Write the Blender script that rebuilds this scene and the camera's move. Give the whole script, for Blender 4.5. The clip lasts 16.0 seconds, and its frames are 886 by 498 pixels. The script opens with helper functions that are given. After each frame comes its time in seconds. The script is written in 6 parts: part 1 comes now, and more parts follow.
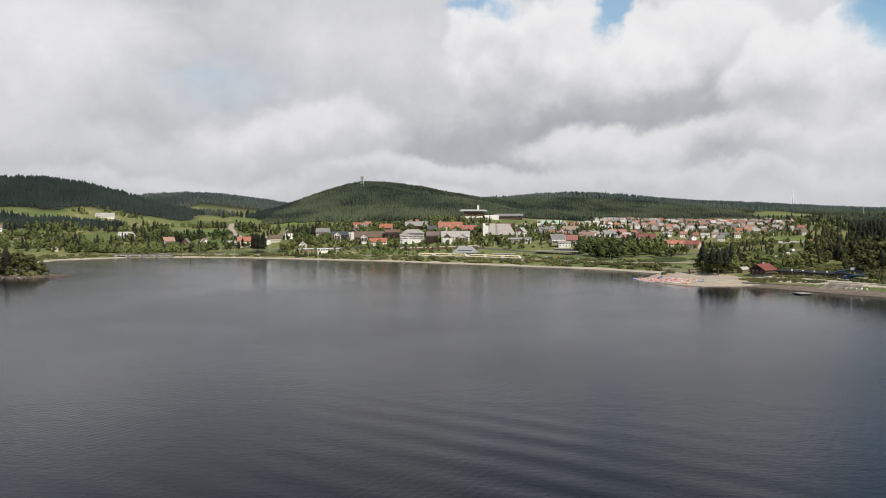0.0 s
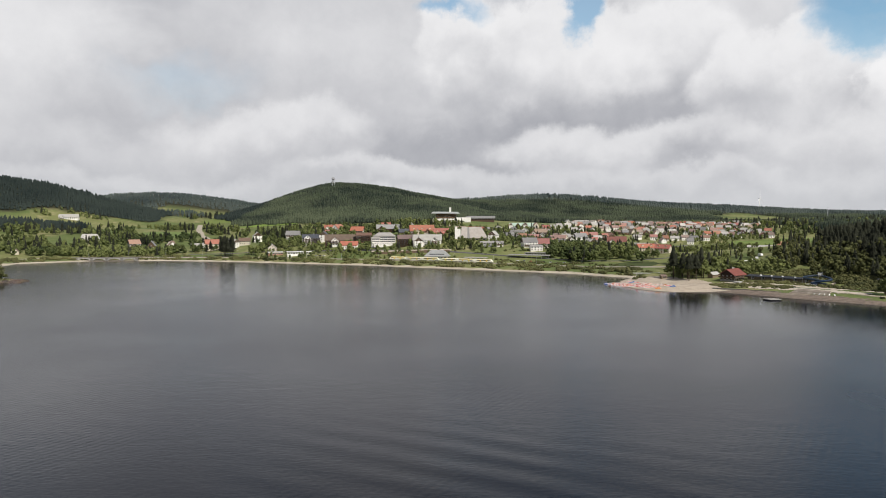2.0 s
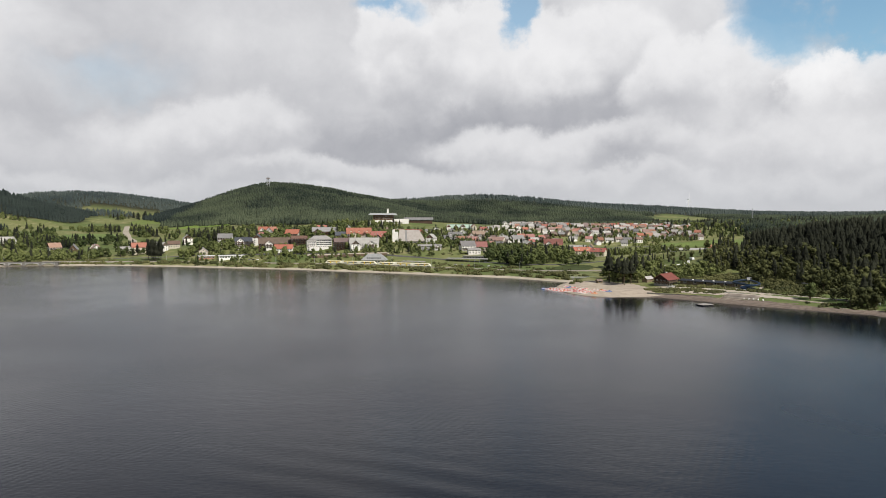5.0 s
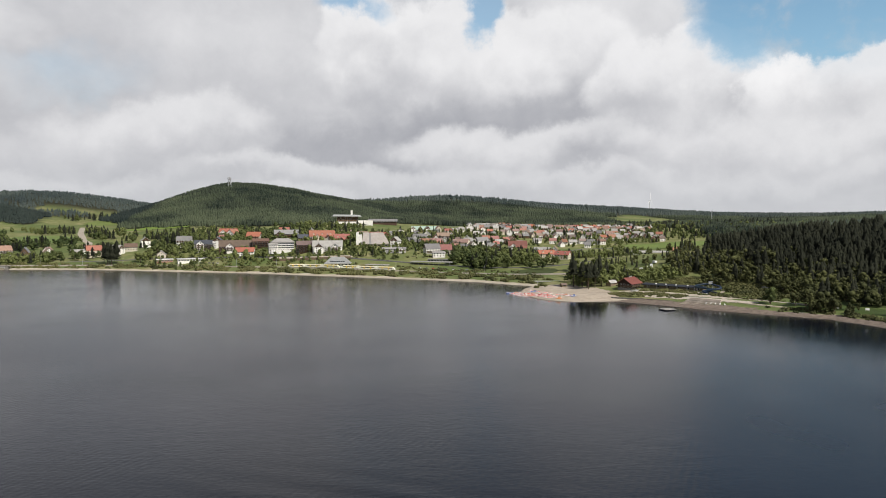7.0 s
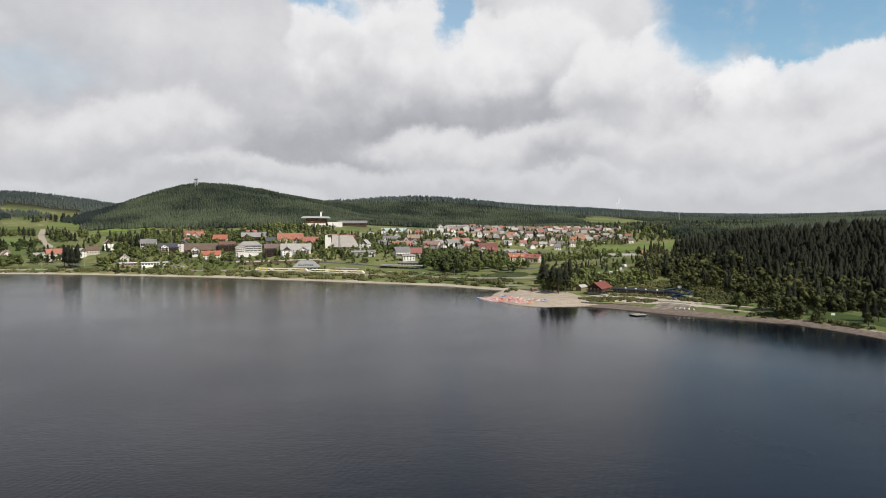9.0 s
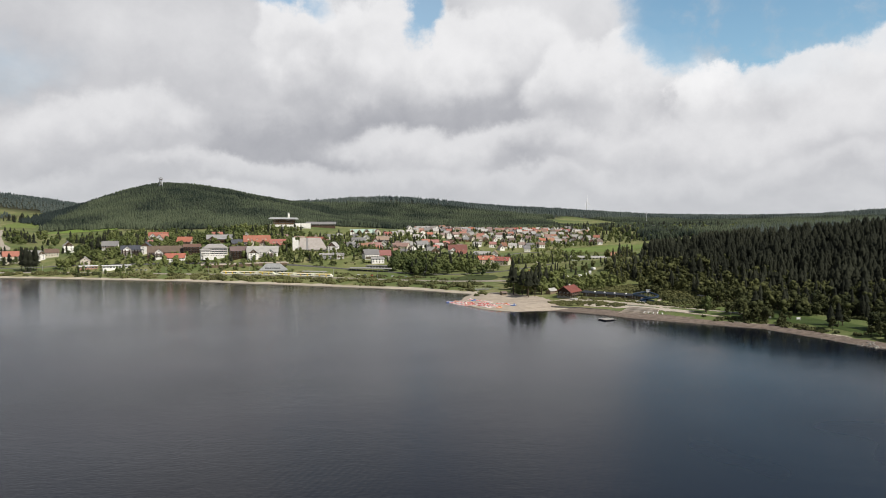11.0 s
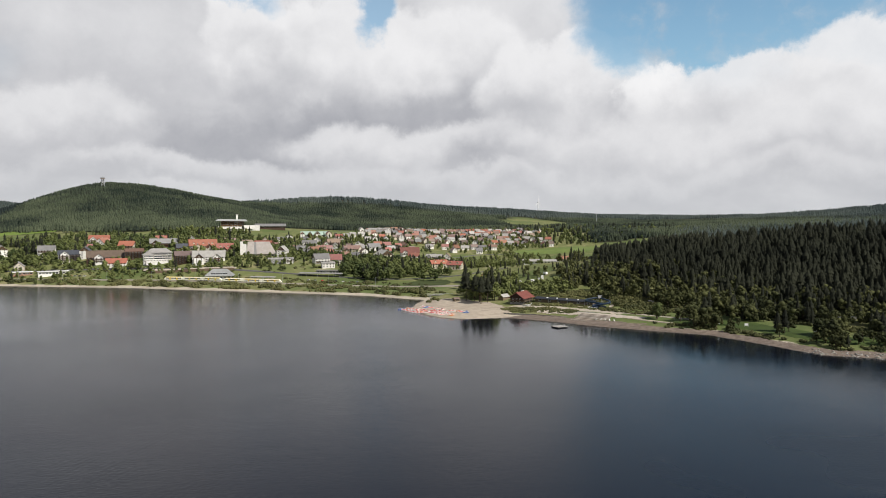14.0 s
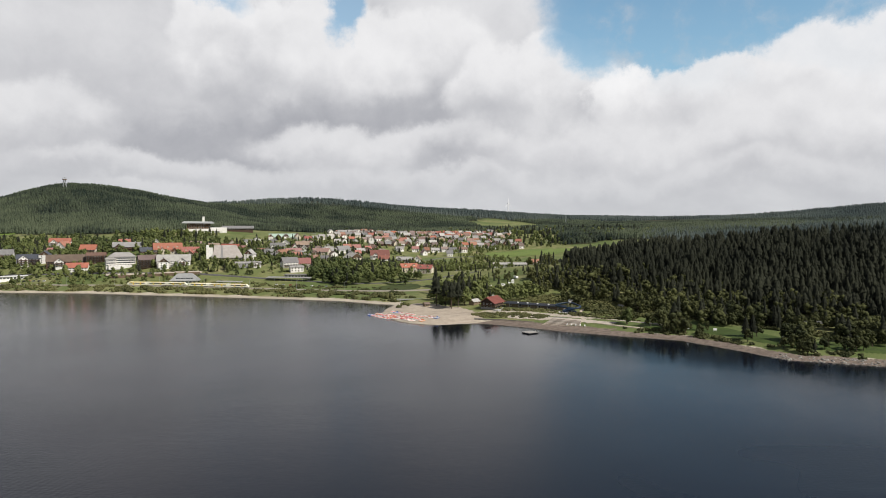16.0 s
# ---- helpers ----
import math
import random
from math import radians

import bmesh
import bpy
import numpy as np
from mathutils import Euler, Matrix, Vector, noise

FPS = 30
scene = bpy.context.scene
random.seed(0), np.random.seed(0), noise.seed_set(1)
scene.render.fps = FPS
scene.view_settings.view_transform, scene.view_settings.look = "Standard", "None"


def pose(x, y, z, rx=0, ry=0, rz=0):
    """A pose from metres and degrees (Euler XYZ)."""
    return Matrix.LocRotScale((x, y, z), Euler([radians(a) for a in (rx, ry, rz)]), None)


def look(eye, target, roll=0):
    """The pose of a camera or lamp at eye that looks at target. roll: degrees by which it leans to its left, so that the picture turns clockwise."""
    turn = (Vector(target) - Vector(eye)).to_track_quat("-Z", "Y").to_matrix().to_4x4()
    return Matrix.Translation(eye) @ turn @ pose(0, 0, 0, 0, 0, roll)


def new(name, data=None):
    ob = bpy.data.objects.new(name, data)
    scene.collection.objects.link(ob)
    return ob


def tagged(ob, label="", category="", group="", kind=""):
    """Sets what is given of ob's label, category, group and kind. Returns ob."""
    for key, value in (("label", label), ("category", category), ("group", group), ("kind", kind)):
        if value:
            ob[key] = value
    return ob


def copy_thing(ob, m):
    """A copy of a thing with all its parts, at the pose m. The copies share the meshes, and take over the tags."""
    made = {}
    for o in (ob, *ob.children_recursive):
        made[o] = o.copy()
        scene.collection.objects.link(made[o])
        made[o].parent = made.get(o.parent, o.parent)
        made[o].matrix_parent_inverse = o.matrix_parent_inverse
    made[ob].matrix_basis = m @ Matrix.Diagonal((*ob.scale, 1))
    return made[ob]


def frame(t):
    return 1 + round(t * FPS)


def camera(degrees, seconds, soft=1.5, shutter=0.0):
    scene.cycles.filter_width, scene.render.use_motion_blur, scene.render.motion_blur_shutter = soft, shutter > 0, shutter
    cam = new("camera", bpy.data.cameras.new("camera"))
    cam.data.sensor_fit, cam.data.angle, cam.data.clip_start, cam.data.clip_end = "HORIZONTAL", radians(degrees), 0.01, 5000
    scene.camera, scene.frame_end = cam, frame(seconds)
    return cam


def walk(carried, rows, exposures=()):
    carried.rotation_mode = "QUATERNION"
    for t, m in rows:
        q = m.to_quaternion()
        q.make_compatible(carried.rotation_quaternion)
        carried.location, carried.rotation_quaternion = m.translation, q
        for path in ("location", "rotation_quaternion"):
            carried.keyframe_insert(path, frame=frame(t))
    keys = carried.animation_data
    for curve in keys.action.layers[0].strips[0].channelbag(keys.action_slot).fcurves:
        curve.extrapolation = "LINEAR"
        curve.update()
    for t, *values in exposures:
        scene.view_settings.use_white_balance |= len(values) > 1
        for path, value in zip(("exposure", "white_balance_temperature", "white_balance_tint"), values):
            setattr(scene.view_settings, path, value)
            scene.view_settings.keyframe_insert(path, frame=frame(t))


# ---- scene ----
# the camera: a drone that rises and turns over the lake
cam = camera(63.7, 16.0, soft=0.9)
PATH = [
    (0.0, 0.0, 0.0, 56.0, 0.0, -2.6, 0.32),
    (1.0, 0.13, 3.31, 57.87, -1.05, -2.58, 0.25),
    (2.0, 0.51, 6.56, 59.5, -2.24, -2.56, 0.18),
    (3.0, 0.74, 9.93, 61.26, -3.83, -2.59, 0.12),
    (4.0, 1.26, 12.74, 62.87, -5.53, -2.62, 0.11),
    (6.5, 2.59, 20.28, 67.3, -9.43, -2.65, 0.03),
    (7.5, 3.43, 23.4, 69.13, -10.62, -2.65, 0.03),
    (8.5, 4.29, 26.55, 71.03, -11.8, -2.65, 0.04),
    (9.0, 4.78, 28.05, 71.92, -12.4, -2.65, -0.03),
    (11.5, 6.99, 35.13, 76.02, -15.46, -2.68, -0.1),
    (12.5, 7.89, 38.03, 77.93, -16.74, -2.71, -0.1),
    (13.5, 9.11, 40.91, 79.77, -18.0, -2.72, -0.14),
    (14.5, 10.21, 43.79, 81.6, -19.27, -2.72, -0.14),
    (16.0, 11.76, 47.66, 84.12, -21.02, -2.68, -0.16),
]
walk(cam, [(t, pose(x, y, z, 90 + pitch, roll, yaw)) for t, x, y, z, yaw, pitch, roll in PATH])

# ---- sky, sun ----
SUN_AZ, SUN_EL = 146.0, 43.0   # degrees clockwise from the way the drone first looks; degrees up
sun_way = Vector((math.sin(radians(SUN_AZ)) * math.cos(radians(SUN_EL)), math.cos(radians(SUN_AZ)) * math.cos(radians(SUN_EL)), math.sin(radians(SUN_EL))))
sun = new("sun", bpy.data.lights.new("sun", "SUN"))
sun.data.energy, sun.data.angle, sun.data.color = 5.0, radians(0.8), (1.0, 0.94, 0.85)
sun.matrix_world = look(sun_way * 100, (0, 0, 0))


class Nodes:
    """A short way to write node trees."""

    def __init__(self, tree):
        self.tree = tree
        tree.nodes.clear()

    def add(self, kind, inputs=(), **settings):
        n = self.tree.nodes.new(kind)
        if "air_density" in settings:
            n.air_density = settings["air_density"]
        if "altitude" in settings:
            n.altitude = settings["altitude"]
        if "attribute_name" in settings:
            n.attribute_name = settings["attribute_name"]
        if "dust_density" in settings:
            n.dust_density = settings["dust_density"]
        if "feature" in settings:
            n.feature = settings["feature"]
        if "interpolation_type" in settings:
            n.interpolation_type = settings["interpolation_type"]
        if "operation" in settings:
            n.operation = settings["operation"]
        if "ozone_density" in settings:
            n.ozone_density = settings["ozone_density"]
        if "sky_type" in settings:
            n.sky_type = settings["sky_type"]
        if "sun_disc" in settings:
            n.sun_disc = settings["sun_disc"]
        if "sun_elevation" in settings:
            n.sun_elevation = settings["sun_elevation"]
        if "sun_rotation" in settings:
            n.sun_rotation = settings["sun_rotation"]
        if "use_clamp" in settings:
            n.use_clamp = settings["use_clamp"]
        if "vector_type" in settings:
            n.vector_type = settings["vector_type"]
        if "wave_profile" in settings:
            n.wave_profile = settings["wave_profile"]
        if "wave_type" in settings:
            n.wave_type = settings["wave_type"]
        for key, value in dict(inputs).items():
            self.put(n.inputs[key], value)
        return n

    def put(self, socket, value):
        if hasattr(value, "is_output"):
            self.tree.links.new(value, socket)
        else:
            socket.default_value = value

    def math(self, op, a, b=0.0, c=0.0, clamp=False):
        return self.add("ShaderNodeMath", {0: a, 1: b, 2: c}, operation=op, use_clamp=clamp).outputs[0]

    def vec(self, op, a, b=(0, 0, 0)):
        return self.add("ShaderNodeVectorMath", {0: a, 1: b}, operation=op).outputs[0]

    def dot(self, a, b):
        return self.add("ShaderNodeVectorMath", {0: a, 1: b}, operation="DOT_PRODUCT").outputs["Value"]

    def noise(self, at, scale, detail=3.0, rough=0.5, warp=0.0):
        return self.add("ShaderNodeTexNoise", {"Vector": at, "Scale": scale, "Detail": detail, "Roughness": rough, "Distortion": warp}).outputs[0]

    def span(self, v, a, b, c=0.0, d=1.0, smooth=True):
        return self.add("ShaderNodeMapRange", {0: v, 1: a, 2: b, 3: c, 4: d}, interpolation_type="SMOOTHSTEP" if smooth else "LINEAR").outputs[0]

    def mix(self, k, a, b, blend="MIX"):
        n = self.tree.nodes.new("ShaderNodeMix")
        n.data_type, n.blend_type = "RGBA", blend
        for socket, value in ((n.inputs[0], k), (n.inputs[6], a), (n.inputs[7], b)):
            self.put(socket, (*value, 1) if isinstance(value, tuple) and len(value) == 3 else value)
        return n.outputs[2]


world = bpy.data.worlds.new("sky")
scene.world = world
world.use_nodes = True
w = Nodes(world.node_tree)
way = w.add("ShaderNodeTexCoord").outputs["Generated"]
split = w.add("ShaderNodeSeparateXYZ", {0: way})
across = w.math("MULTIPLY", w.math("ARCTAN2", split.outputs[0], split.outputs[1]), 57.2958)   # degrees clockwise from the first view
up = w.math("MULTIPLY", w.math("ARCSINE", split.outputs[2]), 57.2958)                          # degrees above the horizon
blue = w.add("ShaderNodeTexSky", sky_type="NISHITA", sun_disc=False, sun_elevation=radians(SUN_EL), sun_rotation=radians(SUN_AZ), altitude=900.0, air_density=1.0, dust_density=1.2, ozone_density=1.5).outputs[0]
clear = w.mix(w.span(up, 9.0, 24.0, 0.15, 0.0), w.mix(1.0, blue, (0.112, 0.146, 0.138), "MULTIPLY"), (0.62, 0.66, 0.70))
clear = w.mix(w.span(up, 15.0, 30.0), clear, w.mix(1.0, clear, (0.46, 0.46, 0.52), "MULTIPLY"))   # a deeper blue overhead
flat = w.add("ShaderNodeCombineXYZ", {0: across, 1: up, 2: 0.0}).outputs[0]


def swirl(scale, detail, rough, reach, shift):
    """Pushes the cloud outlines about, in degrees."""
    colour = w.add("ShaderNodeTexNoise", {"Vector": w.vec("ADD", way, (shift, shift * 1.7, 0.0)), "Scale": scale, "Detail": detail, "Roughness": rough}).outputs["Color"]
    return w.vec("MULTIPLY", w.vec("SUBTRACT", colour, (0.5, 0.5, 0.5)), (reach * 1.3, reach, 0.0))


bent = w.vec("ADD", flat, w.vec("ADD", swirl(5.0, 2.0, 0.5, 7.0, 0.0), swirl(20.0, 5.0, 0.62, 3.2, 3.0)))
# the billows that stand out against their neighbours
puff = w.add("ShaderNodeTexVoronoi", {"Vector": w.vec("ADD", way, w.vec("MULTIPLY", swirl(16.0, 3.0, 0.6, 1.0, 8.0), (0.05, 0.05, 0.0))), "Scale": 15.0}, feature="SMOOTH_F1").outputs[0]
puff = w.math("MULTIPLY_ADD", puff, 0.5, w.math("MULTIPLY", w.add("ShaderNodeTexVoronoi", {"Vector": w.vec("ADD", way, w.vec("MULTIPLY", swirl(30.0, 3.0, 0.6, 1.0, 5.0), (0.03, 0.03, 0.0))), "Scale": 34.0}, feature="SMOOTH_F1").outputs[0], 0.3))
grain = w.noise(way, 24.0, 6.0, 0.62, 0.2)
soft = w.noise(w.vec("MULTIPLY", way, (1.0, 1.0, 2.2)), 5.0, 4.0, 0.55, 0.2)


def grey(v):
    """The colour of cloud of that brightness: cooler where it is darker."""
    return w.add("ShaderNodeCombineXYZ", {0: w.math("MULTIPLY_ADD", v, 1.045, -0.036), 1: w.math("MULTIPLY_ADD", v, 1.02, -0.018), 2: w.math("MULTIPLY_ADD", v, 0.965, 0.040)}).outputs[0]


def oval(az, el, wide, tall, rim):
    """How far inside an oval of sky, 0 to 1, and how high in it, -1 to 1."""
    off = w.vec("MULTIPLY", w.vec("SUBTRACT", bent, (az, el, 0.0)), (1.0 / wide, 1.0 / tall, 0.0))
    far = w.add("ShaderNodeVectorMath", {0: off}, operation="LENGTH").outputs["Value"]
    return w.span(w.math("ADD", far, w.math("MULTIPLY_ADD", puff, 0.55, -0.17)), 1.0 - rim, 1.0 + rim, 1.0, 0.0), w.add("ShaderNodeSeparateXYZ", {0: off}).outputs[1]


# the even layer behind, greyer overhead where the shaded bases are seen
ceiling_tone = w.math("ADD", w.span(soft, 0.32, 0.68, 0.52, 0.70), w.span(up, 13.0, 32.0, 0.0, -0.40))
air = grey(w.math("MULTIPLY_ADD", w.math("SUBTRACT", grain, 0.5), 0.10, ceiling_tone))
# broken cloud high up, more open over the wooded shore
broken = w.math("ADD", w.noise(w.vec("ADD", way, (2.0, 0.0, 5.0)), 3.0, 5.0, 0.55, 0.3), w.span(across, -30.0, 60.0, -0.08, 0.12))
air = w.mix(w.math("MULTIPLY", w.span(broken, 0.36, 0.68, 0.0, 0.8), w.span(up, 14.5, 21.0)), air, clear)
# gaps of blue: bearing, height, half width, half height
for az, el, wide, tall, rim in ((41.0, 13.2, 13.5, 4.2, 0.30), (41.0, 18.0, 13.0, 4.5, 0.5), (52.0, 15.0, 12.0, 5.0, 0.4)):
    veil = w.span(w.math("MULTIPLY_ADD", grain, 0.6, w.math("MULTIPLY", soft, 0.6)), 0.50, 0.78, 1.0, 0.35)
    air = w.mix(w.math("MULTIPLY", oval(az, el, wide, tall, rim)[0], veil), air, clear)
air = w.mix(w.math("MULTIPLY", oval(-19.0, 10.6, 6.0, 1.3, 0.8)[0], 0.30), air, clear)
# heaps, far to near: bearing, height, half width, half height, brightness of crown and of base, softness
HEAPS = [(-9.8, 15.5, 9.0, 3.0, 0.62, 0.57, 0.6), (-29.0, 10.5, 7.0, 6.5, 0.80, 0.66, 0.6), (-23.0, 9.0, 5.0, 2.8, 0.60, 0.52, 0.7), (-5.0, 11.5, 9.0, 4.0, 0.72, 0.58, 0.7),
         (3.2, 13.9, 3.2, 1.9, 0.86, 0.74, 0.22), (22.3, 14.5, 6.6, 5.6, 0.77, 0.66, 0.3), (12.5, 12.2, 12.0, 4.6, 0.84, 0.48, 0.12), (16.8, 8.3, 8.5, 1.7, 0.47, 0.42, 0.5),
         (28.6, 9.4, 8.5, 3.4, 0.84, 0.56, 0.12), (34.6, 8.6, 3.2, 2.7, 0.90, 0.62, 0.12), (44.0, 8.6, 9.5, 2.7, 0.84, 0.60, 0.12)]
HEAPS += [(52.0, 9.6, 8.0, 3.4, 0.84, 0.62, 0.12), (64.0, 10.5, 9.0, 5.0, 0.84, 0.62, 0.25), (49.5, 6.0, 9.0, 3.0, 0.80, 0.58, 0.35), (5.0, 5.4, 7.0, 2.6, 0.44, 0.40, 0.45),
          (10.0, 7.0, 3.2, 1.6, 0.42, 0.41, 0.6), (-11.0, 6.4, 8.0, 2.3, 0.76, 0.56, 0.30), (15.0, 5.5, 8.5, 2.3, 0.77, 0.56, 0.30), (22.5, 5.3, 5.0, 1.9, 0.70, 0.48, 0.4)]
HEAPS += [(36.0, 5.0, 11.0, 2.5, 0.76, 0.56, 0.35), (-26.0, 5.0, 9.0, 2.0, 0.64, 0.53, 0.5), (-2.0, 3.4, 9.0, 1.2, 0.72, 0.54, 0.4), (10.0, 3.0, 12.0, 1.1, 0.68, 0.55, 0.5),
          (28.0, 2.7, 11.0, 1.2, 0.70, 0.57, 0.5), (46.0, 2.6, 12.0, 1.3, 0.70, 0.56, 0.5), (-20.0, 2.6, 10.0, 1.1, 0.68, 0.56, 0.5)]
for az, el, wide, tall, crown, foot, rim in HEAPS:
    inside, rise = oval(az, el, wide, tall, rim)
    shade = w.span(w.math("SUBTRACT", rise, w.math("MULTIPLY_ADD", puff, 1.6, -0.52)), -0.95, 0.55, foot, crown)
    air = w.mix(w.math("MULTIPLY", inside, 0.92), air, grey(w.math("MULTIPLY_ADD", w.math("SUBTRACT", grain, 0.5), 0.14, shade)))
for az, el, wide, tall, rim in ((12.9, 16.0, 1.4, 1.5, 0.4), (30.8, 14.8, 2.6, 3.0, 0.5), (31.4, 11.9, 2.6, 1.1, 0.6), (2.2, 15.3, 1.8, 0.5, 0.9)):   # small gaps between the heaps
    air = w.mix(w.math("MULTIPLY", oval(az, el, wide, tall, rim)[0], 0.85), air, clear)
haze = w.span(up, 0.0, 5.5, 0.5, 0.0)
air = w.mix(haze, air, (0.60, 0.615, 0.640))
air = w.mix(w.span(up, -1.2, 0.0), (0.10, 0.11, 0.10), air)
w.add("ShaderNodeOutputWorld", {0: w.add("ShaderNodeBackground", {0: air, 1: 1.0}).outputs[0]})


# ---- materials ----
def material(name, colour, rough=0.8, spread=0.25, size=3.0, colour2=None, relief=0.0, relief_size=1.0, metal=0.0, per="object", vary=0.12, coord="Object", gloss=0.3):
    """A surface with colour that changes on two scales, from piece to piece, and with fine relief."""
    m = bpy.data.materials.new(name)
    m.use_nodes = True
    n = Nodes(m.node_tree)
    at = n.add("ShaderNodeTexCoord").outputs[coord] if coord != "World" else n.add("ShaderNodeNewGeometry").outputs["Position"]
    other = colour2 or tuple(c * (1 - spread * 1.6) for c in colour)
    k = n.math("ADD", n.math("MULTIPLY", n.noise(at, 1.0 / size, 4.0, 0.6), 0.7), n.math("MULTIPLY", n.noise(at, 7.0 / size, 3.0, 0.6), 0.3))
    col = n.mix(n.span(k, 0.36, 0.62), other, colour)
    seed = n.add("ShaderNodeObjectInfo").outputs["Random"] if per == "object" else n.add("ShaderNodeNewGeometry").outputs["Random Per Island"]
    hsv = n.add("ShaderNodeHueSaturation", {"Hue": n.span(seed, 0, 1, 0.5 - vary * 0.12, 0.5 + vary * 0.12, False), "Saturation": n.span(n.math("FRACT", n.math("MULTIPLY", seed, 7.3)), 0, 1, 1 - vary, 1 + vary, False),
                                            "Value": n.span(n.math("FRACT", n.math("MULTIPLY", seed, 3.7)), 0, 1, 1 - vary * 1.5, 1 + vary * 1.5, False), "Color": col})
    ins = {"Base Color": hsv.outputs[0], "Roughness": rough, "Metallic": metal, "Specular IOR Level": gloss}
    if relief:
        ins["Normal"] = n.add("ShaderNodeBump", {"Height": n.noise(at, 1.0 / relief_size, 4.0, 0.65), "Strength": 0.7, "Distance": relief}).outputs[0]
    n.add("ShaderNodeOutputMaterial", {0: n.add("ShaderNodeBsdfPrincipled", ins).outputs[0]})
    return m


def water_material():
    m = bpy.data.materials.new("lake_water")
    m.use_nodes = True
    n = Nodes(m.node_tree)
    at = n.add("ShaderNodeNewGeometry").outputs["Position"]
    turned = n.add("ShaderNodeMapping", {0: at, 2: (0, 0, radians(24)), 3: (0.55, 1.0, 1.0)}).outputs[0]
    calm = n.span(n.noise(n.add("ShaderNodeMapping", {0: at, 3: (0.4, 1.0, 1.0)}).outputs[0], 0.007, 4.0, 0.55), 0.35, 0.65, 0.75, 1.3)
    lee = n.span(n.add("ShaderNodeSeparateXYZ", {0: at}).outputs[0], 60.0, 330.0, 1.0, 0.55)   # calmer under the wooded shore
    calm = n.math("MULTIPLY", calm, lee)
    small = n.noise(turned, 0.75, 3.0, 0.6, 0.3)
    mid = n.noise(turned, 0.16, 2.0, 0.5, 0.4)
    wind = n.span(n.add("ShaderNodeSeparateXYZ", {0: at}).outputs[1], 180.0, 620.0, 0.75, 1.2)   # the breeze is stronger out on the lake
    crest = n.add("ShaderNodeTexWave", {0: n.add("ShaderNodeMapping", {0: at, 2: (0, 0, radians(34))}).outputs[0], 1: 0.13, 2: 2.0, 3: 3.0, 4: 0.35, 5: 0.6}, wave_type="BANDS", wave_profile="SIN").outputs[1]
    crossing = n.add("ShaderNodeTexWave", {0: n.add("ShaderNodeMapping", {0: at, 2: (0, 0, radians(-64))}).outputs[0], 1: 0.09, 2: 7.0, 3: 3.0, 4: 0.25, 5: 0.6}, wave_type="BANDS", wave_profile="SIN").outputs[1]
    here = n.span(n.noise(at, 0.012, 3.0, 0.55), 0.42, 0.60)
    crest = n.math("ADD", n.math("MULTIPLY", crest, n.math("MULTIPLY", here, 0.030)), n.math("MULTIPLY", crossing, n.span(n.noise(n.vec("ADD", at, (300.0, 90.0, 0.0)), 0.010, 3.0, 0.55), 0.45, 0.62, 0.0, 0.004)))
    wake = n.add("ShaderNodeTexWave", {0: n.add("ShaderNodeMapping", {0: at, 2: (0, 0, radians(-58))}).outputs[0], 1: 0.024, 2: 2.4, 3: 3.0, 4: 0.5}, wave_type="BANDS").outputs[1]
    swell = n.math("MULTIPLY", n.span(n.noise(at, 0.009, 2.0, 0.5), 0.40, 0.58), n.span(n.add("ShaderNodeSeparateXYZ", {0: at}).outputs[1], 165.0, 235.0, 1.0, 0.06))
    tall = n.math("ADD", n.math("ADD", crest, n.math("MULTIPLY", small, n.math("MULTIPLY", wind, 0.20))), n.math("ADD", n.math("MULTIPLY", mid, 0.11), n.math("MULTIPLY", n.math("MULTIPLY", wake, swell), 0.30)))
    normal = n.add("ShaderNodeBump", {"Height": n.math("MULTIPLY", tall, calm), "Strength": 1.0, "Distance": 0.34}).outputs[0]
    gust = n.math("ADD", n.span(n.noise(n.vec("ADD", at, (50.0, 700.0, 0.0)), 0.006, 3.0, 0.5), 0.35, 0.65, 0.15, 0.21), n.span(n.add("ShaderNodeSeparateXYZ", {0: at}).outputs[1], 300.0, 700.0, 0.03, -0.03))
    out = n.dot(n.vec("SUBTRACT", at, (342.0, 400.0, 0.0)), (-0.826, -0.565, 0.0))   # metres out from the wooded shore, where the wood keeps the wind off
    gust = n.math("ADD", gust, n.math("MULTIPLY", n.span(n.add("ShaderNodeSeparateXYZ", {0: at}).outputs[0], 60.0, 230.0), n.span(out, 40.0, 210.0, -0.09, 0.07)))
    body = n.mix(n.span(n.noise(at, 0.004, 2.0, 0.5), 0.35, 0.65), (0.004, 0.0055, 0.011), (0.006, 0.007, 0.011))
    n.add("ShaderNodeOutputMaterial", {0: n.add("ShaderNodeBsdfPrincipled", {"Base Color": body, "Roughness": gust, "IOR": 1.33, "Specular IOR Level": 0.38, "Normal": normal}).outputs[0]})
    return m


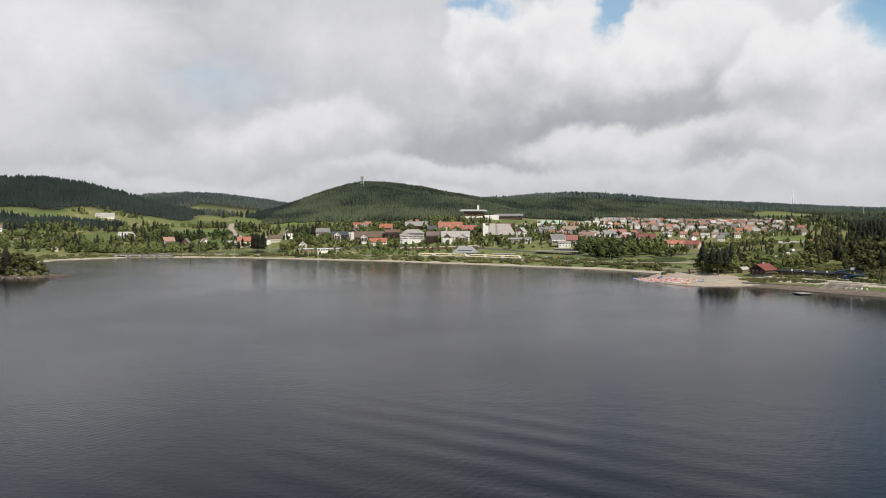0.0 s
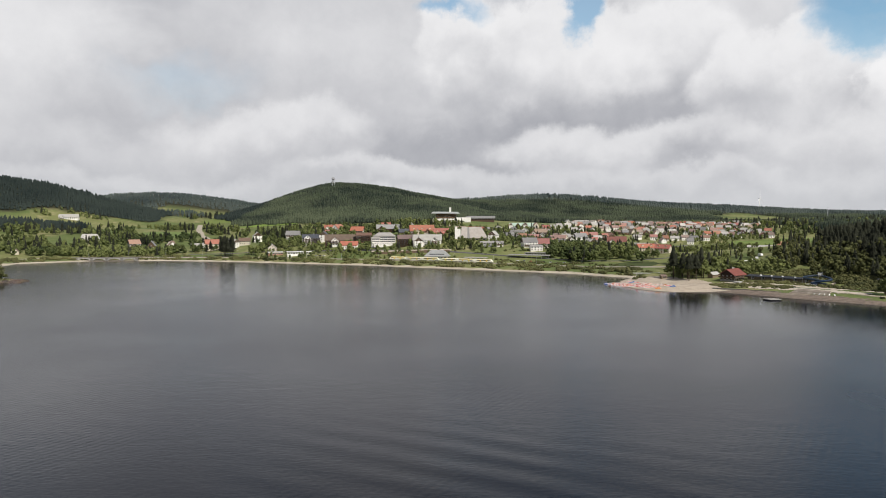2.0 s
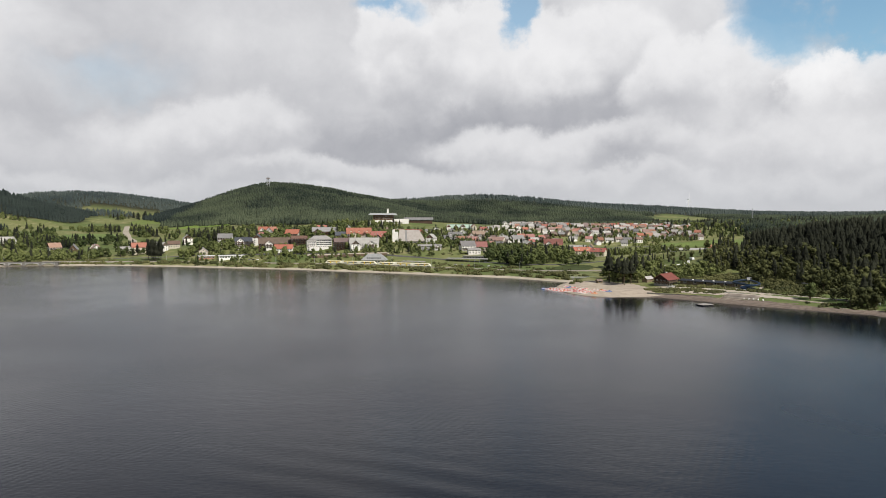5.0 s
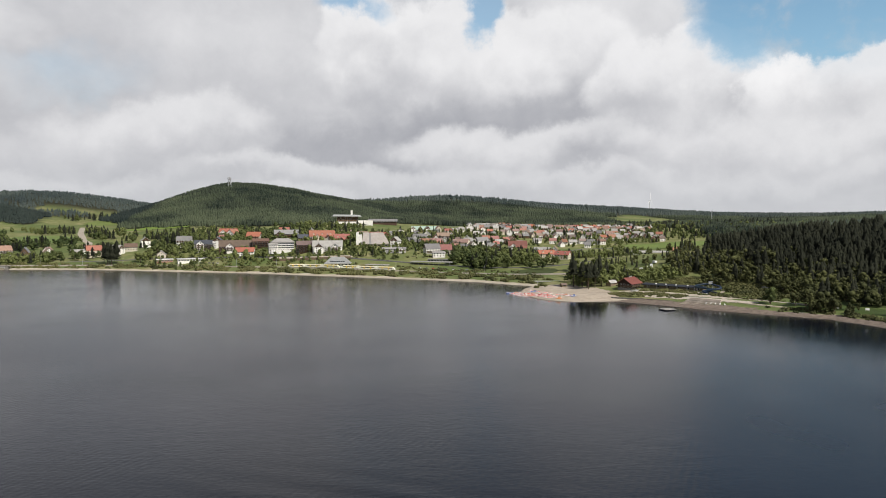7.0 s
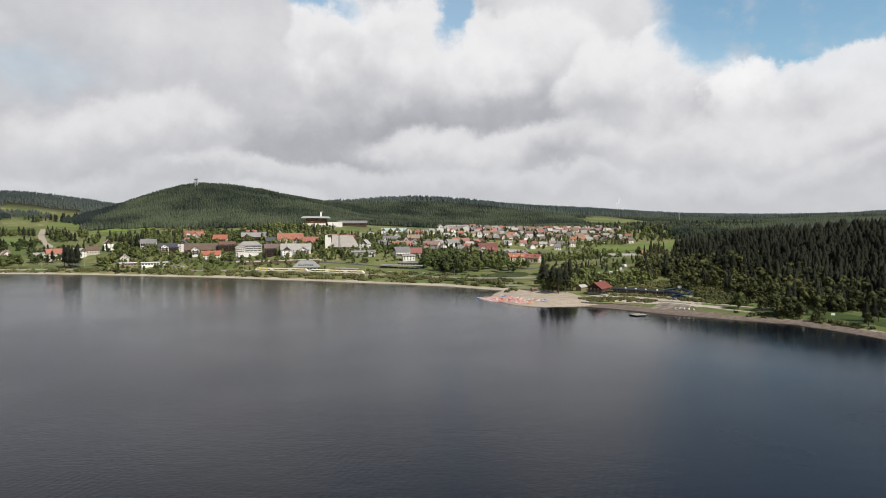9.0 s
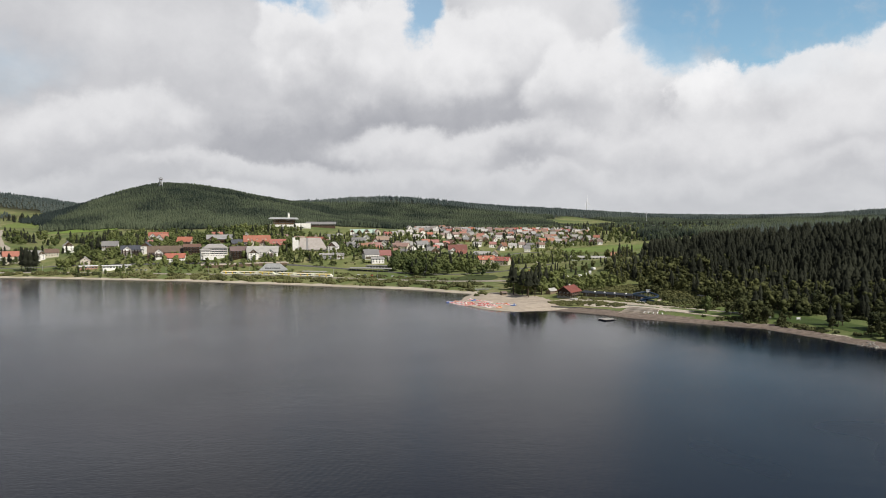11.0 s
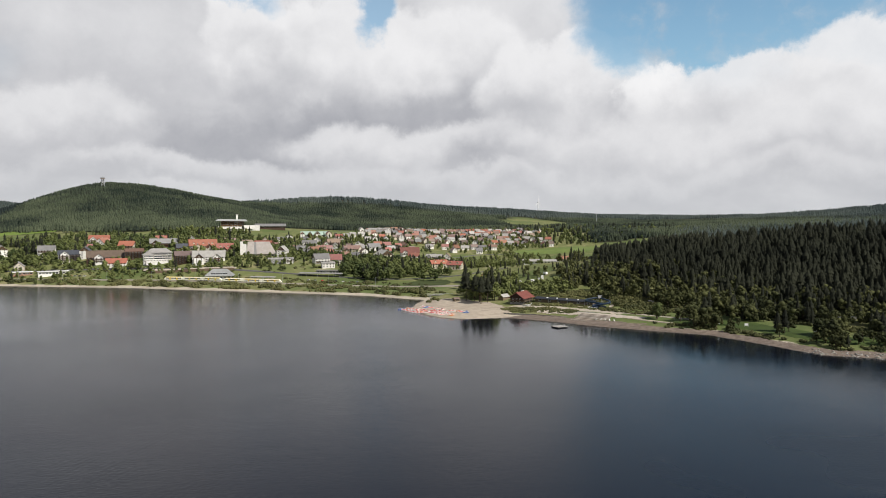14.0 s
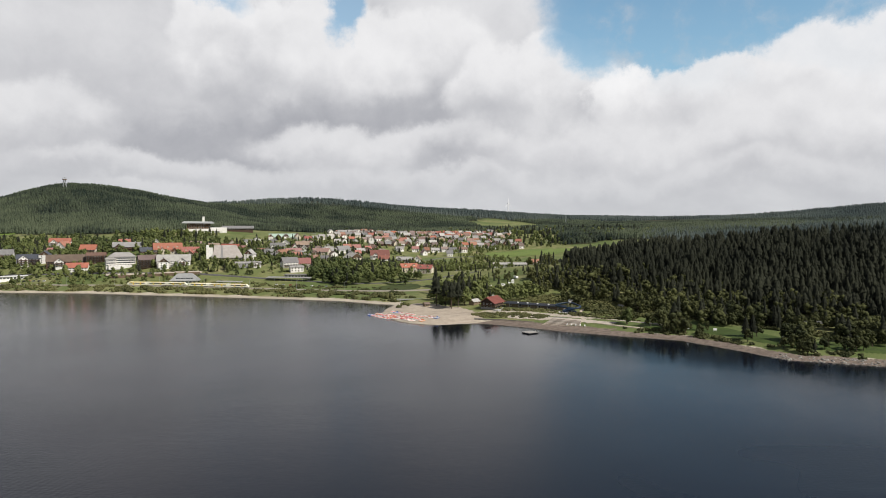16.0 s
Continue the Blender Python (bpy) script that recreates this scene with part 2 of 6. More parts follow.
def ground_material():
    """Meadow, mown and rough grass, forest floor and, low by the water, sand and gravel."""
    m = bpy.data.materials.new("meadow_and_shore")
    m.use_nodes = True
    n = Nodes(m.node_tree)
    at = n.add("ShaderNodeNewGeometry").outputs["Position"]
    high = n.add("ShaderNodeSeparateXYZ", {0: at}).outputs[2]
    a, b, c = n.noise(at, 0.008, 3.0, 0.5), n.noise(at, 0.05, 4.0, 0.6), n.noise(at, 0.6, 4.0, 0.65)
    grass = n.mix(n.span(a, 0.40, 0.60), (0.108, 0.142, 0.048), (0.175, 0.188, 0.072))
    grass = n.mix(n.math("MULTIPLY", n.span(b, 0.46, 0.70), n.span(a, 0.36, 0.62, 0.25, 0.9)), grass, (0.310, 0.270, 0.150))
    grass = n.mix(n.span(c, 0.30, 0.75, 0.0, 0.35), grass, (0.085, 0.105, 0.036))
    sand = n.mix(n.span(b, 0.38, 0.62), (0.50, 0.44, 0.35), (0.40, 0.35, 0.28))
    sand = n.mix(n.span(c, 0.40, 0.70, 0.0, 0.5), sand, (0.26, 0.23, 0.19))
    wet = n.span(high, 0.08, 0.45)
    sand = n.mix(wet, (0.13, 0.115, 0.095), sand)
    edge = n.math("ADD", high, n.math("MULTIPLY_ADD", b, 2.4, -1.2))
    floor = n.mix(n.span(c, 0.35, 0.7), (0.030, 0.034, 0.018), (0.055, 0.048, 0.030))
    grass = n.mix(n.add("ShaderNodeAttribute", attribute_name="wooded").outputs["Fac"], grass, floor)
    col = n.mix(n.span(edge, 1.35, 1.8), sand, grass)
    normal = n.add("ShaderNodeBump", {"Height": n.noise(at, 0.9, 5.0, 0.7), "Strength": 0.8, "Distance": 0.35}).outputs[0]
    n.add("ShaderNodeOutputMaterial", {0: n.add("ShaderNodeBsdfPrincipled", {"Base Color": col, "Roughness": 0.92, "Specular IOR Level": 0.15, "Normal": normal}).outputs[0]})
    return m


def leaf_material(name, dark, light, per="island"):
    m = bpy.data.materials.new(name)
    m.use_nodes = True
    n = Nodes(m.node_tree)
    at = n.add("ShaderNodeNewGeometry").outputs["Position"]
    seed = n.add("ShaderNodeNewGeometry").outputs["Random Per Island"]
    tree = n.add("ShaderNodeObjectInfo").outputs["Random"]
    stand_shade = n.span(n.noise(at, 0.011, 3.0, 0.6), 0.36, 0.64)
    one = n.span(n.noise(at, 0.13, 2.0, 0.5), 0.34, 0.66)
    k = n.math("ADD", n.math("MULTIPLY_ADD", seed, 0.16, n.math("MULTIPLY", one, 0.36)), n.math("ADD", n.math("MULTIPLY", stand_shade, 0.42), n.math("MULTIPLY", tree, 0.18)))
    # wider patches: changing woods, and drifting cloud shade painted into the tone
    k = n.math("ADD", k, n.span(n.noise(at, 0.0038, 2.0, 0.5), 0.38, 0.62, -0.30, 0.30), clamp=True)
    col = n.mix(k, dark, light)
    col = n.mix(n.span(n.noise(at, 1.3, 3.0, 0.6), 0.35, 0.7, 0.0, 0.45), col, tuple(c * 0.55 for c in dark))
    n.add("ShaderNodeOutputMaterial", {0: n.add("ShaderNodeBsdfPrincipled", {"Base Color": col, "Roughness": 0.75, "Specular IOR Level": 0.07}).outputs[0]})
    return m


M = {
    "ground": ground_material(), "water": water_material(),
    # dark needles of the left slopes, with cloud shade painted into them
    "fardark": leaf_material("hill_shaded_needles", (0.014, 0.021, 0.021), (0.038, 0.050, 0.044)),
    # needles of the far ridges, with the blue-grey of haze put into the colour
    "farhaze": leaf_material("hazed_spruce_needles", (0.036, 0.050, 0.052), (0.086, 0.104, 0.092)),
    # darker copy of the broad leaves; the shade is in the colour
    "shade": leaf_material("shaded_broad_leaves", (0.020, 0.026, 0.013), (0.112, 0.118, 0.046)),
    # spruce darkened so that its colour holds the cloud shade over the lake shore
    "spruce": leaf_material("shaded_spruce_needles", (0.012, 0.014, 0.010), (0.034, 0.037, 0.024)),
    # lighter copy for the wood behind, with a little haze in the colour
    "ridge": leaf_material("faint_haze_needles", (0.016, 0.020, 0.016), (0.047, 0.054, 0.038)),
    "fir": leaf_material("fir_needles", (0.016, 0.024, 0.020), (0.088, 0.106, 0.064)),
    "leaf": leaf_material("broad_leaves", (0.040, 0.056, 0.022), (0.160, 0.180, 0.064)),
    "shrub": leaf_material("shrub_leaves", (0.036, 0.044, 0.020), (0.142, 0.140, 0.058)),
    "bark": material("bark", (0.10, 0.075, 0.055), 0.9, 0.3, 0.6, relief=0.03, relief_size=0.2),
    "white": material("white_render", (0.80, 0.78, 0.74), 0.85, 0.10, 2.5, relief=0.01, relief_size=0.1, vary=0.08),
    "cream": material("cream_render", (0.60, 0.54, 0.43), 0.85, 0.12, 2.5, relief=0.01, relief_size=0.1, vary=0.10),
    "grey": material("grey_render", (0.36, 0.36, 0.36), 0.85, 0.12, 2.5, relief=0.01, relief_size=0.1, vary=0.10),
    "timber": material("dark_timber", (0.115, 0.068, 0.042), 0.8, 0.3, 0.8, relief=0.02, relief_size=0.15, vary=0.15),
    "brown": material("brown_roof_tiles", (0.240, 0.175, 0.145), 0.75, 0.12, 5.0, relief=0.03, relief_size=0.3, vary=0.25),
    "slate": material("grey_roof_tiles", (0.215, 0.210, 0.208), 0.65, 0.12, 5.0, relief=0.03, relief_size=0.3, vary=0.22),
    "pale": material("pale_grey_roof_tiles", (0.38, 0.365, 0.345), 0.65, 0.12, 5.0, relief=0.03, relief_size=0.3, vary=0.15),
    "red": material("red_roof_tiles", (0.355, 0.135, 0.098), 0.7, 0.12, 5.0, relief=0.03, relief_size=0.3, vary=0.08),
    "dull": material("weathered_red_roof_tiles", (0.315, 0.165, 0.132), 0.75, 0.12, 5.0, relief=0.03, relief_size=0.3, vary=0.18),
    "darkslate": material("blue_black_roof_tiles", (0.075, 0.080, 0.095), 0.6, 0.12, 5.0, relief=0.03, relief_size=0.3, vary=0.15),
    "darkbrown": material("dark_brown_roof_tiles", (0.135, 0.090, 0.070), 0.75, 0.14, 5.0, relief=0.03, relief_size=0.3, vary=0.15),
    "oxblood": material("dark_red_roof_slates", (0.205, 0.085, 0.072), 0.75, 0.12, 5.0, relief=0.03, relief_size=0.3, vary=0.12),
    "glass": material("window_glass", (0.035, 0.042, 0.050), 0.12, 0.1, 2.0, gloss=0.6, vary=0.3),
    "frame": material("window_frame", (0.62, 0.60, 0.56), 0.6, 0.08, 0.5),
    "asphalt": material("asphalt", (0.16, 0.155, 0.15), 0.9, 0.2, 4.0, relief=0.01, relief_size=0.1, coord="World"),
    "concrete": material("concrete", (0.40, 0.39, 0.37), 0.85, 0.22, 3.0, relief=0.02, relief_size=0.3, coord="World"),
    "metal": material("grey_metal", (0.42, 0.44, 0.46), 0.45, 0.15, 1.0, metal=0.6),
}

M.update({
    "churchroof": material("pale_warm_sheet_roof", (0.44, 0.40, 0.36), 0.6, 0.12, 4.0, relief=0.02, relief_size=0.6),
    "paving": material("beige_paving", (0.44, 0.385, 0.32), 0.9, 0.15, 4.0, relief=0.02, relief_size=0.3, coord="World"),
    "lawn": material("mown_lawn", (0.064, 0.086, 0.024), 0.9, 0.12, 9.0, colour2=(0.042, 0.058, 0.017), relief=0.05, relief_size=0.4, coord="World"),
    "hay": material("hay_meadow", (0.165, 0.215, 0.052), 0.9, 0.15, 30.0, colour2=(0.125, 0.170, 0.045), relief=0.06, relief_size=0.6, coord="World"),
    "sand": material("beach_sand", (0.50, 0.415, 0.325), 0.95, 0.15, 6.0, relief=0.05, relief_size=0.6, coord="World"),
    "gravel": material("gravel", (0.205, 0.170, 0.138), 0.95, 0.25, 3.0, relief=0.06, relief_size=0.3, coord="World"),
    "ballast": material("pale_ballast", (0.36, 0.32, 0.27), 0.95, 0.2, 3.0, relief=0.06, relief_size=0.3, coord="World"),
    "stone": material("rough_stone", (0.30, 0.28, 0.25), 0.9, 0.3, 1.2, relief=0.08, relief_size=0.4, per="island", vary=0.25),
    "rock": material("dark_brown_rock", (0.125, 0.098, 0.078), 0.9, 0.3, 1.2, relief=0.1, relief_size=0.4, per="island", vary=0.3),
    "darkred": material("dark_red_roof_tiles", (0.200, 0.066, 0.052), 0.75, 0.15, 4.0, relief=0.03, relief_size=0.3, vary=0.0),
    "blacktimber": material("blackened_timber", (0.060, 0.040, 0.028), 0.8, 0.3, 0.8, relief=0.02, relief_size=0.15, vary=0.1),
    "navy": material("dark_blue_plastic", (0.012, 0.026, 0.052), 0.35, 0.15, 2.0, gloss=0.5),
    "navyroof": material("dark_blue_sheet_roof", (0.028, 0.031, 0.038), 0.8, 0.2, 2.0),
    "steel": material("galvanised_steel", (0.50, 0.51, 0.52), 0.4, 0.12, 1.0, metal=0.8),
    "yellow": material("yellow_paint", (0.70, 0.52, 0.04), 0.4, 0.08, 2.0),
    "trainwhite": material("white_train_paint", (0.80, 0.78, 0.66), 0.35, 0.06, 3.0),
    "boatred": material("red_boat_plastic", (0.62, 0.06, 0.035), 0.4, 0.12, 0.8),
    "boatblue": material("blue_boat_plastic", (0.05, 0.13, 0.42), 0.4, 0.12, 0.8),
    "boatorange": material("orange_boat_plastic", (0.70, 0.22, 0.05), 0.4, 0.12, 0.8),
    "boatwhite": material("white_boat_plastic", (0.75, 0.74, 0.72), 0.4, 0.08, 0.8),
    "deck": material("weathered_deck_boards", (0.40, 0.38, 0.35), 0.85, 0.25, 0.8, relief=0.02, relief_size=0.2),
    "dark": material("black_rubber", (0.025, 0.025, 0.027), 0.6, 0.2, 1.0),
    "greenroof": material("pale_green_sheet_roof", (0.36, 0.46, 0.40), 0.6, 0.12, 4.0),
    "metalroof": material("pale_standing_seam_roof", (0.34, 0.35, 0.345), 0.5, 0.14, 3.0, relief=0.02, relief_size=0.6),
    "oldwood": material("grey_brown_wood", (0.20, 0.155, 0.11), 0.85, 0.25, 0.8, relief=0.02, relief_size=0.2),
    "whitepaint": material("white_paint", (0.78, 0.78, 0.77), 0.5, 0.05, 2.0),
    "lamp": material("floodlight_glass", (0.85, 0.86, 0.88), 0.2, 0.03, 1.0),
    "brick": material("reddish_render", (0.34, 0.19, 0.145), 0.85, 0.2, 2.0, relief=0.01, relief_size=0.1),
})
# ---- the lie of the land ----
# the shore of the lake, as a closed line round the water
SHORE = [(388, 326), (372, 341), (350, 360), (345, 380), (342, 400), (333, 438), (306, 465), (279, 495), (262, 522),
         (238, 552), (222, 556), (198, 557), (184, 571), (177, 592), (180, 632), (192, 660), (206, 686), (194, 697),
         (167, 731), (123, 763), (77, 793), (33, 823), (-3, 844), (-70, 888), (-147, 923), (-229, 963), (-284, 983),
         (-360, 1003), (-445, 1003), (-515, 950), (-500, 850), (-470, 740), (-400, 706), (-368, 697), (-368, 678),
         (-395, 668), (-440, 676), (-700, 640), (-1600, 700), (-2600, -200), (-2300, -2600), (900, -2700), (1000, -600), (560, 100), (440, 270)]
# hills: centre x, y, height, spread across and along, turn in degrees
HILLS = [
    (-324, 2635, 118, 190, 420, 0), (-14, 2325, 73, 204, 420, 0), (476, 3030, 108, 389, 380, 0), (1265, 3357, 76, 511, 420, 0),
    (2049, 4063, 33, 969, 420, 0), (-1040, 1906, 111, 213, 250, -38), (-1710, 1498, 87, 457, 500, 0), (-1314, 3621, 137, 455, 420, 0),
    (-647, 4195, 49, 1035, 500, 0), (2590, 1297, 50, 630, 324, -70), (650, 542, 47, 317, 119, -44), (180, 1606, 22, 409, 200, 0),
    (-42, 1026, 35, 168, 150, 6), (492, 1037, -20, 246, 240, 0), (-637, 1363, 18, 175, 160, 0)]
HILLS += [(-902, 4318, 20, 3150, 500, 0), (3200, 2600, 60, 900, 1200, 0), (-3400, 2200, 130, 900, 2000, 0), (0, -3900, 150, 4000, 700, 0), (2600, -1200, 140, 900, 2200, 0)]


def ease(v):
    v = np.clip(v, 0, 1)
    return v * v * (3 - 2 * v)


def off_shore(x, y):
    """Metres from the shore line, positive on land."""
    p = np.array(SHORE, float)
    q = np.roll(p, -1, 0)
    x, y = np.asarray(x, float), np.asarray(y, float)
    best, inside = np.full(x.shape, 1e18), np.zeros(x.shape, bool)
    for (ax, ay), (bx, by) in zip(p, q):
        dx, dy = bx - ax, by - ay
        k = np.clip(((x - ax) * dx + (y - ay) * dy) / (dx * dx + dy * dy), 0, 1)
        best = np.minimum(best, (x - ax - k * dx) ** 2 + (y - ay - k * dy) ** 2)
        if ay != by:
            inside ^= ((ay > y) != (by > y)) & (x < ax + (y - ay) * dx / dy)
    return np.where(inside, -1, 1) * np.sqrt(best)


def ripple(x, y, size, seed):
    """Soft bumps between -1 and 1, about size metres long."""
    k, total = 2 * math.pi / size, 0
    for i in range(5):
        a = seed * 1.7 + i * 2.4
        total = total + np.sin(k * (x * math.cos(a) + y * math.sin(a)) * (0.7 + 0.17 * i) + seed * 3.1 + i)
    return total / 5


def height(x, y):
    x, y = np.asarray(x, float), np.asarray(y, float)
    d = off_shore(x, y)
    beach = np.exp(-((x - 215) / 45) ** 2 - ((y - 610) / 60) ** 2)
    land = np.maximum(d, 0)
    z = np.where(d < 0, np.maximum(d * 0.12, -6), (1.0 - 0.55 * beach) * (1.3 * ease(land / 9) + 3.2 * ease((land - 7) / 22)))
    z = z + 8.3 * ease((land - 60) / 520) + 9.0 * ease((land - 480) / 900) - 20.2 * ease((land - 1400) / 1500)
    for cx, cy, h, sx, sy, turn in HILLS:
        c, s = math.cos(radians(turn)), math.sin(radians(turn))
        u, v = (x - cx) * c + (y - cy) * s, (y - cy) * c - (x - cx) * s
        z = z + h * np.exp(-0.5 * (u / sx) ** 2 - 0.5 * (v / sy) ** 2) * ease((land - 25) / 160)
    return z + (ripple(x, y, 190, 1) * 2.5 + ripple(x, y, 70, 2) * 0.8) * ease((land - 120) / 300)


def ground_at(x, y):
    return float(height(x, y))



# ---- mesh helpers ----
class Shape:
    """Gathers faces for one mesh."""

    def __init__(self):
        self.v, self.f, self.k = [], [], []

    def poly(self, pts, k=0):
        n = len(self.v)
        self.v += [tuple(p) for p in pts]
        self.f.append(tuple(range(n, n + len(pts))))
        self.k.append(k)

    def solid(self, rings, k=0):
        """Closed body through rings of equal length, capped at both ends."""
        n, m = len(self.v), len(rings[0])
        for r in rings:
            self.v += [tuple(p) for p in r]
        for i in range(len(rings) - 1):
            for j in range(m):
                a, b = n + i * m + j, n + i * m + (j + 1) % m
                self.f.append((a, b, b + m, a + m))
        self.f.append(tuple(n + j for j in reversed(range(m))))
        self.f.append(tuple(n + (len(rings) - 1) * m + j for j in range(m)))
        self.k += [k] * (len(self.f) - len(self.k))
        return self

    def box(self, x0, x1, y0, y1, z0, z1, k=0):
        return self.solid([[(x0, y0, z), (x1, y0, z), (x1, y1, z), (x0, y1, z)] for z in (z0, z1)], k)

    def tube(self, a, b, ra, rb=None, sides=8, k=0):
        a, b = Vector(a), Vector(b)
        side = (b - a).orthogonal().normalized()
        up = (b - a).normalized().cross(side)
        turn = [(math.cos(2 * math.pi * i / sides), math.sin(2 * math.pi * i / sides)) for i in range(sides)]
        return self.solid([[tuple(p + (side * c + up * s) * r) for c, s in turn] for p, r in ((a, ra), (b, ra if rb is None else rb))], k)

    def mesh(self, name, *mats):
        me = bpy.data.meshes.new(name)
        me.from_pydata(self.v, [], self.f)
        for m in mats:
            me.materials.append(M[m] if isinstance(m, str) else m)
        if any(self.k):
            me.polygons.foreach_set("material_index", self.k)
        me.validate()
        return me


def part(name, shape, mats, parent=None, label="", at=None):
    """One mesh object under a thing."""
    mats = (mats,) if not isinstance(mats, (tuple, list)) else mats
    ob = new(name, shape.mesh(name, *mats) if isinstance(shape, Shape) else shape)
    ob.parent = parent
    if at is not None:
        ob.matrix_basis = at
    return tagged(ob, label)


def base(name, label, category, group="", kind=""):
    return tagged(new(name), label, category, group, kind)


def array_mesh(name, verts, faces, mat):
    """A mesh from arrays of points and triangles."""
    me = bpy.data.meshes.new(name)
    me.vertices.add(len(verts))
    me.vertices.foreach_set("co", np.asarray(verts, np.float32).ravel())
    me.loops.add(faces.size)
    me.loops.foreach_set("vertex_index", faces.astype(np.int32).ravel())
    me.polygons.add(len(faces))
    me.polygons.foreach_set("loop_start", np.arange(0, faces.size, faces.shape[1], dtype=np.int32))
    me.update(calc_edges=True)
    me.materials.append(M[mat] if isinstance(mat, str) else mat)
    return me


# ---- ground and lake ----
def steps(a, b, fine, lo, hi):
    """Coordinates that are fine between a and b and grow towards lo and hi."""
    mid = list(np.arange(a, b + 0.1, fine))
    step, v = fine, a
    left, right = [], []
    while v > lo:
        step *= 1.09
        v -= min(step, 160)
        left.append(max(v, lo))
    step, v = fine, b
    while v < hi:
        step *= 1.05
        v += min(step, 110)
        right.append(min(v, hi))
    return np.array(left[::-1] + mid + right)


gx, gy = steps(-560, 640, 5.0, -4900, 4900), steps(300, 1060, 5.0, -4900, 4900)
X, Y = np.meshgrid(gx, gy)
Z = height(X.ravel(), Y.ravel())
nx, ny = len(gx), len(gy)
idx = np.arange(nx * ny).reshape(ny, nx)
quads = np.stack([idx[:-1, :-1], idx[:-1, 1:], idx[1:, 1:], idx[1:, :-1]], -1).reshape(-1, 4)
ground = tagged(new("ground", array_mesh("ground", np.stack([X.ravel(), Y.ravel(), Z], 1), quads, "ground")), "hilly meadow ground with a sandy gravel lake shore", "ground", kind="structure")
ground.data.polygons.foreach_set("use_smooth", [True] * len(ground.data.polygons))
water = Shape()
water.poly([(-4800, -4800, 0), (4800, -4800, 0), (4800, 1400, 0), (-4800, 1400, 0)])
tagged(part("water", water, "water"), "dark grey lake with small ripples", "water", kind="structure")


# ---- woods ----
def spruce(tall, wide, tiers, points, rng, start=0.10):
    """A spruce of drooping ragged tiers: points and triangles."""
    v, f = [], []
    for i in range(tiers):
        k = i / tiers
        z0 = tall * (start + (0.96 - start) * k)
        r = wide * (1 - k) ** 0.64 * rng.uniform(0.68, 1.22) + 0.25
        top = min(z0 + tall * (1.55 / tiers + 0.03), tall)
        n = len(v)
        v.append((rng.normal(0, 0.06), rng.normal(0, 0.06), top))
        spin = rng.uniform(0, 6.28)
        for j in range(2 * points):
            a = spin + math.pi * j / points + rng.normal(0, 0.08)
            q = r * (rng.uniform(0.85, 1.15) if j % 2 == 0 else rng.uniform(0.45, 0.6))
            v.append((q * math.cos(a), q * math.sin(a), z0 + (rng.uniform(-0.35, 0.2) if j % 2 == 0 else 0.5) * tall / tiers * 0.6))
        for j in range(2 * points):
            f.append((n, n + 1 + j, n + 1 + (j + 1) % (2 * points)))
    return np.array(v), np.array(f)


def scatter(kinds, x, y, z, size, turn, which):
    """Many copies of small meshes, joined: points and triangles."""
    vs, fs, n = [], [], 0
    for k, (v, f) in enumerate(kinds):
        pick = np.where(which == k)[0]
        if not len(pick):
            continue
        c, s, q = np.cos(turn[pick])[:, None], np.sin(turn[pick])[:, None], size[pick][:, None]
        px = (v[:, 0] * c - v[:, 1] * s) * q + x[pick][:, None]
        py = (v[:, 0] * s + v[:, 1] * c) * q + y[pick][:, None]
        pz = v[:, 2] * q + z[pick][:, None]
        vs.append(np.stack([px, py, pz], -1).reshape(-1, 3))
        fs.append((f[None] + (np.arange(len(pick)) * len(v))[:, None, None] + n).reshape(-1, 3))
        n += len(pick) * len(v)
    return np.concatenate(vs), np.concatenate(fs)


def near_line(x, y, line):
    best = np.full(np.shape(x), 1e9)
    for (ax, ay), (bx, by) in zip(line, line[1:]):
        dx, dy = bx - ax, by - ay
        k = np.clip(((x - ax) * dx + (y - ay) * dy) / (dx * dx + dy * dy), 0, 1)
        best = np.minimum(best, np.hypot(x - ax - k * dx, y - ay - k * dy))
    return best


def within(x, y, ovals):
    hit = np.zeros(np.shape(x), bool)
    for cx, cy, rx, ry in ovals:
        hit |= ((x - cx) / rx) ** 2 + ((y - cy) / ry) ** 2 < 1
    return hit


EDGE_X = [-2500, -1100, -950, -800, -660, -600, -440, -325, -200, -50, 60, 160, 231, 425, 724, 870, 960, 1060, 1500, 2500]
EDGE_Y = [1350, 1500, 1600, 1730, 1800, 1900, 1760, 1680, 1600, 1540, 1610, 1625, 1640, 1745, 1760, 1760, 1500, 1340, 1180, 1150]
RIGHT_Y = [150, 250, 393, 443, 478, 554, 600, 642, 740, 828, 1000, 1100]
RIGHT_X = [620, 520, 462, 440, 424, 400, 392, 388, 425, 460, 560, 690]
GLADES = [(-755, 1655, 125, 85), (1190, 2480, 115, 240), (680, 1215, 170, 80), (900, 1290, 90, 60), (1300, 2650, 120, 200), (1080, 2300, 70, 120), (-330, 1650, 90, 38), (66, 1560, 58, 34), (150, 1580, 44, 24), (208, 1500, 36, 20)]


def wood_far(x, y):
    wild = ripple(x, y, 130, 5) * 25
    slant = (x + 55 * ripple(x, y, 240, 9) + 0.6 * wild) / np.maximum(y, 1.0)
    valley = (slant > -0.345) & (slant < -0.252) & (y > 1700) & (y < 3330) & ~within(x, y, [(-1010, 3120, 110, 70)])   # the open side valley
    return (y + wild > np.interp(x, EDGE_X, EDGE_Y)) & ~within(x, y, GLADES) & ~valley | (x + wild > 0.575 * y) & (y > 1335) & ~within(x, y, GLADES)


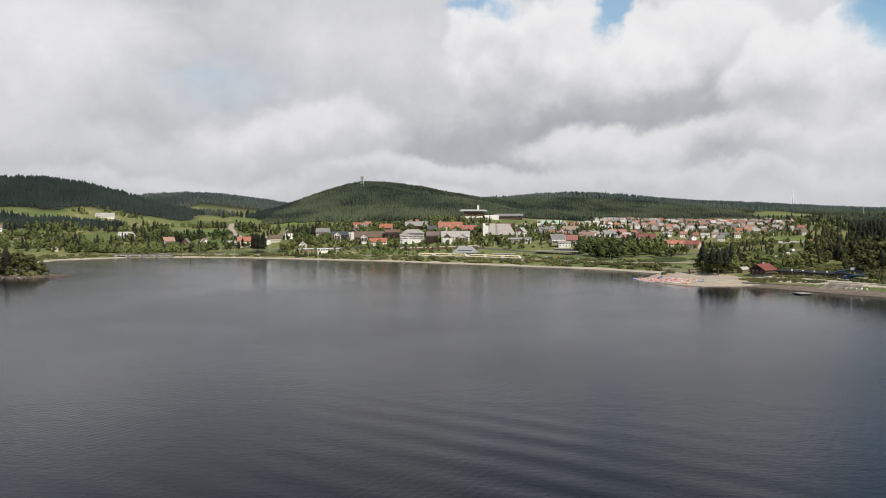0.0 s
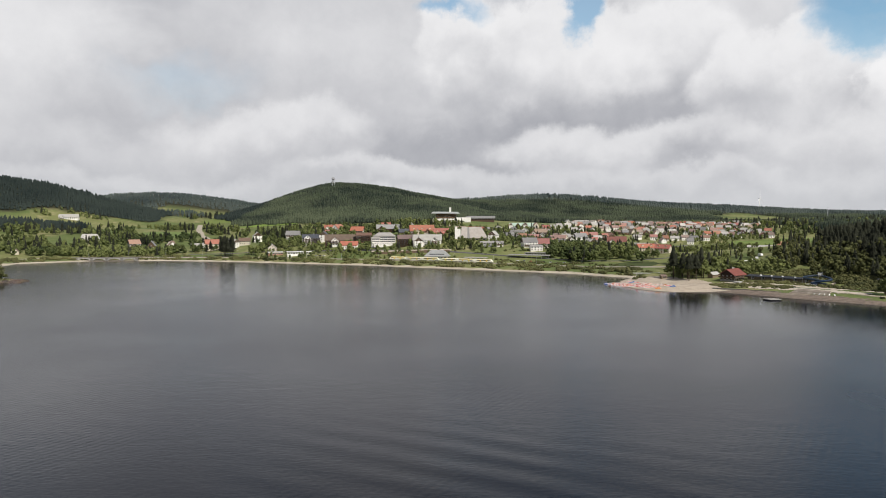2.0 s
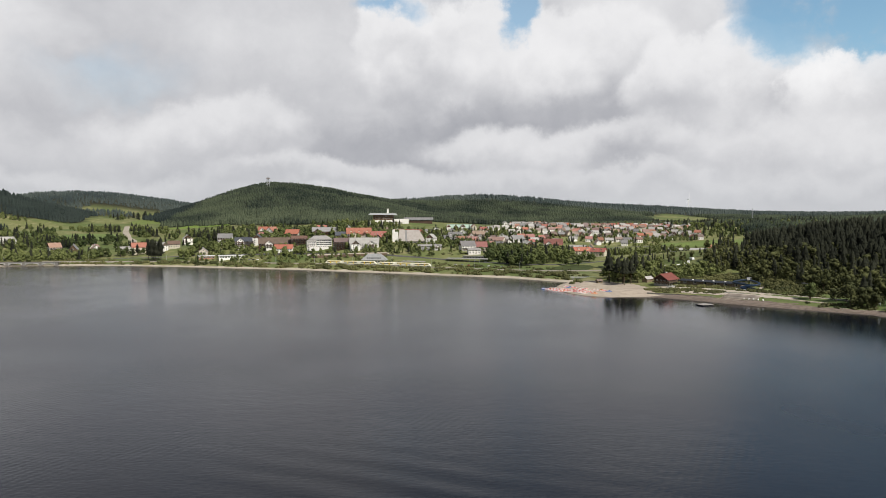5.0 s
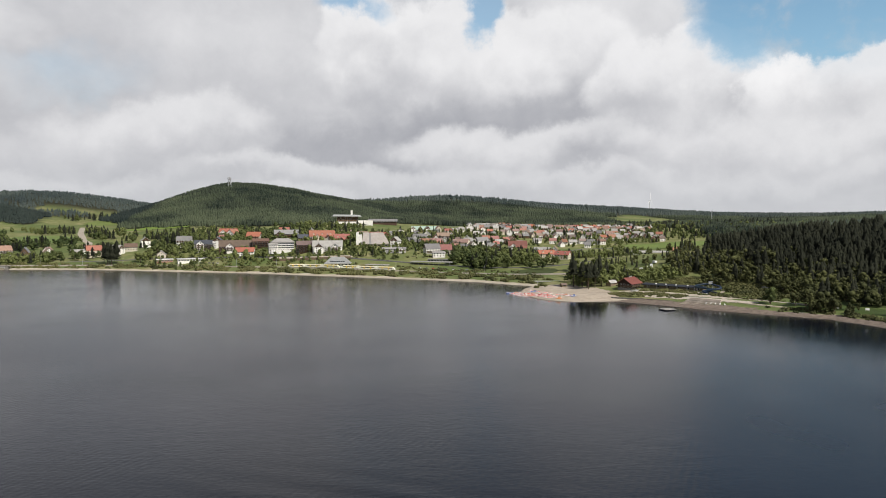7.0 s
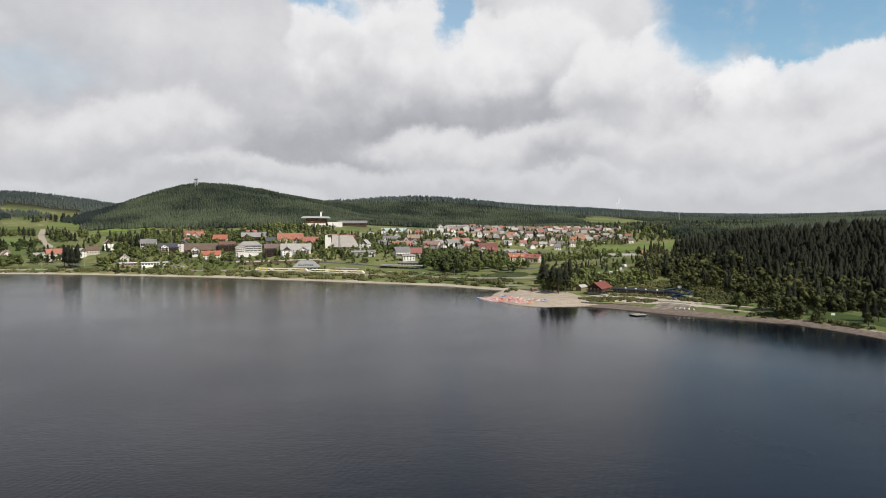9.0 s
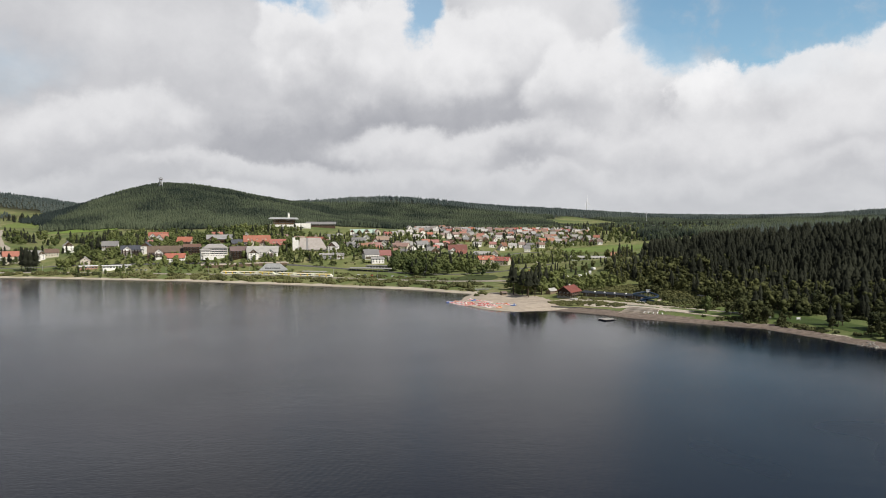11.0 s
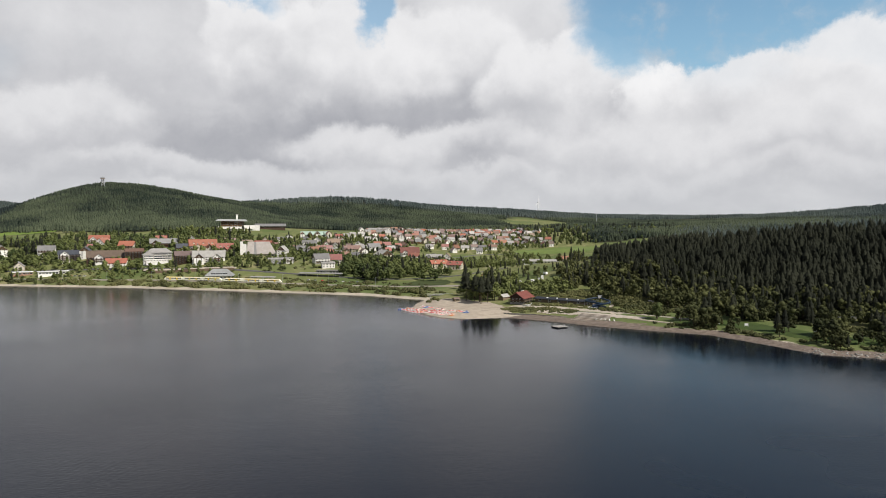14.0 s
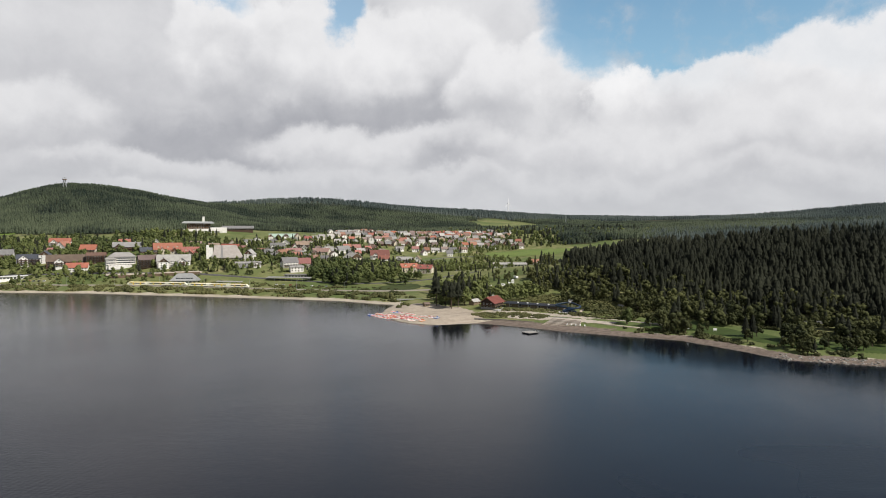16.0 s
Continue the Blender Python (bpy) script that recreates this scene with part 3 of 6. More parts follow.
def wood_left(x, y):
    return within(x + 22 * ripple(x, y, 70, 3), y + 18 * ripple(x, y, 55, 4), [(-800, 1405, 130, 80), (-960, 1430, 130, 90), (-690, 1390, 70, 50)]) & ~within(x, y, GLADES)


def wood_right(x, y):
    wild = ripple(x, y, 60, 7) * 9
    return (x + wild > np.interp(y, RIGHT_Y, RIGHT_X)) & (y < 1130 + 0.25 * (x - 600)) & ~within(x, y, GLADES) & (y > 150)


def wood_ridge(x, y):
    """The long ridge behind the lakeside wood."""
    r, slant = np.hypot(x, y), x / np.maximum(y, 1.0)
    return (r > 1380) & (r < 3000) & (slant > 0.74 + 0.03 * ripple(x, y, 130, 8)) & (slant < 1.75) & ~((x < 1700) & (y > 1500) & wood_far(x, y)) & ~within(x, y, GLADES)


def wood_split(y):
    """Where the lakeside wood, coloured as shaded, gives way to the one on the ridge."""
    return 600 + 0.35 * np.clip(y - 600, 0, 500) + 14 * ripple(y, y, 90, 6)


def plant(name, label, where, x0, x1, y0, y1, gap, tall, tiers, points, seed, front_only=True, mat="spruce", slim=(0.15, 0.21)):
    rng = np.random.default_rng(seed)
    px, py = np.meshgrid(np.arange(x0, x1, gap), np.arange(y0, y1, gap))
    x = px.ravel() + rng.uniform(-0.45, 0.45, px.size) * gap
    y = py.ravel() + rng.uniform(-0.45, 0.45, px.size) * gap
    keep = where(x, y) & (off_shore(x, y) > 6)
    if front_only:   # leave out slopes that fall away from the lake
        z0, z1 = height(x, y), height(x * 1.06, y * 1.06)
        keep &= z1 - z0 > -0.085 * 0.06 * np.hypot(x, y)
    x, y = x[keep], y[keep]
    kinds = [spruce(1.0 * tall, tall * rng.uniform(*slim), tiers, points, rng) for _ in range(9)]
    size = rng.uniform(0.62, 1.18, len(x)) * (1 + 0.16 * ripple(x, y, 90, seed))
    v, f = scatter(kinds, x, y, height(x, y) - 0.3, size, rng.uniform(0, 6.28, len(x)), rng.integers(0, 9, len(x)))
    mesh = array_mesh(name, v, f, mat)
    mesh.polygons.foreach_set("use_smooth", [True] * len(mesh.polygons))
    return tagged(new(name, mesh), label, "forest", kind="stuff")


plant("hill_forest", "dense dark green spruce forest on the near hills", lambda x, y: wood_far(x, y) & (x > -470), -470, 1700, 1320, 2800, 7.3, 14.0, 2, 3, 11, mat="fir", slim=(0.24, 0.34))
plant("old_hill_forest", "blue-green spruce forest on the hill above the farm, darkened as under cloud", lambda x, y: wood_far(x, y) & (x <= -470), -1400, -470, 1450, 2800, 7.2, 14.5, 2, 3, 16, mat="fardark", slim=(0.26, 0.36))
plant("far_forest", "distant spruce forest along the ridges", wood_far, -2100, 2700, 2800, 4500, 15.5, 17.0, 2, 3, 14, mat="farhaze", slim=(0.30, 0.44))
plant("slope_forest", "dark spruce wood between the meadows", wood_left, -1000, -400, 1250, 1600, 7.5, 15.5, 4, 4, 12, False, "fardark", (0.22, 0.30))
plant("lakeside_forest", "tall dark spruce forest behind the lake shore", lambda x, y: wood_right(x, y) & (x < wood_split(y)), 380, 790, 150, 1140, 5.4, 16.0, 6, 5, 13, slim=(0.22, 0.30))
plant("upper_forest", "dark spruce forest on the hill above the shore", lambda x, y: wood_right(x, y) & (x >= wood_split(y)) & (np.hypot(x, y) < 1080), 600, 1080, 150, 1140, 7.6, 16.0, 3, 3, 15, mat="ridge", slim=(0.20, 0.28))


plant("ridge_forest", "spruce forest on the long ridge beyond the lakeside wood, greyed by painted haze", wood_ridge, 750, 3100, 400, 2200, 10.0, 14.0, 2, 3, 17, mat="farhaze", slim=(0.26, 0.38))
wood = wood_ridge(X.ravel(), Y.ravel()) | (wood_far(X.ravel(), Y.ravel()) | wood_left(X.ravel(), Y.ravel()) | wood_right(X.ravel(), Y.ravel())) & (Y.ravel() > 150)
ground.data.attributes.new("wooded", "FLOAT", "POINT").data.foreach_set("value", wood.astype(np.float32))


# ---- beach and lawns, laid over the ground ----
def patch(name, label, category, where, box, step, lift, mat):
    px, py = np.arange(box[0], box[1], step), np.arange(box[2], box[3], step)
    X_, Y_ = np.meshgrid(px, py)
    Z_ = height(X_.ravel(), Y_.ravel()) + lift
    k = np.arange(len(px) * len(py)).reshape(len(py), len(px))
    q = np.stack([k[:-1, :-1], k[:-1, 1:], k[1:, 1:], k[1:, :-1]], -1).reshape(-1, 4)
    xc, yc = X_.ravel()[q].mean(1), Y_.ravel()[q].mean(1)
    q = q[where(xc, yc)]
    ob = new(name, array_mesh(name, np.stack([X_.ravel(), Y_.ravel(), Z_], 1), q, mat))
    bm = bmesh.new()
    bm.from_mesh(ob.data)
    bmesh.ops.delete(bm, geom=[v for v in bm.verts if not v.link_faces], context="VERTS")
    bm.to_mesh(ob.data)
    bm.free()
    return tagged(ob, label, category, kind="structure")


patch("beach", "wide pale sandy beach", "beach", lambda x, y: (((x - 216 + 0.12 * (y - 610)) / 34) ** 2 + ((y - 610) / 62) ** 2 + 0.12 * ripple(x, y, 14, 4) < 1) & (off_shore(x, y) > 0.5), (175, 262, 540, 685), 1.5, 0.10, "sand")
patch("gravel_shore", "grey-brown gravel slope below the bathing park", "shore", lambda x, y: (off_shore(x, y) > 0.6) & (off_shore(x, y) < np.where(y < 480, 11.5, 16.0) + 3 * ripple(x, y, 26, 6)) & (y < 556) & (y > 300), (225, 450, 296, 560), 1.5, 0.20, "gravel")
patch("lawn", "bright mown lawn beside the road", "lawn", lambda x, y: (((x - 238) / 26) ** 2 + ((y - 772) / 22) ** 2 < 1), (205, 270, 745, 800), 2.0, 0.08, "lawn")
patch("lawn", "mown lawn between the lakeside trees", "lawn", lambda x, y: (off_shore(x, y) > 22) & (off_shore(x, y) < 46 + 4 * ripple(x, y, 30, 8)) & (y < 475), (330, 470, 300, 480), 2.0, 0.08, "lawn")
for box in ((-520, -405, 1285, 1440), (-420, -262, 1640, 1740), (-575, -465, 1850, 2060), (545, 770, 1205, 1300)):
    cx, cy, rx, ry = (box[0] + box[1]) / 2, (box[2] + box[3]) / 2, (box[1] - box[0]) / 2, (box[3] - box[2]) / 2
    patch("meadow", "bright green hay meadow between the woods", "meadow", lambda x, y: ((x - cx) / rx) ** 2 + ((y - cy) / ry) ** 2 + 0.25 * ripple(x, y, 60, 3) < 0.8, box, 5.0, 0.7, "hay")
patch("terrace", "beige paved terrace above the seat steps", "terrace", lambda x, y: near_line(x, y, [(262, 590), (284, 566), (303, 541), (318, 524)]) < 6.5 + 2 * ripple(x, y, 17, 3), (240, 340, 500, 610), 1.5, 0.12, "paving")
patch("terrace", "beige paved bathing terrace round the seat steps", "terrace", lambda x, y: near_line(x, y, [(268, 556), (286, 536), (304, 514), (316, 498)]) < 6.0 + 2 * ripple(x, y, 13, 5), (250, 335, 485, 575), 1.5, 0.16, "paving")
patch("track", "sandy track through the bathing park", "path", lambda x, y: near_line(x, y, [(318, 524), (330, 505), (345, 482), (352, 470)]) < 2.2, (310, 360, 460, 530), 1.0, 0.12, "paving")


# ---- houses ----
ROOF_WORDS = {"darkslate": "blue-black", "darkbrown": "dark brown", "oxblood": "dark red tiled", "brown": "brown tiled", "slate": "dark grey", "pale": "pale grey", "red": "bright red tiled", "dull": "faded red tiled"}
WALL_WORDS = {"white": "white rendered", "cream": "cream rendered", "grey": "grey rendered", "timber": "dark timber-clad"}
BUILT = []   # centre and reach of all that stands, so that no tree grows through it


def window_shape(wide, tall):
    """Frame, mullion and two sunk panes in one piece."""
    s = Shape()
    t, x, front, pane = 0.14, wide / 2, -0.12, -0.03
    xs = [-x - t, -x, -0.05, 0.05, x, x + t]
    zs = [-t, 0.0, tall, tall + t]
    n = {(i, j): (xs[i], front, zs[j]) for i in range(6) for j in range(4)}
    for i in range(5):
        for j in range(3):
            p = [n[i, j], n[i + 1, j], n[i + 1, j + 1], n[i, j + 1]]
            if j == 1 and i in (1, 3):
                q = [(a, pane, c) for a, _, c in p]
                s.poly(q, 1)
                for k in range(4):
                    s.poly([p[k], p[(k + 1) % 4], q[(k + 1) % 4], q[k]])
            else:
                s.poly(p)
    rim = [(xs[0], zs[0]), (xs[5], zs[0]), (xs[5], zs[3]), (xs[0], zs[3])]
    for k in range(4):
        (ax, az), (bx, bz) = rim[k], rim[(k + 1) % 4]
        s.poly([(ax, front, az), (ax, 0.06, az), (bx, 0.06, bz), (bx, front, bz)])
    return s


WINDOW = window_shape(1.25, 1.35).mesh("window", "frame", "glass")
WIDE_WINDOW = window_shape(2.3, 1.6).mesh("window", "frame", "glass")


def put_window(thing, mesh, x, y, z, turn):
    ob = new("window", mesh)
    ob.parent = thing
    ob.matrix_basis = pose(x, y, z, 0, 0, turn)


def gable_wall(long, deep, tall, rise, sunk=4.0):
    s = Shape()
    x, y = long / 2, deep / 2
    s.solid([[(k, -y, -sunk), (k, y, -sunk), (k, y, tall), (k, 0, tall + rise - 0.15), (k, -y, tall)] for k in (-x, x)])
    return s


def gable_roof(long, deep, tall, rise, over=0.8, thick=0.28):
    s = Shape()
    x, y = long / 2 + over, deep / 2 + over
    drop = rise * over / (deep / 2)
    e, r = tall - drop, tall + rise
    s.solid([[(k, -y, e), (k, 0, r), (k, y, e), (k, y, e + thick), (k, 0, r + thick), (k, -y, e + thick)] for k in (-x, x)])
    s.box(-x, x, -0.18, 0.18, r + thick - 0.06, r + thick + 0.10)
    return s


def house(x, y, long, deep, tall, rise, turn, roof, wall, extra="", label="", name="house", far=False):
    """A gabled house whose front looks towards the lake."""
    rng = random.Random(int(x * 31 + y * 7))
    if long > 36 and name == "house" and "w" not in extra:   # a row of neighbours under roofs of their own
        n = math.ceil(long / 26)
        c_, s_ = math.cos(radians(turn)), math.sin(radians(turn))
        for i in range(n):
            q, back = ((i + 0.5) / n - 0.5) * long, rng.uniform(-3.5, 3.5)
            house(x + c_ * q - s_ * back, y + s_ * q + c_ * back, long / n * rng.uniform(0.78, 0.92), min(deep, 13) * rng.uniform(0.8, 1.0), tall * rng.uniform(0.72, 1.0), min(rise, 5.2) * rng.uniform(0.8, 1.05),
                  turn + rng.uniform(-9, 9), roof if i == 0 else rng.choice((roof, "brown", "dull", "pale")), wall if i == 0 else rng.choice((wall, "white", "white")), extra)
        return
    z = min(ground_at(x + a * long * 0.4, y + b * deep * 0.4) for a in (-1, 0, 1) for b in (-1, 1)) + 0.3
    words = label or f"{WALL_WORDS[wall]} house with a {ROOF_WORDS[roof]} gable roof"
    top = base(name, words, "house", "houses of the lakeside town")
    top.matrix_basis = pose(x, y, z, 0, 0, turn)
    c_, s_ = math.cos(radians(turn)), math.sin(radians(turn))
    for k in range(5):
        q = (k / 4 - 0.5) * max(long - deep, 0)
        BUILT.append((x + c_ * q, y + s_ * q, min(long, deep) * 0.5 + 2))
    part("wall", gable_wall(long, deep, tall, rise), wall, top)
    roofing = part("roof", gable_roof(long, deep, tall, rise), roof, top)
    if wall != "timber" and rise > 4 and rng.random() < 0.45:   # boarded gable ends
        for side in (-1, 1):
            s = Shape()
            k = side * (long / 2 + 0.06)
            s.solid([[(k + q, -deep / 2 + 0.2, tall), (k + q, deep / 2 - 0.2, tall), (k + q, 0, tall + rise - 0.35)] for q in (-0.05, 0.05)])
            part("gable_boarding", s, "timber", top, "dark stained boarding")
    c = Shape()
    cx = rng.uniform(-0.3, 0.3) * long
    c.box(cx - 0.4, cx + 0.4, 0.5, 1.2, tall + rise * 0.6, tall + rise + 1.2)
    c.box(cx - 0.5, cx + 0.5, 0.4, 1.3, tall + rise + 1.2, tall + rise + 1.35)
    part("chimney", c, "grey", roofing)
    storeys = max(1, int(tall / 2.65))
    gap = 3.3 if long < 34 else 4.4
    n = max(2, int(long / gap))
    for i in range(storeys):
        zz = tall - 2.45 * (storeys - i) - 0.1 + 0.75
        for j in range(n):
            xx = (j + 0.5) / n * long - long / 2
            if i == 0 and j == n // 2:
                d = Shape()
                d.box(xx - 0.55, xx + 0.55, -deep / 2 - 0.08, -deep / 2 + 0.02, zz - 0.95, zz + 1.2)
                part("door", d, "timber", top, "wooden front door")
            else:
                put_window(top, WINDOW, xx, -deep / 2 - 0.02, zz, 0)
        for side in ((1,) if far else (-1, 1)):
            for yy in ((0.0,) if far else (-deep * 0.23, deep * 0.23)):
                put_window(top, WINDOW, side * (long / 2 + 0.02), yy, zz, side * 90)
    if rise > 3.5:
        for side in ((1,) if far else (-1, 1)):
            put_window(top, WINDOW, side * (long / 2 + 0.12), 0, tall + 0.6, side * 90)
    if "b" in extra:
        for i in range(storeys):
            zz = tall - 2.45 * (storeys - i) - 0.1
            if zz < 1.5 and storeys > 1:
                continue
            s = Shape()
            s.box(-long * 0.46, long * 0.46, -deep / 2 - 1.5, -deep / 2 - 0.1, zz - 0.2, zz, 0)
            for x0, x1, z0, z1 in ((-long * 0.46, long * 0.46, zz + 0.12, zz + 0.95),):
                s.box(x0, x1, -deep / 2 - 1.52, -deep / 2 - 1.42, z0, z1, 0)
            m = max(3, int(long / 4))
            for j in range(m + 1):
                xx = -long * 0.46 + long * 0.92 * j / m
                s.box(xx - 0.07, xx + 0.07, -deep / 2 - 1.4, -deep / 2 - 1.26, zz, zz + 2.3, 0)
            part("balcony", s, "blacktimber" if "v" in extra and wall != "white" else "white" if "v" in extra else "timber" if wall != "white" or rng.random() < 0.6 else "white", top, "balcony with a boarded railing")
    if long > 24 and "d" not in extra:   # a gabled wing towards the lake
        wx, ww = rng.choice((-1, 1)) * long * rng.uniform(0.2, 0.33), rng.uniform(8.0, 10.5)
        y1 = -deep / 2 - rng.uniform(1.8, 3.2)
        wr = min(rise * 0.92, ww * 0.42)
        s = Shape()
        s.solid([[(wx - ww / 2, k, -4), (wx + ww / 2, k, -4), (wx + ww / 2, k, tall), (wx, k, tall + wr - 0.12), (wx - ww / 2, k, tall)] for k in (y1, 0)])
        wing = part("wing", s, "white" if wall != "timber" or rng.random() < 0.4 else wall, top, "gabled wing")
        s = Shape()
        e = wr * 0.9 / (ww / 2)
        s.solid([[(wx - ww / 2 - 0.9, k, tall - e), (wx, k, tall + wr), (wx + ww / 2 + 0.9, k, tall - e), (wx + ww / 2 + 0.9, k, tall - e + 0.28), (wx, k, tall + wr + 0.28), (wx - ww / 2 - 0.9, k, tall - e + 0.28)] for k in (y1 - 1.1, 0.0)])
        part("roof", s, roof, wing)
        for i in range(storeys):
            zz = tall - 2.45 * (storeys - i) + 0.65
            for xx in (-ww * 0.24, ww * 0.24):
                put_window(top, WINDOW, wx + xx, y1 - 0.02, zz, 0)
            if i:
                part("balcony", Shape().box(wx - ww * 0.46, wx + ww * 0.46, y1 - 1.2, y1 - 0.1, zz - 0.9, zz - 0.75).box(wx - ww * 0.46, wx + ww * 0.46, y1 - 1.22, y1 - 1.12, zz - 0.7, zz + 0.1), "timber", wing)
        put_window(top, WINDOW, wx, y1 - 0.02, tall + 0.4, 0)
    if "d" in extra:
        m = max(2, int(long / 9))
        for j in range(m):
            xx = (j + 0.5) / m * long - long / 2
            yy, zz = -deep * 0.36, tall + rise * 0.20
            s = Shape()
            s.solid([[(xx - 1.4, k, zz), (xx + 1.4, k, zz), (xx + 1.4, k, zz + 1.5), (xx, k, zz + 2.6), (xx - 1.4, k, zz + 1.5)] for k in (yy, yy + deep * 0.3)], 0)
            dorm = part("dormer", s, wall, roofing)
            s = Shape()
            s.solid([[(xx - 1.8, k, zz + 1.3), (xx, k, zz + 2.75), (xx + 1.8, k, zz + 1.3), (xx + 1.8, k, zz + 1.5), (xx, k, zz + 2.95), (xx - 1.8, k, zz + 1.5)] for k in (yy - 0.4, yy + deep * 0.3)])
            part("roof", s, roof, dorm)
    return top


def street(line, gap, seed, tall=(4.6, 6.6), skip=0.12):
    """Houses along a street."""
    rng = random.Random(seed)
    for (ax, ay), (bx, by) in zip(line, line[1:]):
        n = max(1, int(math.hypot(bx - ax, by - ay) / gap))
        for i in range(n):
            if rng.random() < skip:
                continue
            k = (i + rng.uniform(0.3, 0.7)) / n
            x, y = ax + (bx - ax) * k, ay + (by - ay) * k + rng.uniform(-9, 9)
            long, deep = rng.uniform(10, 15), rng.uniform(8.5, 11)
            if any((x - u) ** 2 + (y - v) ** 2 < (r * 0.75 + 6.5) ** 2 for u, v, r in BUILT):
                continue
            roof = rng.choice(("brown", "brown", "dull", "dull", "brown", "slate", "pale", "pale", "pale", "red"))
            wall = rng.choice(("white", "white", "white", "white", "cream", "timber"))
            turn = math.degrees(math.atan2(by - ay, bx - ax)) * 0.5 + rng.choice((0, 0, -90)) + rng.uniform(-16, 16)
            house(x, y, long, deep, rng.uniform(*tall), rng.uniform(3.6, 5.2), turn, roof, wall, rng.choice(("", "", "b")), far=True)


# the waterfront and the old town
house(-184, 1094, 20.0, 13.0, 11.2, 5.6, 2, "slate", "white", "b")
house(-150, 1050, 26.0, 13.0, 11.4, 4.6, 6, "darkslate", "grey", "bv")
house(-132, 1050, 11.5, 12.0, 10.6, 5.0, 84, "darkslate", "white")
house(-104, 1024, 46.0, 19.0, 9.6, 7.6, 6, "darkbrown", "timber", "bwv")
house(-72, 1016, 21.0, 12.0, 11.0, 3.2, 9, "darkbrown", "timber", "bwv")
house(-117, 1100, 17.0, 12.5, 8.4, 6.0, 62, "red", "white")
house(-128, 1092, 14.0, 9.0, 6.0, 2.4, -8, "dull", "white")
house(-84, 1060, 19.0, 11.5, 6.2, 5.6, -16, "red", "cream", "b")
house(-91, 1000, 24.0, 12.0, 6.0, 5.0, -6, "red", "white")
house(-38, 1050, 35.0, 15.0, 6.4, 5.4, 4, "slate", "timber", "wb")
house(-44, 1098, 14.0, 10.0, 7.0, 5.2, -6, "red", "white")
house(-4, 1072, 11.0, 9.0, 6.4, 4.4, 88, "slate", "white")
house(10, 1024, 34.0, 15.0, 5.4, 7.6, 4, "red", "cream", "wd")
house(4, 1012, 11.0, 11.0, 4.6, 5.6, 92, "red", "cream")
house(18, 1010, 10.0, 10.0, 4.2, 5.2, 92, "red", "cream")
house(37, 1002, 20.0, 13.0, 4.8, 6.4, -10, "red", "cream", "wd")
house(36, 993, 8.5, 10.0, 4.2, 4.8, 84, "red", "cream")
house(-12, 1020, 22.0, 12.0, 5.6, 4.4, 14, "darkslate", "timber", "b")
house(-13, 977, 21.0, 12.0, 11.6, 4.8, 12, "brown", "timber", "bv")
house(17, 971, 38.0, 16.0, 8.6, 7.0, -4, "pale", "white", "wbv")
house(6, 965, 11.0, 12.0, 8.6, 5.0, 84, "pale", "white")
house(107, 974, 15.0, 11.0, 8.6, 5.2, 66, "pale", "white")
house(101, 940, 30.0, 8.0, 5.4, 1.6, 2, "pale", "grey")
house(150, 936, 19.0, 12.0, 6.8, 5.6, 10, "slate", "white", "b")
house(168, 940, 17.0, 13.0, 5.6, 6.0, -8, "dull", "cream")
house(349, 1228, 32.0, 16.0, 7.8, 8.4, -10, "oxblood", "white", "wbv")
house(346, 1194, 18.0, 12.0, 5.6, 5.6, -10, "oxblood", "white", "bv")
house(-154, 1359, 31.3, 15.0, 13.2, 6.1, -2, "red", "white")
house(59, 1326, 18.1, 16.7, 5.0, 7.1, 89, "slate", "timber")
house(89, 1044, 26.6, 15.0, 7.9, 5.8, -38, "red", "cream")
house(113, 1317, 18.1, 16.6, 7.0, 8.2, 88, "dull", "cream")
house(126, 1052, 26.9, 12.7, 5.3, 4.7, -29, "slate", "white")
house(165, 1411, 13.0, 12.0, 8.7, 3.3, 87, "slate", "white")
house(144, 1392, 24.1, 10.7, 5.4, 3.9, 13, "slate", "white")
house(154, 908, 15.5, 8.0, 5.9, 1.6, 3, "pale", "white")
house(143, 1019, 8.7, 8.0, 6.0, 2.3, -30, "slate", "white")
house(202, 1121, 17.8, 8.6, 6.9, 3.2, 16, "slate", "white", "b")
house(208, 1265, 27.4, 15.0, 5.5, 5.8, 17, "dull", "cream")
house(238, 1348, 23.5, 15.0, 7.9, 6.1, -11, "brown", "timber")
house(190, 1323, 24.8, 15.0, 5.8, 6.1, -6, "slate", "white")
house(261, 1274, 22.2, 15.0, 6.5, 5.8, -32, "brown", "cream")
house(304, 1310, 23.0, 15.0, 6.8, 6.1, 13, "slate", "white")
house(299, 1214, 26.5, 24.4, 3.8, 8.2, 103, "pale", "cream")
house(378, 1177, 28.2, 11.2, 6.8, 4.1, -39, "pale", "white", "b")
house(396, 1165, 13.0, 12.0, 7.5, 5.6, 61, "brown", "white")
house(283, 870, 21.8, 10.9, 6.6, 4.1, 7, "red", "cream", "d")
house(294, 840, 17.4, 10.6, 6.4, 3.9, -38, "red", "cream", "d")
house(492, 990, 20.4, 11.7, 7.0, 4.3, -16, "dull", "white")
house(546, 993, 17.7, 8.6, 9.5, 3.2, -31, "pale", "white")
house(458, 866, 8.8, 8.1, 4.4, 2.9, 76, "pale", "white")
house(165, 1254, 17.3, 15.9, 4.8, 5.8, 91, "brown", "white")
house(210, 1367, 16.8, 15.5, 6.3, 6.3, 76, "slate", "white")
house(376, 1605, 30.8, 15.0, 6.6, 5.6, 1, "pale", "white")
house(-373, 1116, 16.3, 15.0, 6.4, 7.3, 120, "brown", "white")
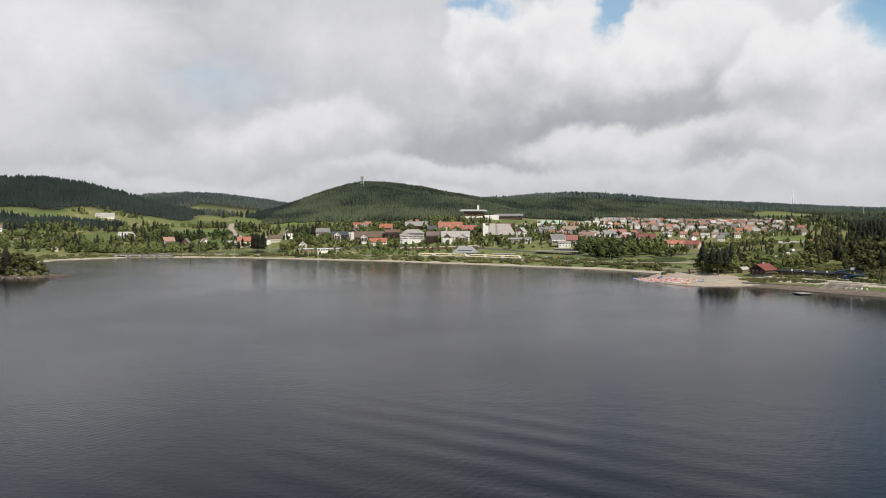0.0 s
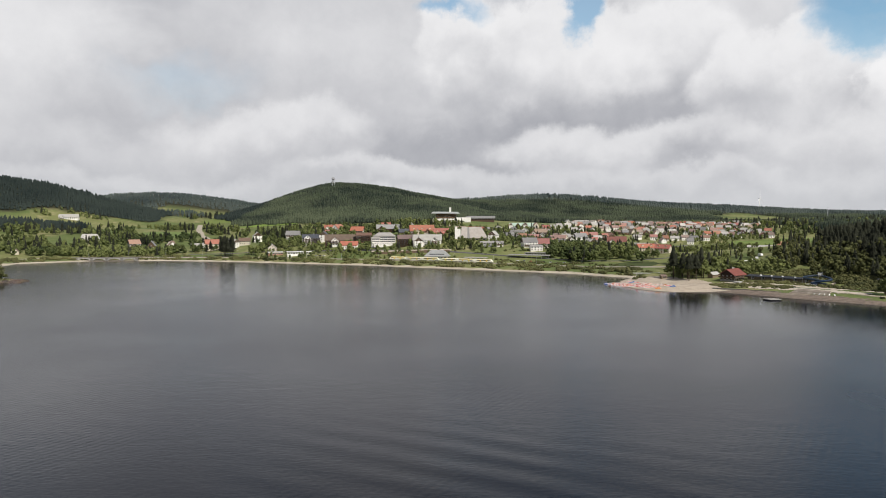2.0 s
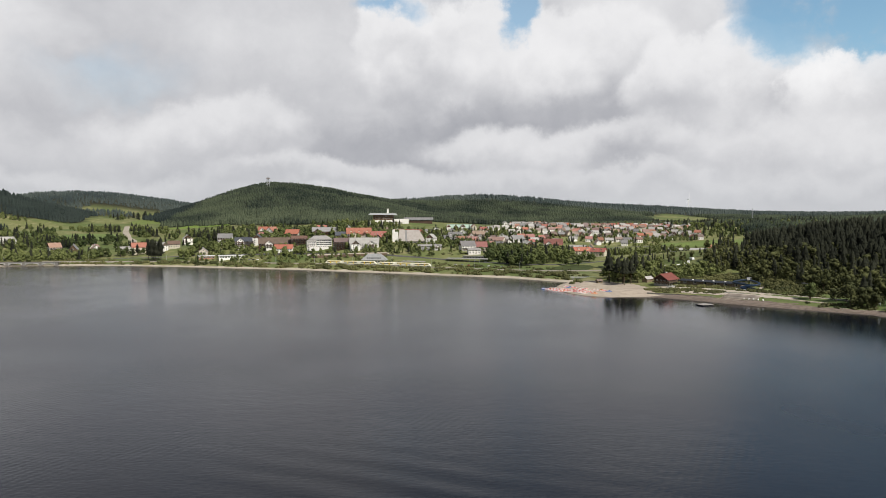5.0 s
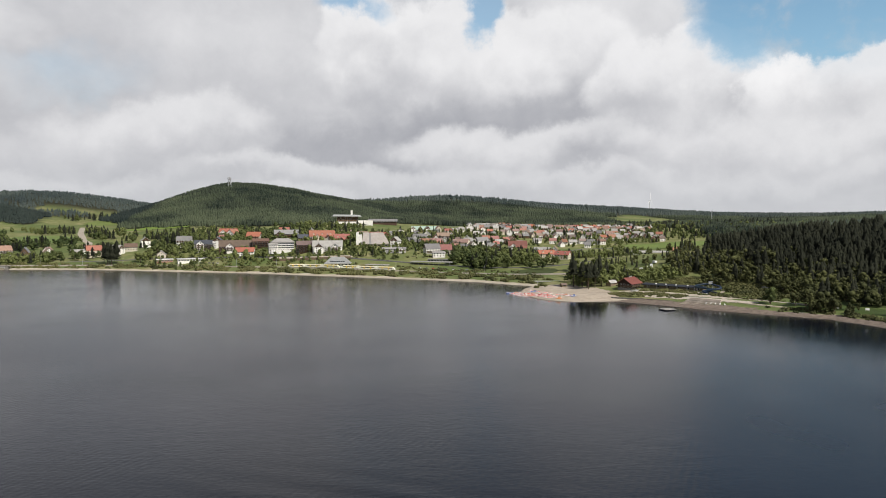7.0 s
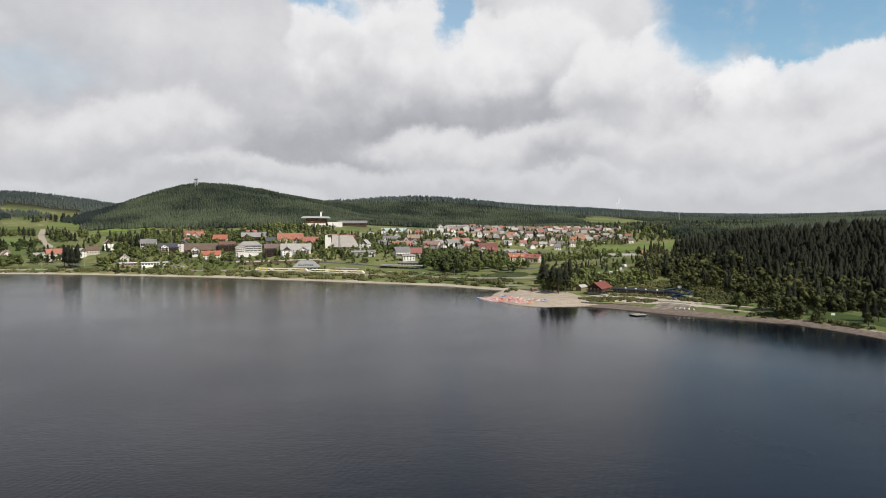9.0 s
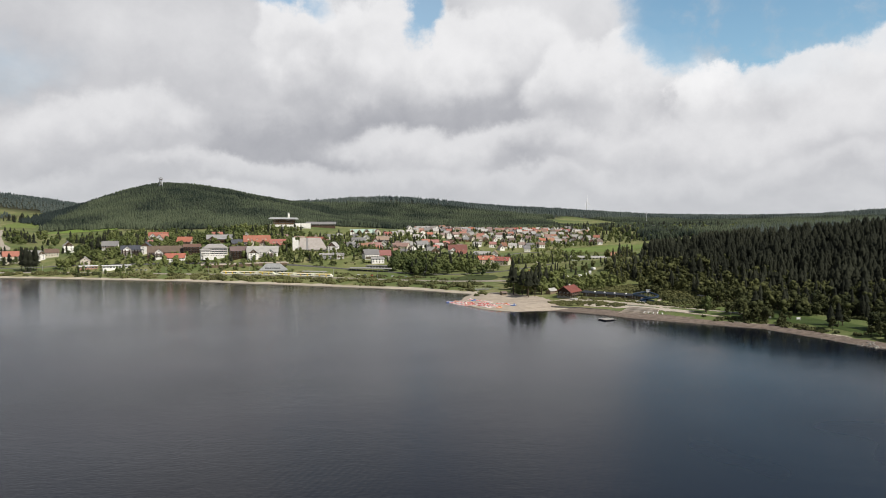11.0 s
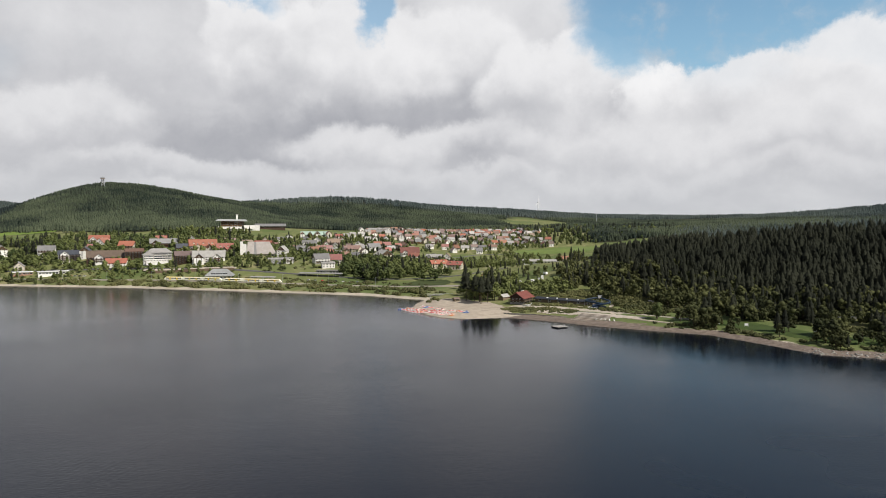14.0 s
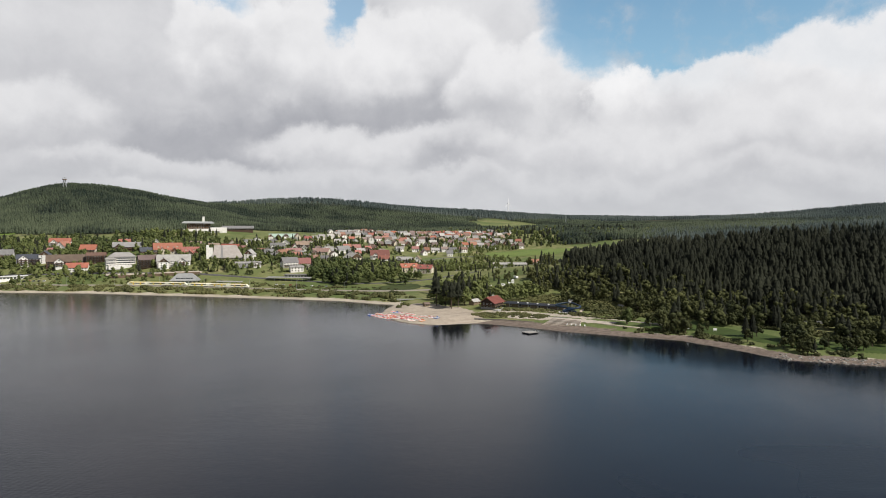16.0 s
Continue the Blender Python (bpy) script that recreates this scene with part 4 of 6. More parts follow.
house(-337, 1139, 25.9, 8.0, 4.5, 2.7, 25, "pale", "cream")
house(-306, 1100, 22.3, 15.0, 10.5, 6.1, 22, "red", "cream")
house(-281, 1106, 21.5, 14.1, 9.4, 5.2, -25, "pale", "white")
house(-264, 1124, 16.7, 12.5, 7.5, 4.6, 15, "brown", "cream")
house(-266, 1222, 19.0, 14.0, 10.5, 6.2, 108, "pale", "white")
house(-205, 1042, 15.5, 11.0, 6.2, 4.6, 100, "pale", "cream", "b")
house(-571, 1048, 11.0, 9.5, 4.2, 4.6, 114, "brown", "cream")
house(-662, 1112, 13.5, 8.2, 6.0, 3.0, -3, "brown", "white")
house(-784, 1658, 40.0, 15.0, 7.0, 6.4, 13, "pale", "white", "w", "long white farmhouse under a deep pale shingle roof", "farmhouse")
house(-540, 1215, 25.0, 15.0, 5.6, 6.6, -6, "pale", "white", "d")
house(-437, 1134, 16.2, 15.0, 9.4, 6.1, 37, "dull", "white", "b")
house(-399, 1106, 15.0, 11.9, 8.3, 7.8, 100, "slate", "timber")
house(-378, 1130, 15.0, 12.1, 5.6, 7.5, 84, "brown", "white")
house(-790, 1258, 22.0, 13.0, 7.4, 4.7, 24, "dull", "white")
street([(60, 1064), (110, 1060), (160, 1030)], 18, 31, (6.0, 8.5), 0.0)
street([(40, 1120), (120, 1110), (190, 1080)], 18, 32, (6.0, 8.5), 0.0)
street([(50, 1250), (130, 1230)], 24, 33, (6.0, 8.5), 0.1)
# streets up the slope behind
street([(343, 1640), (430, 1690), (560, 1700), (700, 1690), (850, 1680)], 17, 1)
street([(320, 1535), (430, 1560), (530, 1558), (640, 1550), (760, 1530)], 15, 2)
street([(379, 1470), (470, 1458), (570, 1450), (640, 1430), (715, 1380)], 14, 3)
street([(374, 1392), (448, 1388), (515, 1372), (600, 1348), (675, 1306)], 14, 4)
street([(410, 1335), (473, 1322), (540, 1292)], 15, 5)
street([(187, 1475), (276, 1478), (360, 1500)], 16, 6)
street([(189, 1410), (276, 1420), (360, 1430)], 16, 7)
street([(178, 1325), (263, 1346), (345, 1345)], 16, 8)
street([(120, 1180), (190, 1200), (260, 1235), (330, 1270)], 16, 9)
street([(60, 1120), (120, 1110), (180, 1090), (230, 1060)], 17, 10)
street([(-200, 1190), (-140, 1180), (-60, 1160)], 34, 11)
street([(420, 1610), (520, 1625), (640, 1620), (780, 1600)], 15, 12)
street([(350, 1585), (430, 1600), (560, 1590), (700, 1570)], 16, 14)
street([(420, 1430), (520, 1415), (620, 1390), (690, 1345)], 16, 15)
street([(220, 1290), (300, 1300), (380, 1300)], 17, 16)
street([(400, 1645), (500, 1665), (620, 1655), (740, 1640)], 17, 17)
street([(395, 1510), (480, 1505), (590, 1495), (700, 1460)], 17, 18)
street([(230, 1450), (300, 1462), (370, 1462)], 18, 19)
street([(440, 1290), (520, 1255)], 19, 20)
street([(230, 1320), (310, 1328), (380, 1345)], 18, 21)
street([(880, 1830), (960, 1760), (1040, 1700)], 40, 13, skip=0.4)


# ---- roads, rail and walls ----
def ribbon(name, line, wide, lift, mat, label, category, level=None, step=4.0):
    """A strip laid over the ground along a line."""
    pts = []
    for (ax, ay), (bx, by) in zip(line, line[1:]):
        n = max(1, int(math.hypot(bx - ax, by - ay) / step))
        pts += [(ax + (bx - ax) * i / n, ay + (by - ay) * i / n) for i in range(n)]
    pts.append(line[-1])
    for _ in range(6):   # round the corners
        pts = [pts[0]] + [tuple((pts[i - 1][k] + 2 * pts[i][k] + pts[i + 1][k]) / 4 for k in (0, 1)) for i in range(1, len(pts) - 1)] + [pts[-1]]
    s, rows = Shape(), []
    for i, (x, y) in enumerate(pts):
        a, b = pts[max(i - 1, 0)], pts[min(i + 1, len(pts) - 1)]
        dx, dy = b[0] - a[0], b[1] - a[1]
        q = math.hypot(dx, dy)
        nx_, ny_ = -dy / q * wide / 2, dx / q * wide / 2
        z = max(ground_at(x + nx_ * k, y + ny_ * k) for k in (-1, -0.5, 0, 0.5, 1)) if level is None else level
        rows.append([(x + nx_, y + ny_, z + lift), (x - nx_, y - ny_, z + lift), (x - nx_ * 1.25, y - ny_ * 1.25, z - 1.6), (x + nx_ * 1.25, y + ny_ * 1.25, z - 1.6)])
    s.solid(rows)
    return tagged(part(name, s, mat), label, category, kind="structure")


RAIL = [(-530, 985), (-482, 1016), (-434, 1030), (-370, 1026), (-290, 1013), (-228, 998), (-142, 962), (-107, 945), (-48, 921), (11, 889), (69, 853), (114, 824), (160, 795), (205, 768), (250, 745), (310, 720)]
ribbon("railway_bed", RAIL, 7.0, 0.35, "ballast", "gravel railway bed above the lake shore", "railway")
ribbon("road", [(-330, 1062), (-225, 1045), (-120, 1000), (-40, 968), (20, 941), (85, 905), (150, 862), (205, 822), (240, 806), (283, 792), (340, 790)], 5.0, 0.12, "asphalt", "grey asphalt road along the waterfront", "road")
ribbon("road", [(362, 548), (385, 512), (410, 478), (424, 452), (444, 407), (460, 386), (500, 340)], 6.0, 0.12, "concrete", "pale road at the edge of the forest", "road")
ribbon("road", VALLEY_ROAD := [(-360, 1240), (-378, 1319), (-405, 1380), (-437, 1473), (-480, 1610), (-534, 1806)], 11.0, 0.15, "paving", "pale gravel road up the side valley", "road")
ribbon("path", [(338, 560), (320, 545), (312, 528), (306, 508), (312, 494), (330, 470)], 2.6, 0.10, "sand", "sandy path down to the shore", "path")
ribbon("path", [(240, 575), (252, 590), (262, 596), (285, 585), (300, 568), (318, 552)], 3.2, 0.10, "sand", "pale promenade path above the beach", "path")
ribbon("path", [(300, 1640), (330, 1560), (400, 1500), (520, 1470), (640, 1420)], 5.0, 0.12, "asphalt", "grey street between the houses", "road")
ribbon("path", [(180, 950), (230, 1080), (330, 1180), (480, 1250), (620, 1260)], 5.0, 0.12, "asphalt", "grey street between the houses", "road")
ribbon("path", [(-56, 968), (0, 948), (48, 933)], 9.0, 0.14, "paving", "pale gravel terrace above the railway wall", "path")
for a, b in (((-55, 957), (45, 925)),):   # terraced wall behind the station
    s = Shape()
    n = 12
    for i in range(n):
        xs = [a[0] + (b[0] - a[0]) * k / n for k in (i, i + 1)]
        ys = [a[1] + (b[1] - a[1]) * k / n for k in (i, i + 1)]
        z = ground_at(xs[0], ys[0])
        s.solid([[(x, y - 0.5, z - 2), (x, y + 0.5, z - 2), (x, y + 0.5, z + 3.2), (x, y - 0.4, z + 3.2)] for x, y in zip(xs, ys)])
    tagged(part("retaining_wall", s, "oldwood"), "long brown retaining wall behind the railway", "wall", kind="structure")

# ---- railcars by the lake ----
def along(line, d):
    """Place and heading d metres along a line."""
    for (ax, ay), (bx, by) in zip(line, line[1:]):
        q = math.hypot(bx - ax, by - ay)
        if d <= q:
            return ax + (bx - ax) * d / q, ay + (by - ay) * d / q, math.degrees(math.atan2(by - ay, bx - ax))
        d -= q
    return (*line[-1], 0.0)


def train(start):
    """Three coaches, nose to tail."""
    x0, y0, _ = along(RAIL, start)
    top = base("train", "white and yellow electric train on the lakeside railway", "train", "trains")
    for i in range(3):
        x, y, turn = along(RAIL, start + 12 + 23.6 * i)
        z = ground_at(x, y) + 1.0
        nose = {0: -1, 2: 1}.get(i, 0)
        half, rings = 11.6, []
        for k, q in ((-half, 0.45 if nose < 0 else 1), (-half + 2.4, 1), (half - 2.4, 1), (half, 0.45 if nose > 0 else 1)):
            rings.append([(k, -1.42, 0.35), (k, 1.42, 0.35), (k, 1.42, 2.6 * q + 0.2), (k, 1.0, 3.55 * q), (k, -1.0, 3.55 * q), (k, -1.42, 2.6 * q + 0.2)])
        car = part("coach", Shape().solid(rings), "trainwhite", top, at=pose(x, y, z, 0, 0, turn))
        s = Shape()
        s.box(-half + 2.6, half - 2.6, -1.46, 1.46, 1.55, 2.35)
        part("window_band", s, "glass", car)
        s = Shape()
        s.box(-half + 2.4, half - 2.4, -1.47, 1.47, 2.5, 2.85)
        part("stripe", s, "yellow", car, "yellow stripe")
        part("roof_panel", Shape().box(-half + 2.4, half - 2.4, -1.0, 1.0, 3.56, 3.70), "yellow", car, "pale yellow roof panel")
        for q in (-4.2, 4.2):
            s = Shape()
            s.box(q - 0.75, q + 0.75, -1.48, 1.48, 0.5, 2.5)
            part("door", s, "yellow", car, "yellow sliding doors")
        for q in (-8.2, 8.2):
            s = Shape()
            for r in (-1.2, 1.2):
                s.tube((q + r, -0.8, 0.05), (q + r, 0.8, 0.05), 0.45, sides=10)
            s.box(q - 1.9, q + 1.9, -1.0, 1.0, 0.1, 0.5)
            part("bogie", s, "dark", car)
    return top


def length_to(x):
    """Metres along the railway up to that x."""
    d = 0.0
    for (ax, ay), (bx, by) in zip(RAIL, RAIL[1:]):
        q = math.hypot(bx - ax, by - ay)
        if bx >= x:
            return d + q * (x - ax) / (bx - ax)
        d += q
    return d


train(length_to(-32))
train(length_to(-32) + 73)


# ---- station, church, hotels ----
def station():
    x, y, z = 28, 897, ground_at(28, 897)
    top = base("station_building", "station building with a steep pale hipped roof and glass dormers", "station")
    top.matrix_basis = pose(x, y, z, 0, 0, -8)
    BUILT.append((x, y, 18))
    s = Shape()
    s.box(-13, 13, -6, 6, -3, 3.6)
    body = part("wall", s, "white", top)
    rings = [[(-16 * a, -8.5 * b, h), (16 * a, -8.5 * b, h), (16 * a, 8.5 * b, h), (-16 * a, 8.5 * b, h)] for a, b, h in ((1, 1, 3.3), (1, 1, 3.6), (0.50, 0.10, 11.0), (0.48, 0.04, 11.2))]
    roof = part("roof", Shape().solid(rings), "metalroof", top)
    for i in range(7):
        xx = -7.8 + 2.6 * i
        s = Shape().solid([[(xx - 1.0, -6.6, 5.2), (xx + 1.0, -6.6, 5.2), (xx + 1.0, -4.0, 5.2), (xx - 1.0, -4.0, 5.2)], [(xx - 1.0, -6.6, 6.4), (xx + 1.0, -6.6, 6.4), (xx + 1.0, -4.0, 6.9), (xx - 1.0, -4.0, 6.9)]])
        part("dormer", s, "glass", roof, "glass dormer")
    for i in range(6):
        put_window(top, WIDE_WINDOW, -10.5 + 4.2 * i, -6.03, 0.9, 0)


def church():
    x, y = 79, 985
    z = ground_at(x, y) - 4.5
    top = base("church", "modern church with a great sloping pale roof and white tower slab", "church")
    top.matrix_basis = pose(x, y, z + 0.5, 0, 0, -3)
    BUILT.append((x, y, 24))
    s = Shape()
    s.box(-17, 19, -9, 12, -4, 5.0)
    part("wall", s, "white", top)
    s = Shape()
    for x0, x1, tx0, tx1 in ((-16.5, -7.2, -14.5, -6.4), (-3.6, 21.0, -4.4, 12.5)):
        s.solid([[(x0, -11.5, 4.4), (x1, -11.5, 4.4), (x1, -11.0, 3.9), (x0, -11.0, 3.9)], [(tx0, 6.0, 19.5), (tx1, 6.0, 19.5), (tx1, 6.8, 19.3), (tx0, 6.8, 19.3)]])
    roof = part("roof", s, "churchroof", top)
    s = Shape()
    s.solid([[(-7.2, -11.1, 4.2), (-3.6, -11.1, 4.2), (-3.6, -10.8, 3.8), (-7.2, -10.8, 3.8)], [(-6.4, 6.2, 19.3), (-4.4, 6.2, 19.3), (-4.4, 6.8, 19.1), (-6.4, 6.8, 19.1)]])
    part("skylight", s, "slate", roof, "dark sunken strip in the roof")
    s = Shape()
    s.solid([[(-14.5, 6.8, 0), (12.5, 6.8, 0), (19, 12, 0), (-16.5, 12, 0)], [(-14.5, 6.8, 19.2), (12.5, 6.8, 19.2), (12.5, 7.6, 19.2), (-14.5, 7.6, 19.2)]])
    part("back_wall", s, "white", top)
    s = Shape()
    s.box(-24, -16.2, -5.5, -1.0, -4, 17.0)
    s.box(-24, -20.5, -5.5, -1.0, 17.0, 20.0)
    part("tower", s, "white", top, "white concrete tower slab")
    for i in range(7):
        put_window(top, WIDE_WINDOW, -13 + 4.8 * i, -9.03, 1.4, 0)


def white_hotel():
    x, y = -42, 996
    z = ground_at(x, y - 8)
    top = base("hotel", "large white hotel with balconies and a pale hipped roof", "hotel")
    top.matrix_basis = pose(x, y, z, 0, 0, 8) @ Matrix.Scale(0.84, 4)
    BUILT.append((x, y, 22))
    s = Shape()
    s.box(-17, 17, -8, 8, -4, 14.5)
    s.box(-22, -9, -11, 4, -4, 11.5)
    part("wall", s, "white", top)
    rings = [[(-18.5 * a, -9.5 * b, h), (18.5 * a, -9.5 * b, h), (18.5 * a, 9.5 * b, h), (-18.5 * a, 9.5 * b, h)] for a, b, h in ((1, 1, 14.3), (1, 1, 14.7), (0.55, 0.08, 20.5), (0.53, 0.03, 20.6))]
    part("roof", Shape().solid(rings), "pale", top)
    rings = [[(-15.5 - 7.5 * a, -3.5 - 8.5 * b, h), (-15.5 + 7.5 * a, -3.5 - 8.5 * b, h), (-15.5 + 7.5 * a, -3.5 + 8.5 * b, h), (-15.5 - 7.5 * a, -3.5 + 8.5 * b, h)] for a, b, h in ((1, 1, 11.3), (1, 1, 11.7), (0.08, 0.45, 15.5), (0.04, 0.43, 15.6))]
    part("roof", Shape().solid(rings), "pale", top)
    for i in range(4):
        zz = 1.2 + 3.2 * i
        for j in range(7):
            put_window(top, WINDOW, -6.5 + 3.6 * j, -8.03, zz + 0.6, 0)
        if i < 3:
            for j in range(3):
                put_window(top, WINDOW, -20 + 4.2 * j, -11.03, zz + 0.6, 0)
        if i:
            for x0, x1, y0 in ((-8.4, 17.0, -8.0), (-21.8, -9.2, -11.0)):
                if x0 < -20 and i == 3:
                    continue
                s = Shape()
                s.box(x0, x1, y0 - 1.9, y0 - 0.05, zz - 0.25, zz - 0.05)
                s.box(x0, x1, y0 - 1.95, y0 - 1.8, zz - 0.05, zz + 0.80)
                for j in range(5):
                    k = x0 + (x1 - x0) * j / 4
                    s.box(k - 0.12, k + 0.12, y0 - 1.8, y0 - 0.05, zz - 0.05, zz + 2.9)
                part("balcony", s, "white", top, "deep white balcony with dividing walls")
                # one dark sheet for the balcony doors and for the shade round them
                part("glazing", Shape().box(x0 + 0.4, x1 - 0.4, y0 - 0.04, y0 + 0.02, zz + 0.1, zz + 2.3), "glass", top, "dark sheet for the glass doors and the shade in the balcony recess")
    s = Shape()
    s.box(-19, 12, -17, -8.2, -3, 2.6)
    part("terrace", s, "white", top, "white glazed ground-floor terrace")


def hill_hotel():
    x, y = 66, 1562
    z = ground_at(x, y - 6)
    top = base("hill_hotel", "brown and white hotel with a wide flat roof on the hill", "hotel")
    top.matrix_basis = pose(x, y, z, 0, 0, -4)
    BUILT.append((x, y, 48))
    s = Shape()
    s.box(-26, 46, -9, 12, -8, 8.0)
    s.box(-10, 30, -13, -9, -8, 2.0)
    s.box(22, 56, -6, 10, -8, 10.5)
    part("wall", s, "white", top)
    s = Shape()
    s.box(-20, 24, -5, 12, 8.0, 19.0)
    part("upper_block", s, "timber", top, "dark brown clad upper storeys")
    s = Shape()
    s.solid([[(-31, -11, 19.4), (32, -11, 18.8), (32, 15, 18.8), (-31, 15, 19.4)], [(-26, -3, 23.4), (28, -3, 22.6), (28, 9, 22.6), (-26, 9, 23.4)]])
    part("roof", s, "metalroof", top, "wide flat grey roof")
    s = Shape()
    s.box(9, 13, 2, 6, 19, 32)
    s.box(8.2, 13.8, 1.2, 6.8, 32, 32.6)
    part("lift_tower", s, "white", top, "white tower on the roof")
    for i in range(3):
        for j in range(9):
            put_window(top, WIDE_WINDOW, -17 + 4.8 * j, -5.05, 7.2 + 3.9 * i, 0)
    for j in range(13):
        put_window(top, WIDE_WINDOW, -21 + 5.0 * j, -9.05, 1.2, 0)
    s = Shape()
    s.box(-24, 44, -11.5, -9.1, 3.2, 3.5)
    s.box(-24, 44, -11.55, -11.35, 3.5, 4.5)
    part("balcony", s, "white", top)


def hall(x, y, long, deep, tall, rise, turn, roof, wall, label):
    """A long low hall with a shallow roof."""
    z = ground_at(x, y - deep / 2)
    top = base("hall", label, "hall")
    top.matrix_basis = pose(x, y, z, 0, 0, turn)
    BUILT.append((x, y, long * 0.5))
    part("wall", gable_wall(long, deep, tall, rise), wall, top)
    part("roof", gable_roof(long, deep, tall, rise, 2.2, 0.5), roof, top)
    n = int(long / 4.2)
    for j in range(n):
        put_window(top, WIDE_WINDOW, (j + 0.5) / n * long - long / 2, -deep / 2 - 0.03, max(0.6, tall - 2.6), 0)


def flat_block(x, y, long, deep, tall, turn, wall, label, edge="whitepaint"):
    z = ground_at(x, y - deep / 2) + 0.2
    top = base("pavilion", label, "building")
    top.matrix_basis = pose(x, y, z, 0, 0, turn)
    BUILT.append((x, y, long * 0.5))
    s = Shape()
    s.box(-long / 2, long / 2, -deep / 2, deep / 2, -3, tall)
    part("wall", s, wall, top)
    s = Shape()
    s.box(-long / 2 - 0.9, long / 2 + 0.9, -deep / 2 - 1.2, deep / 2 + 0.6, tall, tall + 0.55)
    s.box(-long / 2 - 0.4, long / 2 + 0.4, -deep / 2 - 0.7, deep / 2 + 0.1, tall + 0.55, tall + 0.62)
    part("roof", s, edge, top, "flat roof with a pale edge")
    n = max(2, int(long / 3.4))
    for j in range(n):
        put_window(top, WIDE_WINDOW, (j + 0.5) / n * long - long / 2, -deep / 2 - 0.03, tall - 2.4, 0)


station(), church(), white_hotel(), hill_hotel()
hall(146, 1585, 60, 22, 7.5, 4.2, -8, "slate", "timber", "long dark timber hall with a shallow grey roof")
hall(226, 1500, 52, 24, 3.0, 6.0, -6, "greenroof", "white", "low hall with a pale green roof")
hall(428, 884, 42, 10, 6.5, 1.4, -20, "pale", "white", "long low white commercial building")
hall(462, 872, 20, 10, 7.5, 2.4, -24, "dull", "cream", "long low building with a faded red roof")
flat_block(-160, 997, 32, 10, 4.8, 16, "white", "low white flat-roofed pavilion by the railway")
flat_block(-196, 1012, 22, 9, 4.2, 14, "brick", "low flat-roofed pavilion with reddish walls")
flat_block(150, 882, 26, 7, 3.0, -24, "grey", "low flat-roofed shelter beside the railway", "concrete")


def canopy(x, y, long, deep, tall, turn, label):
    top = base("canopy", label, "canopy")
    z = min(ground_at(x + a * long * 0.4, y) for a in (-1, 0, 1))
    top.matrix_basis = pose(x, y, z, 0, 0, turn)
    BUILT.append((x, y, long * 0.45))
    s = Shape()
    s.solid([[(k, -deep / 2, tall), (k, deep / 2, tall + 0.6), (k, deep / 2, tall + 1.0), (k, -deep / 2, tall + 0.45)] for k in (-long / 2, long / 2)])
    part("roof", s, "concrete", top)
    n = max(3, int(long / 6))
    for j in range(n):
        for yy in (-deep * 0.35, deep * 0.35):
            xx = (j + 0.5) / n * long - long / 2
            part("post", Shape().box(xx - 0.15, xx + 0.15, yy - 0.15, yy + 0.15, -2, tall + 0.1), "steel", top)


canopy(139, 866, 52, 9, 4.2, -27, "long concrete platform canopy on steel posts")
canopy(74, 872, 30, 5, 3.4, -29, "low platform shelter on steel posts")


# ---- viaduct over the inlet ----
def viaduct():
    top = base("viaduct", "low stone railway viaduct with flat arches over an inlet", "bridge")
    top.matrix_basis = pose(-425, 1008, 0, 0, 0, 0)
    n, span, pier, deck = 4, 17.0, 3.4, 4.7
    total = n * span + (n + 1) * pier
    for i in range(n):
        x0 = -total / 2 + pier + i * (span + pier)
        rings = []
        for j in range(11):
            xa = x0 + span * j / 10
            za = 0.7 + 2.7 * math.sqrt(max(0.0, 1 - (2 * j / 10 - 1) ** 2))
            rings.append([(xa, -2.2, za), (xa, 2.2, za), (xa, 2.2, deck), (xa, -2.2, deck)])
        part("arch", Shape().solid(rings), "concrete", top)
    for i in range(n + 1):
        x0 = -total / 2 + i * (span + pier)
        part("pier", Shape().box(x0, x0 + pier, -2.4, 2.4, -3, deck), "stone", top)
    part("parapet", Shape().box(-total / 2 - 4, total / 2 + 4, -2.6, -2.2, deck, deck + 1.0), "stone", top)
    part("deck", Shape().box(-total / 2 - 4, total / 2 + 4, -2.2, 2.2, deck, deck + 0.3), "gravel", top)


viaduct()


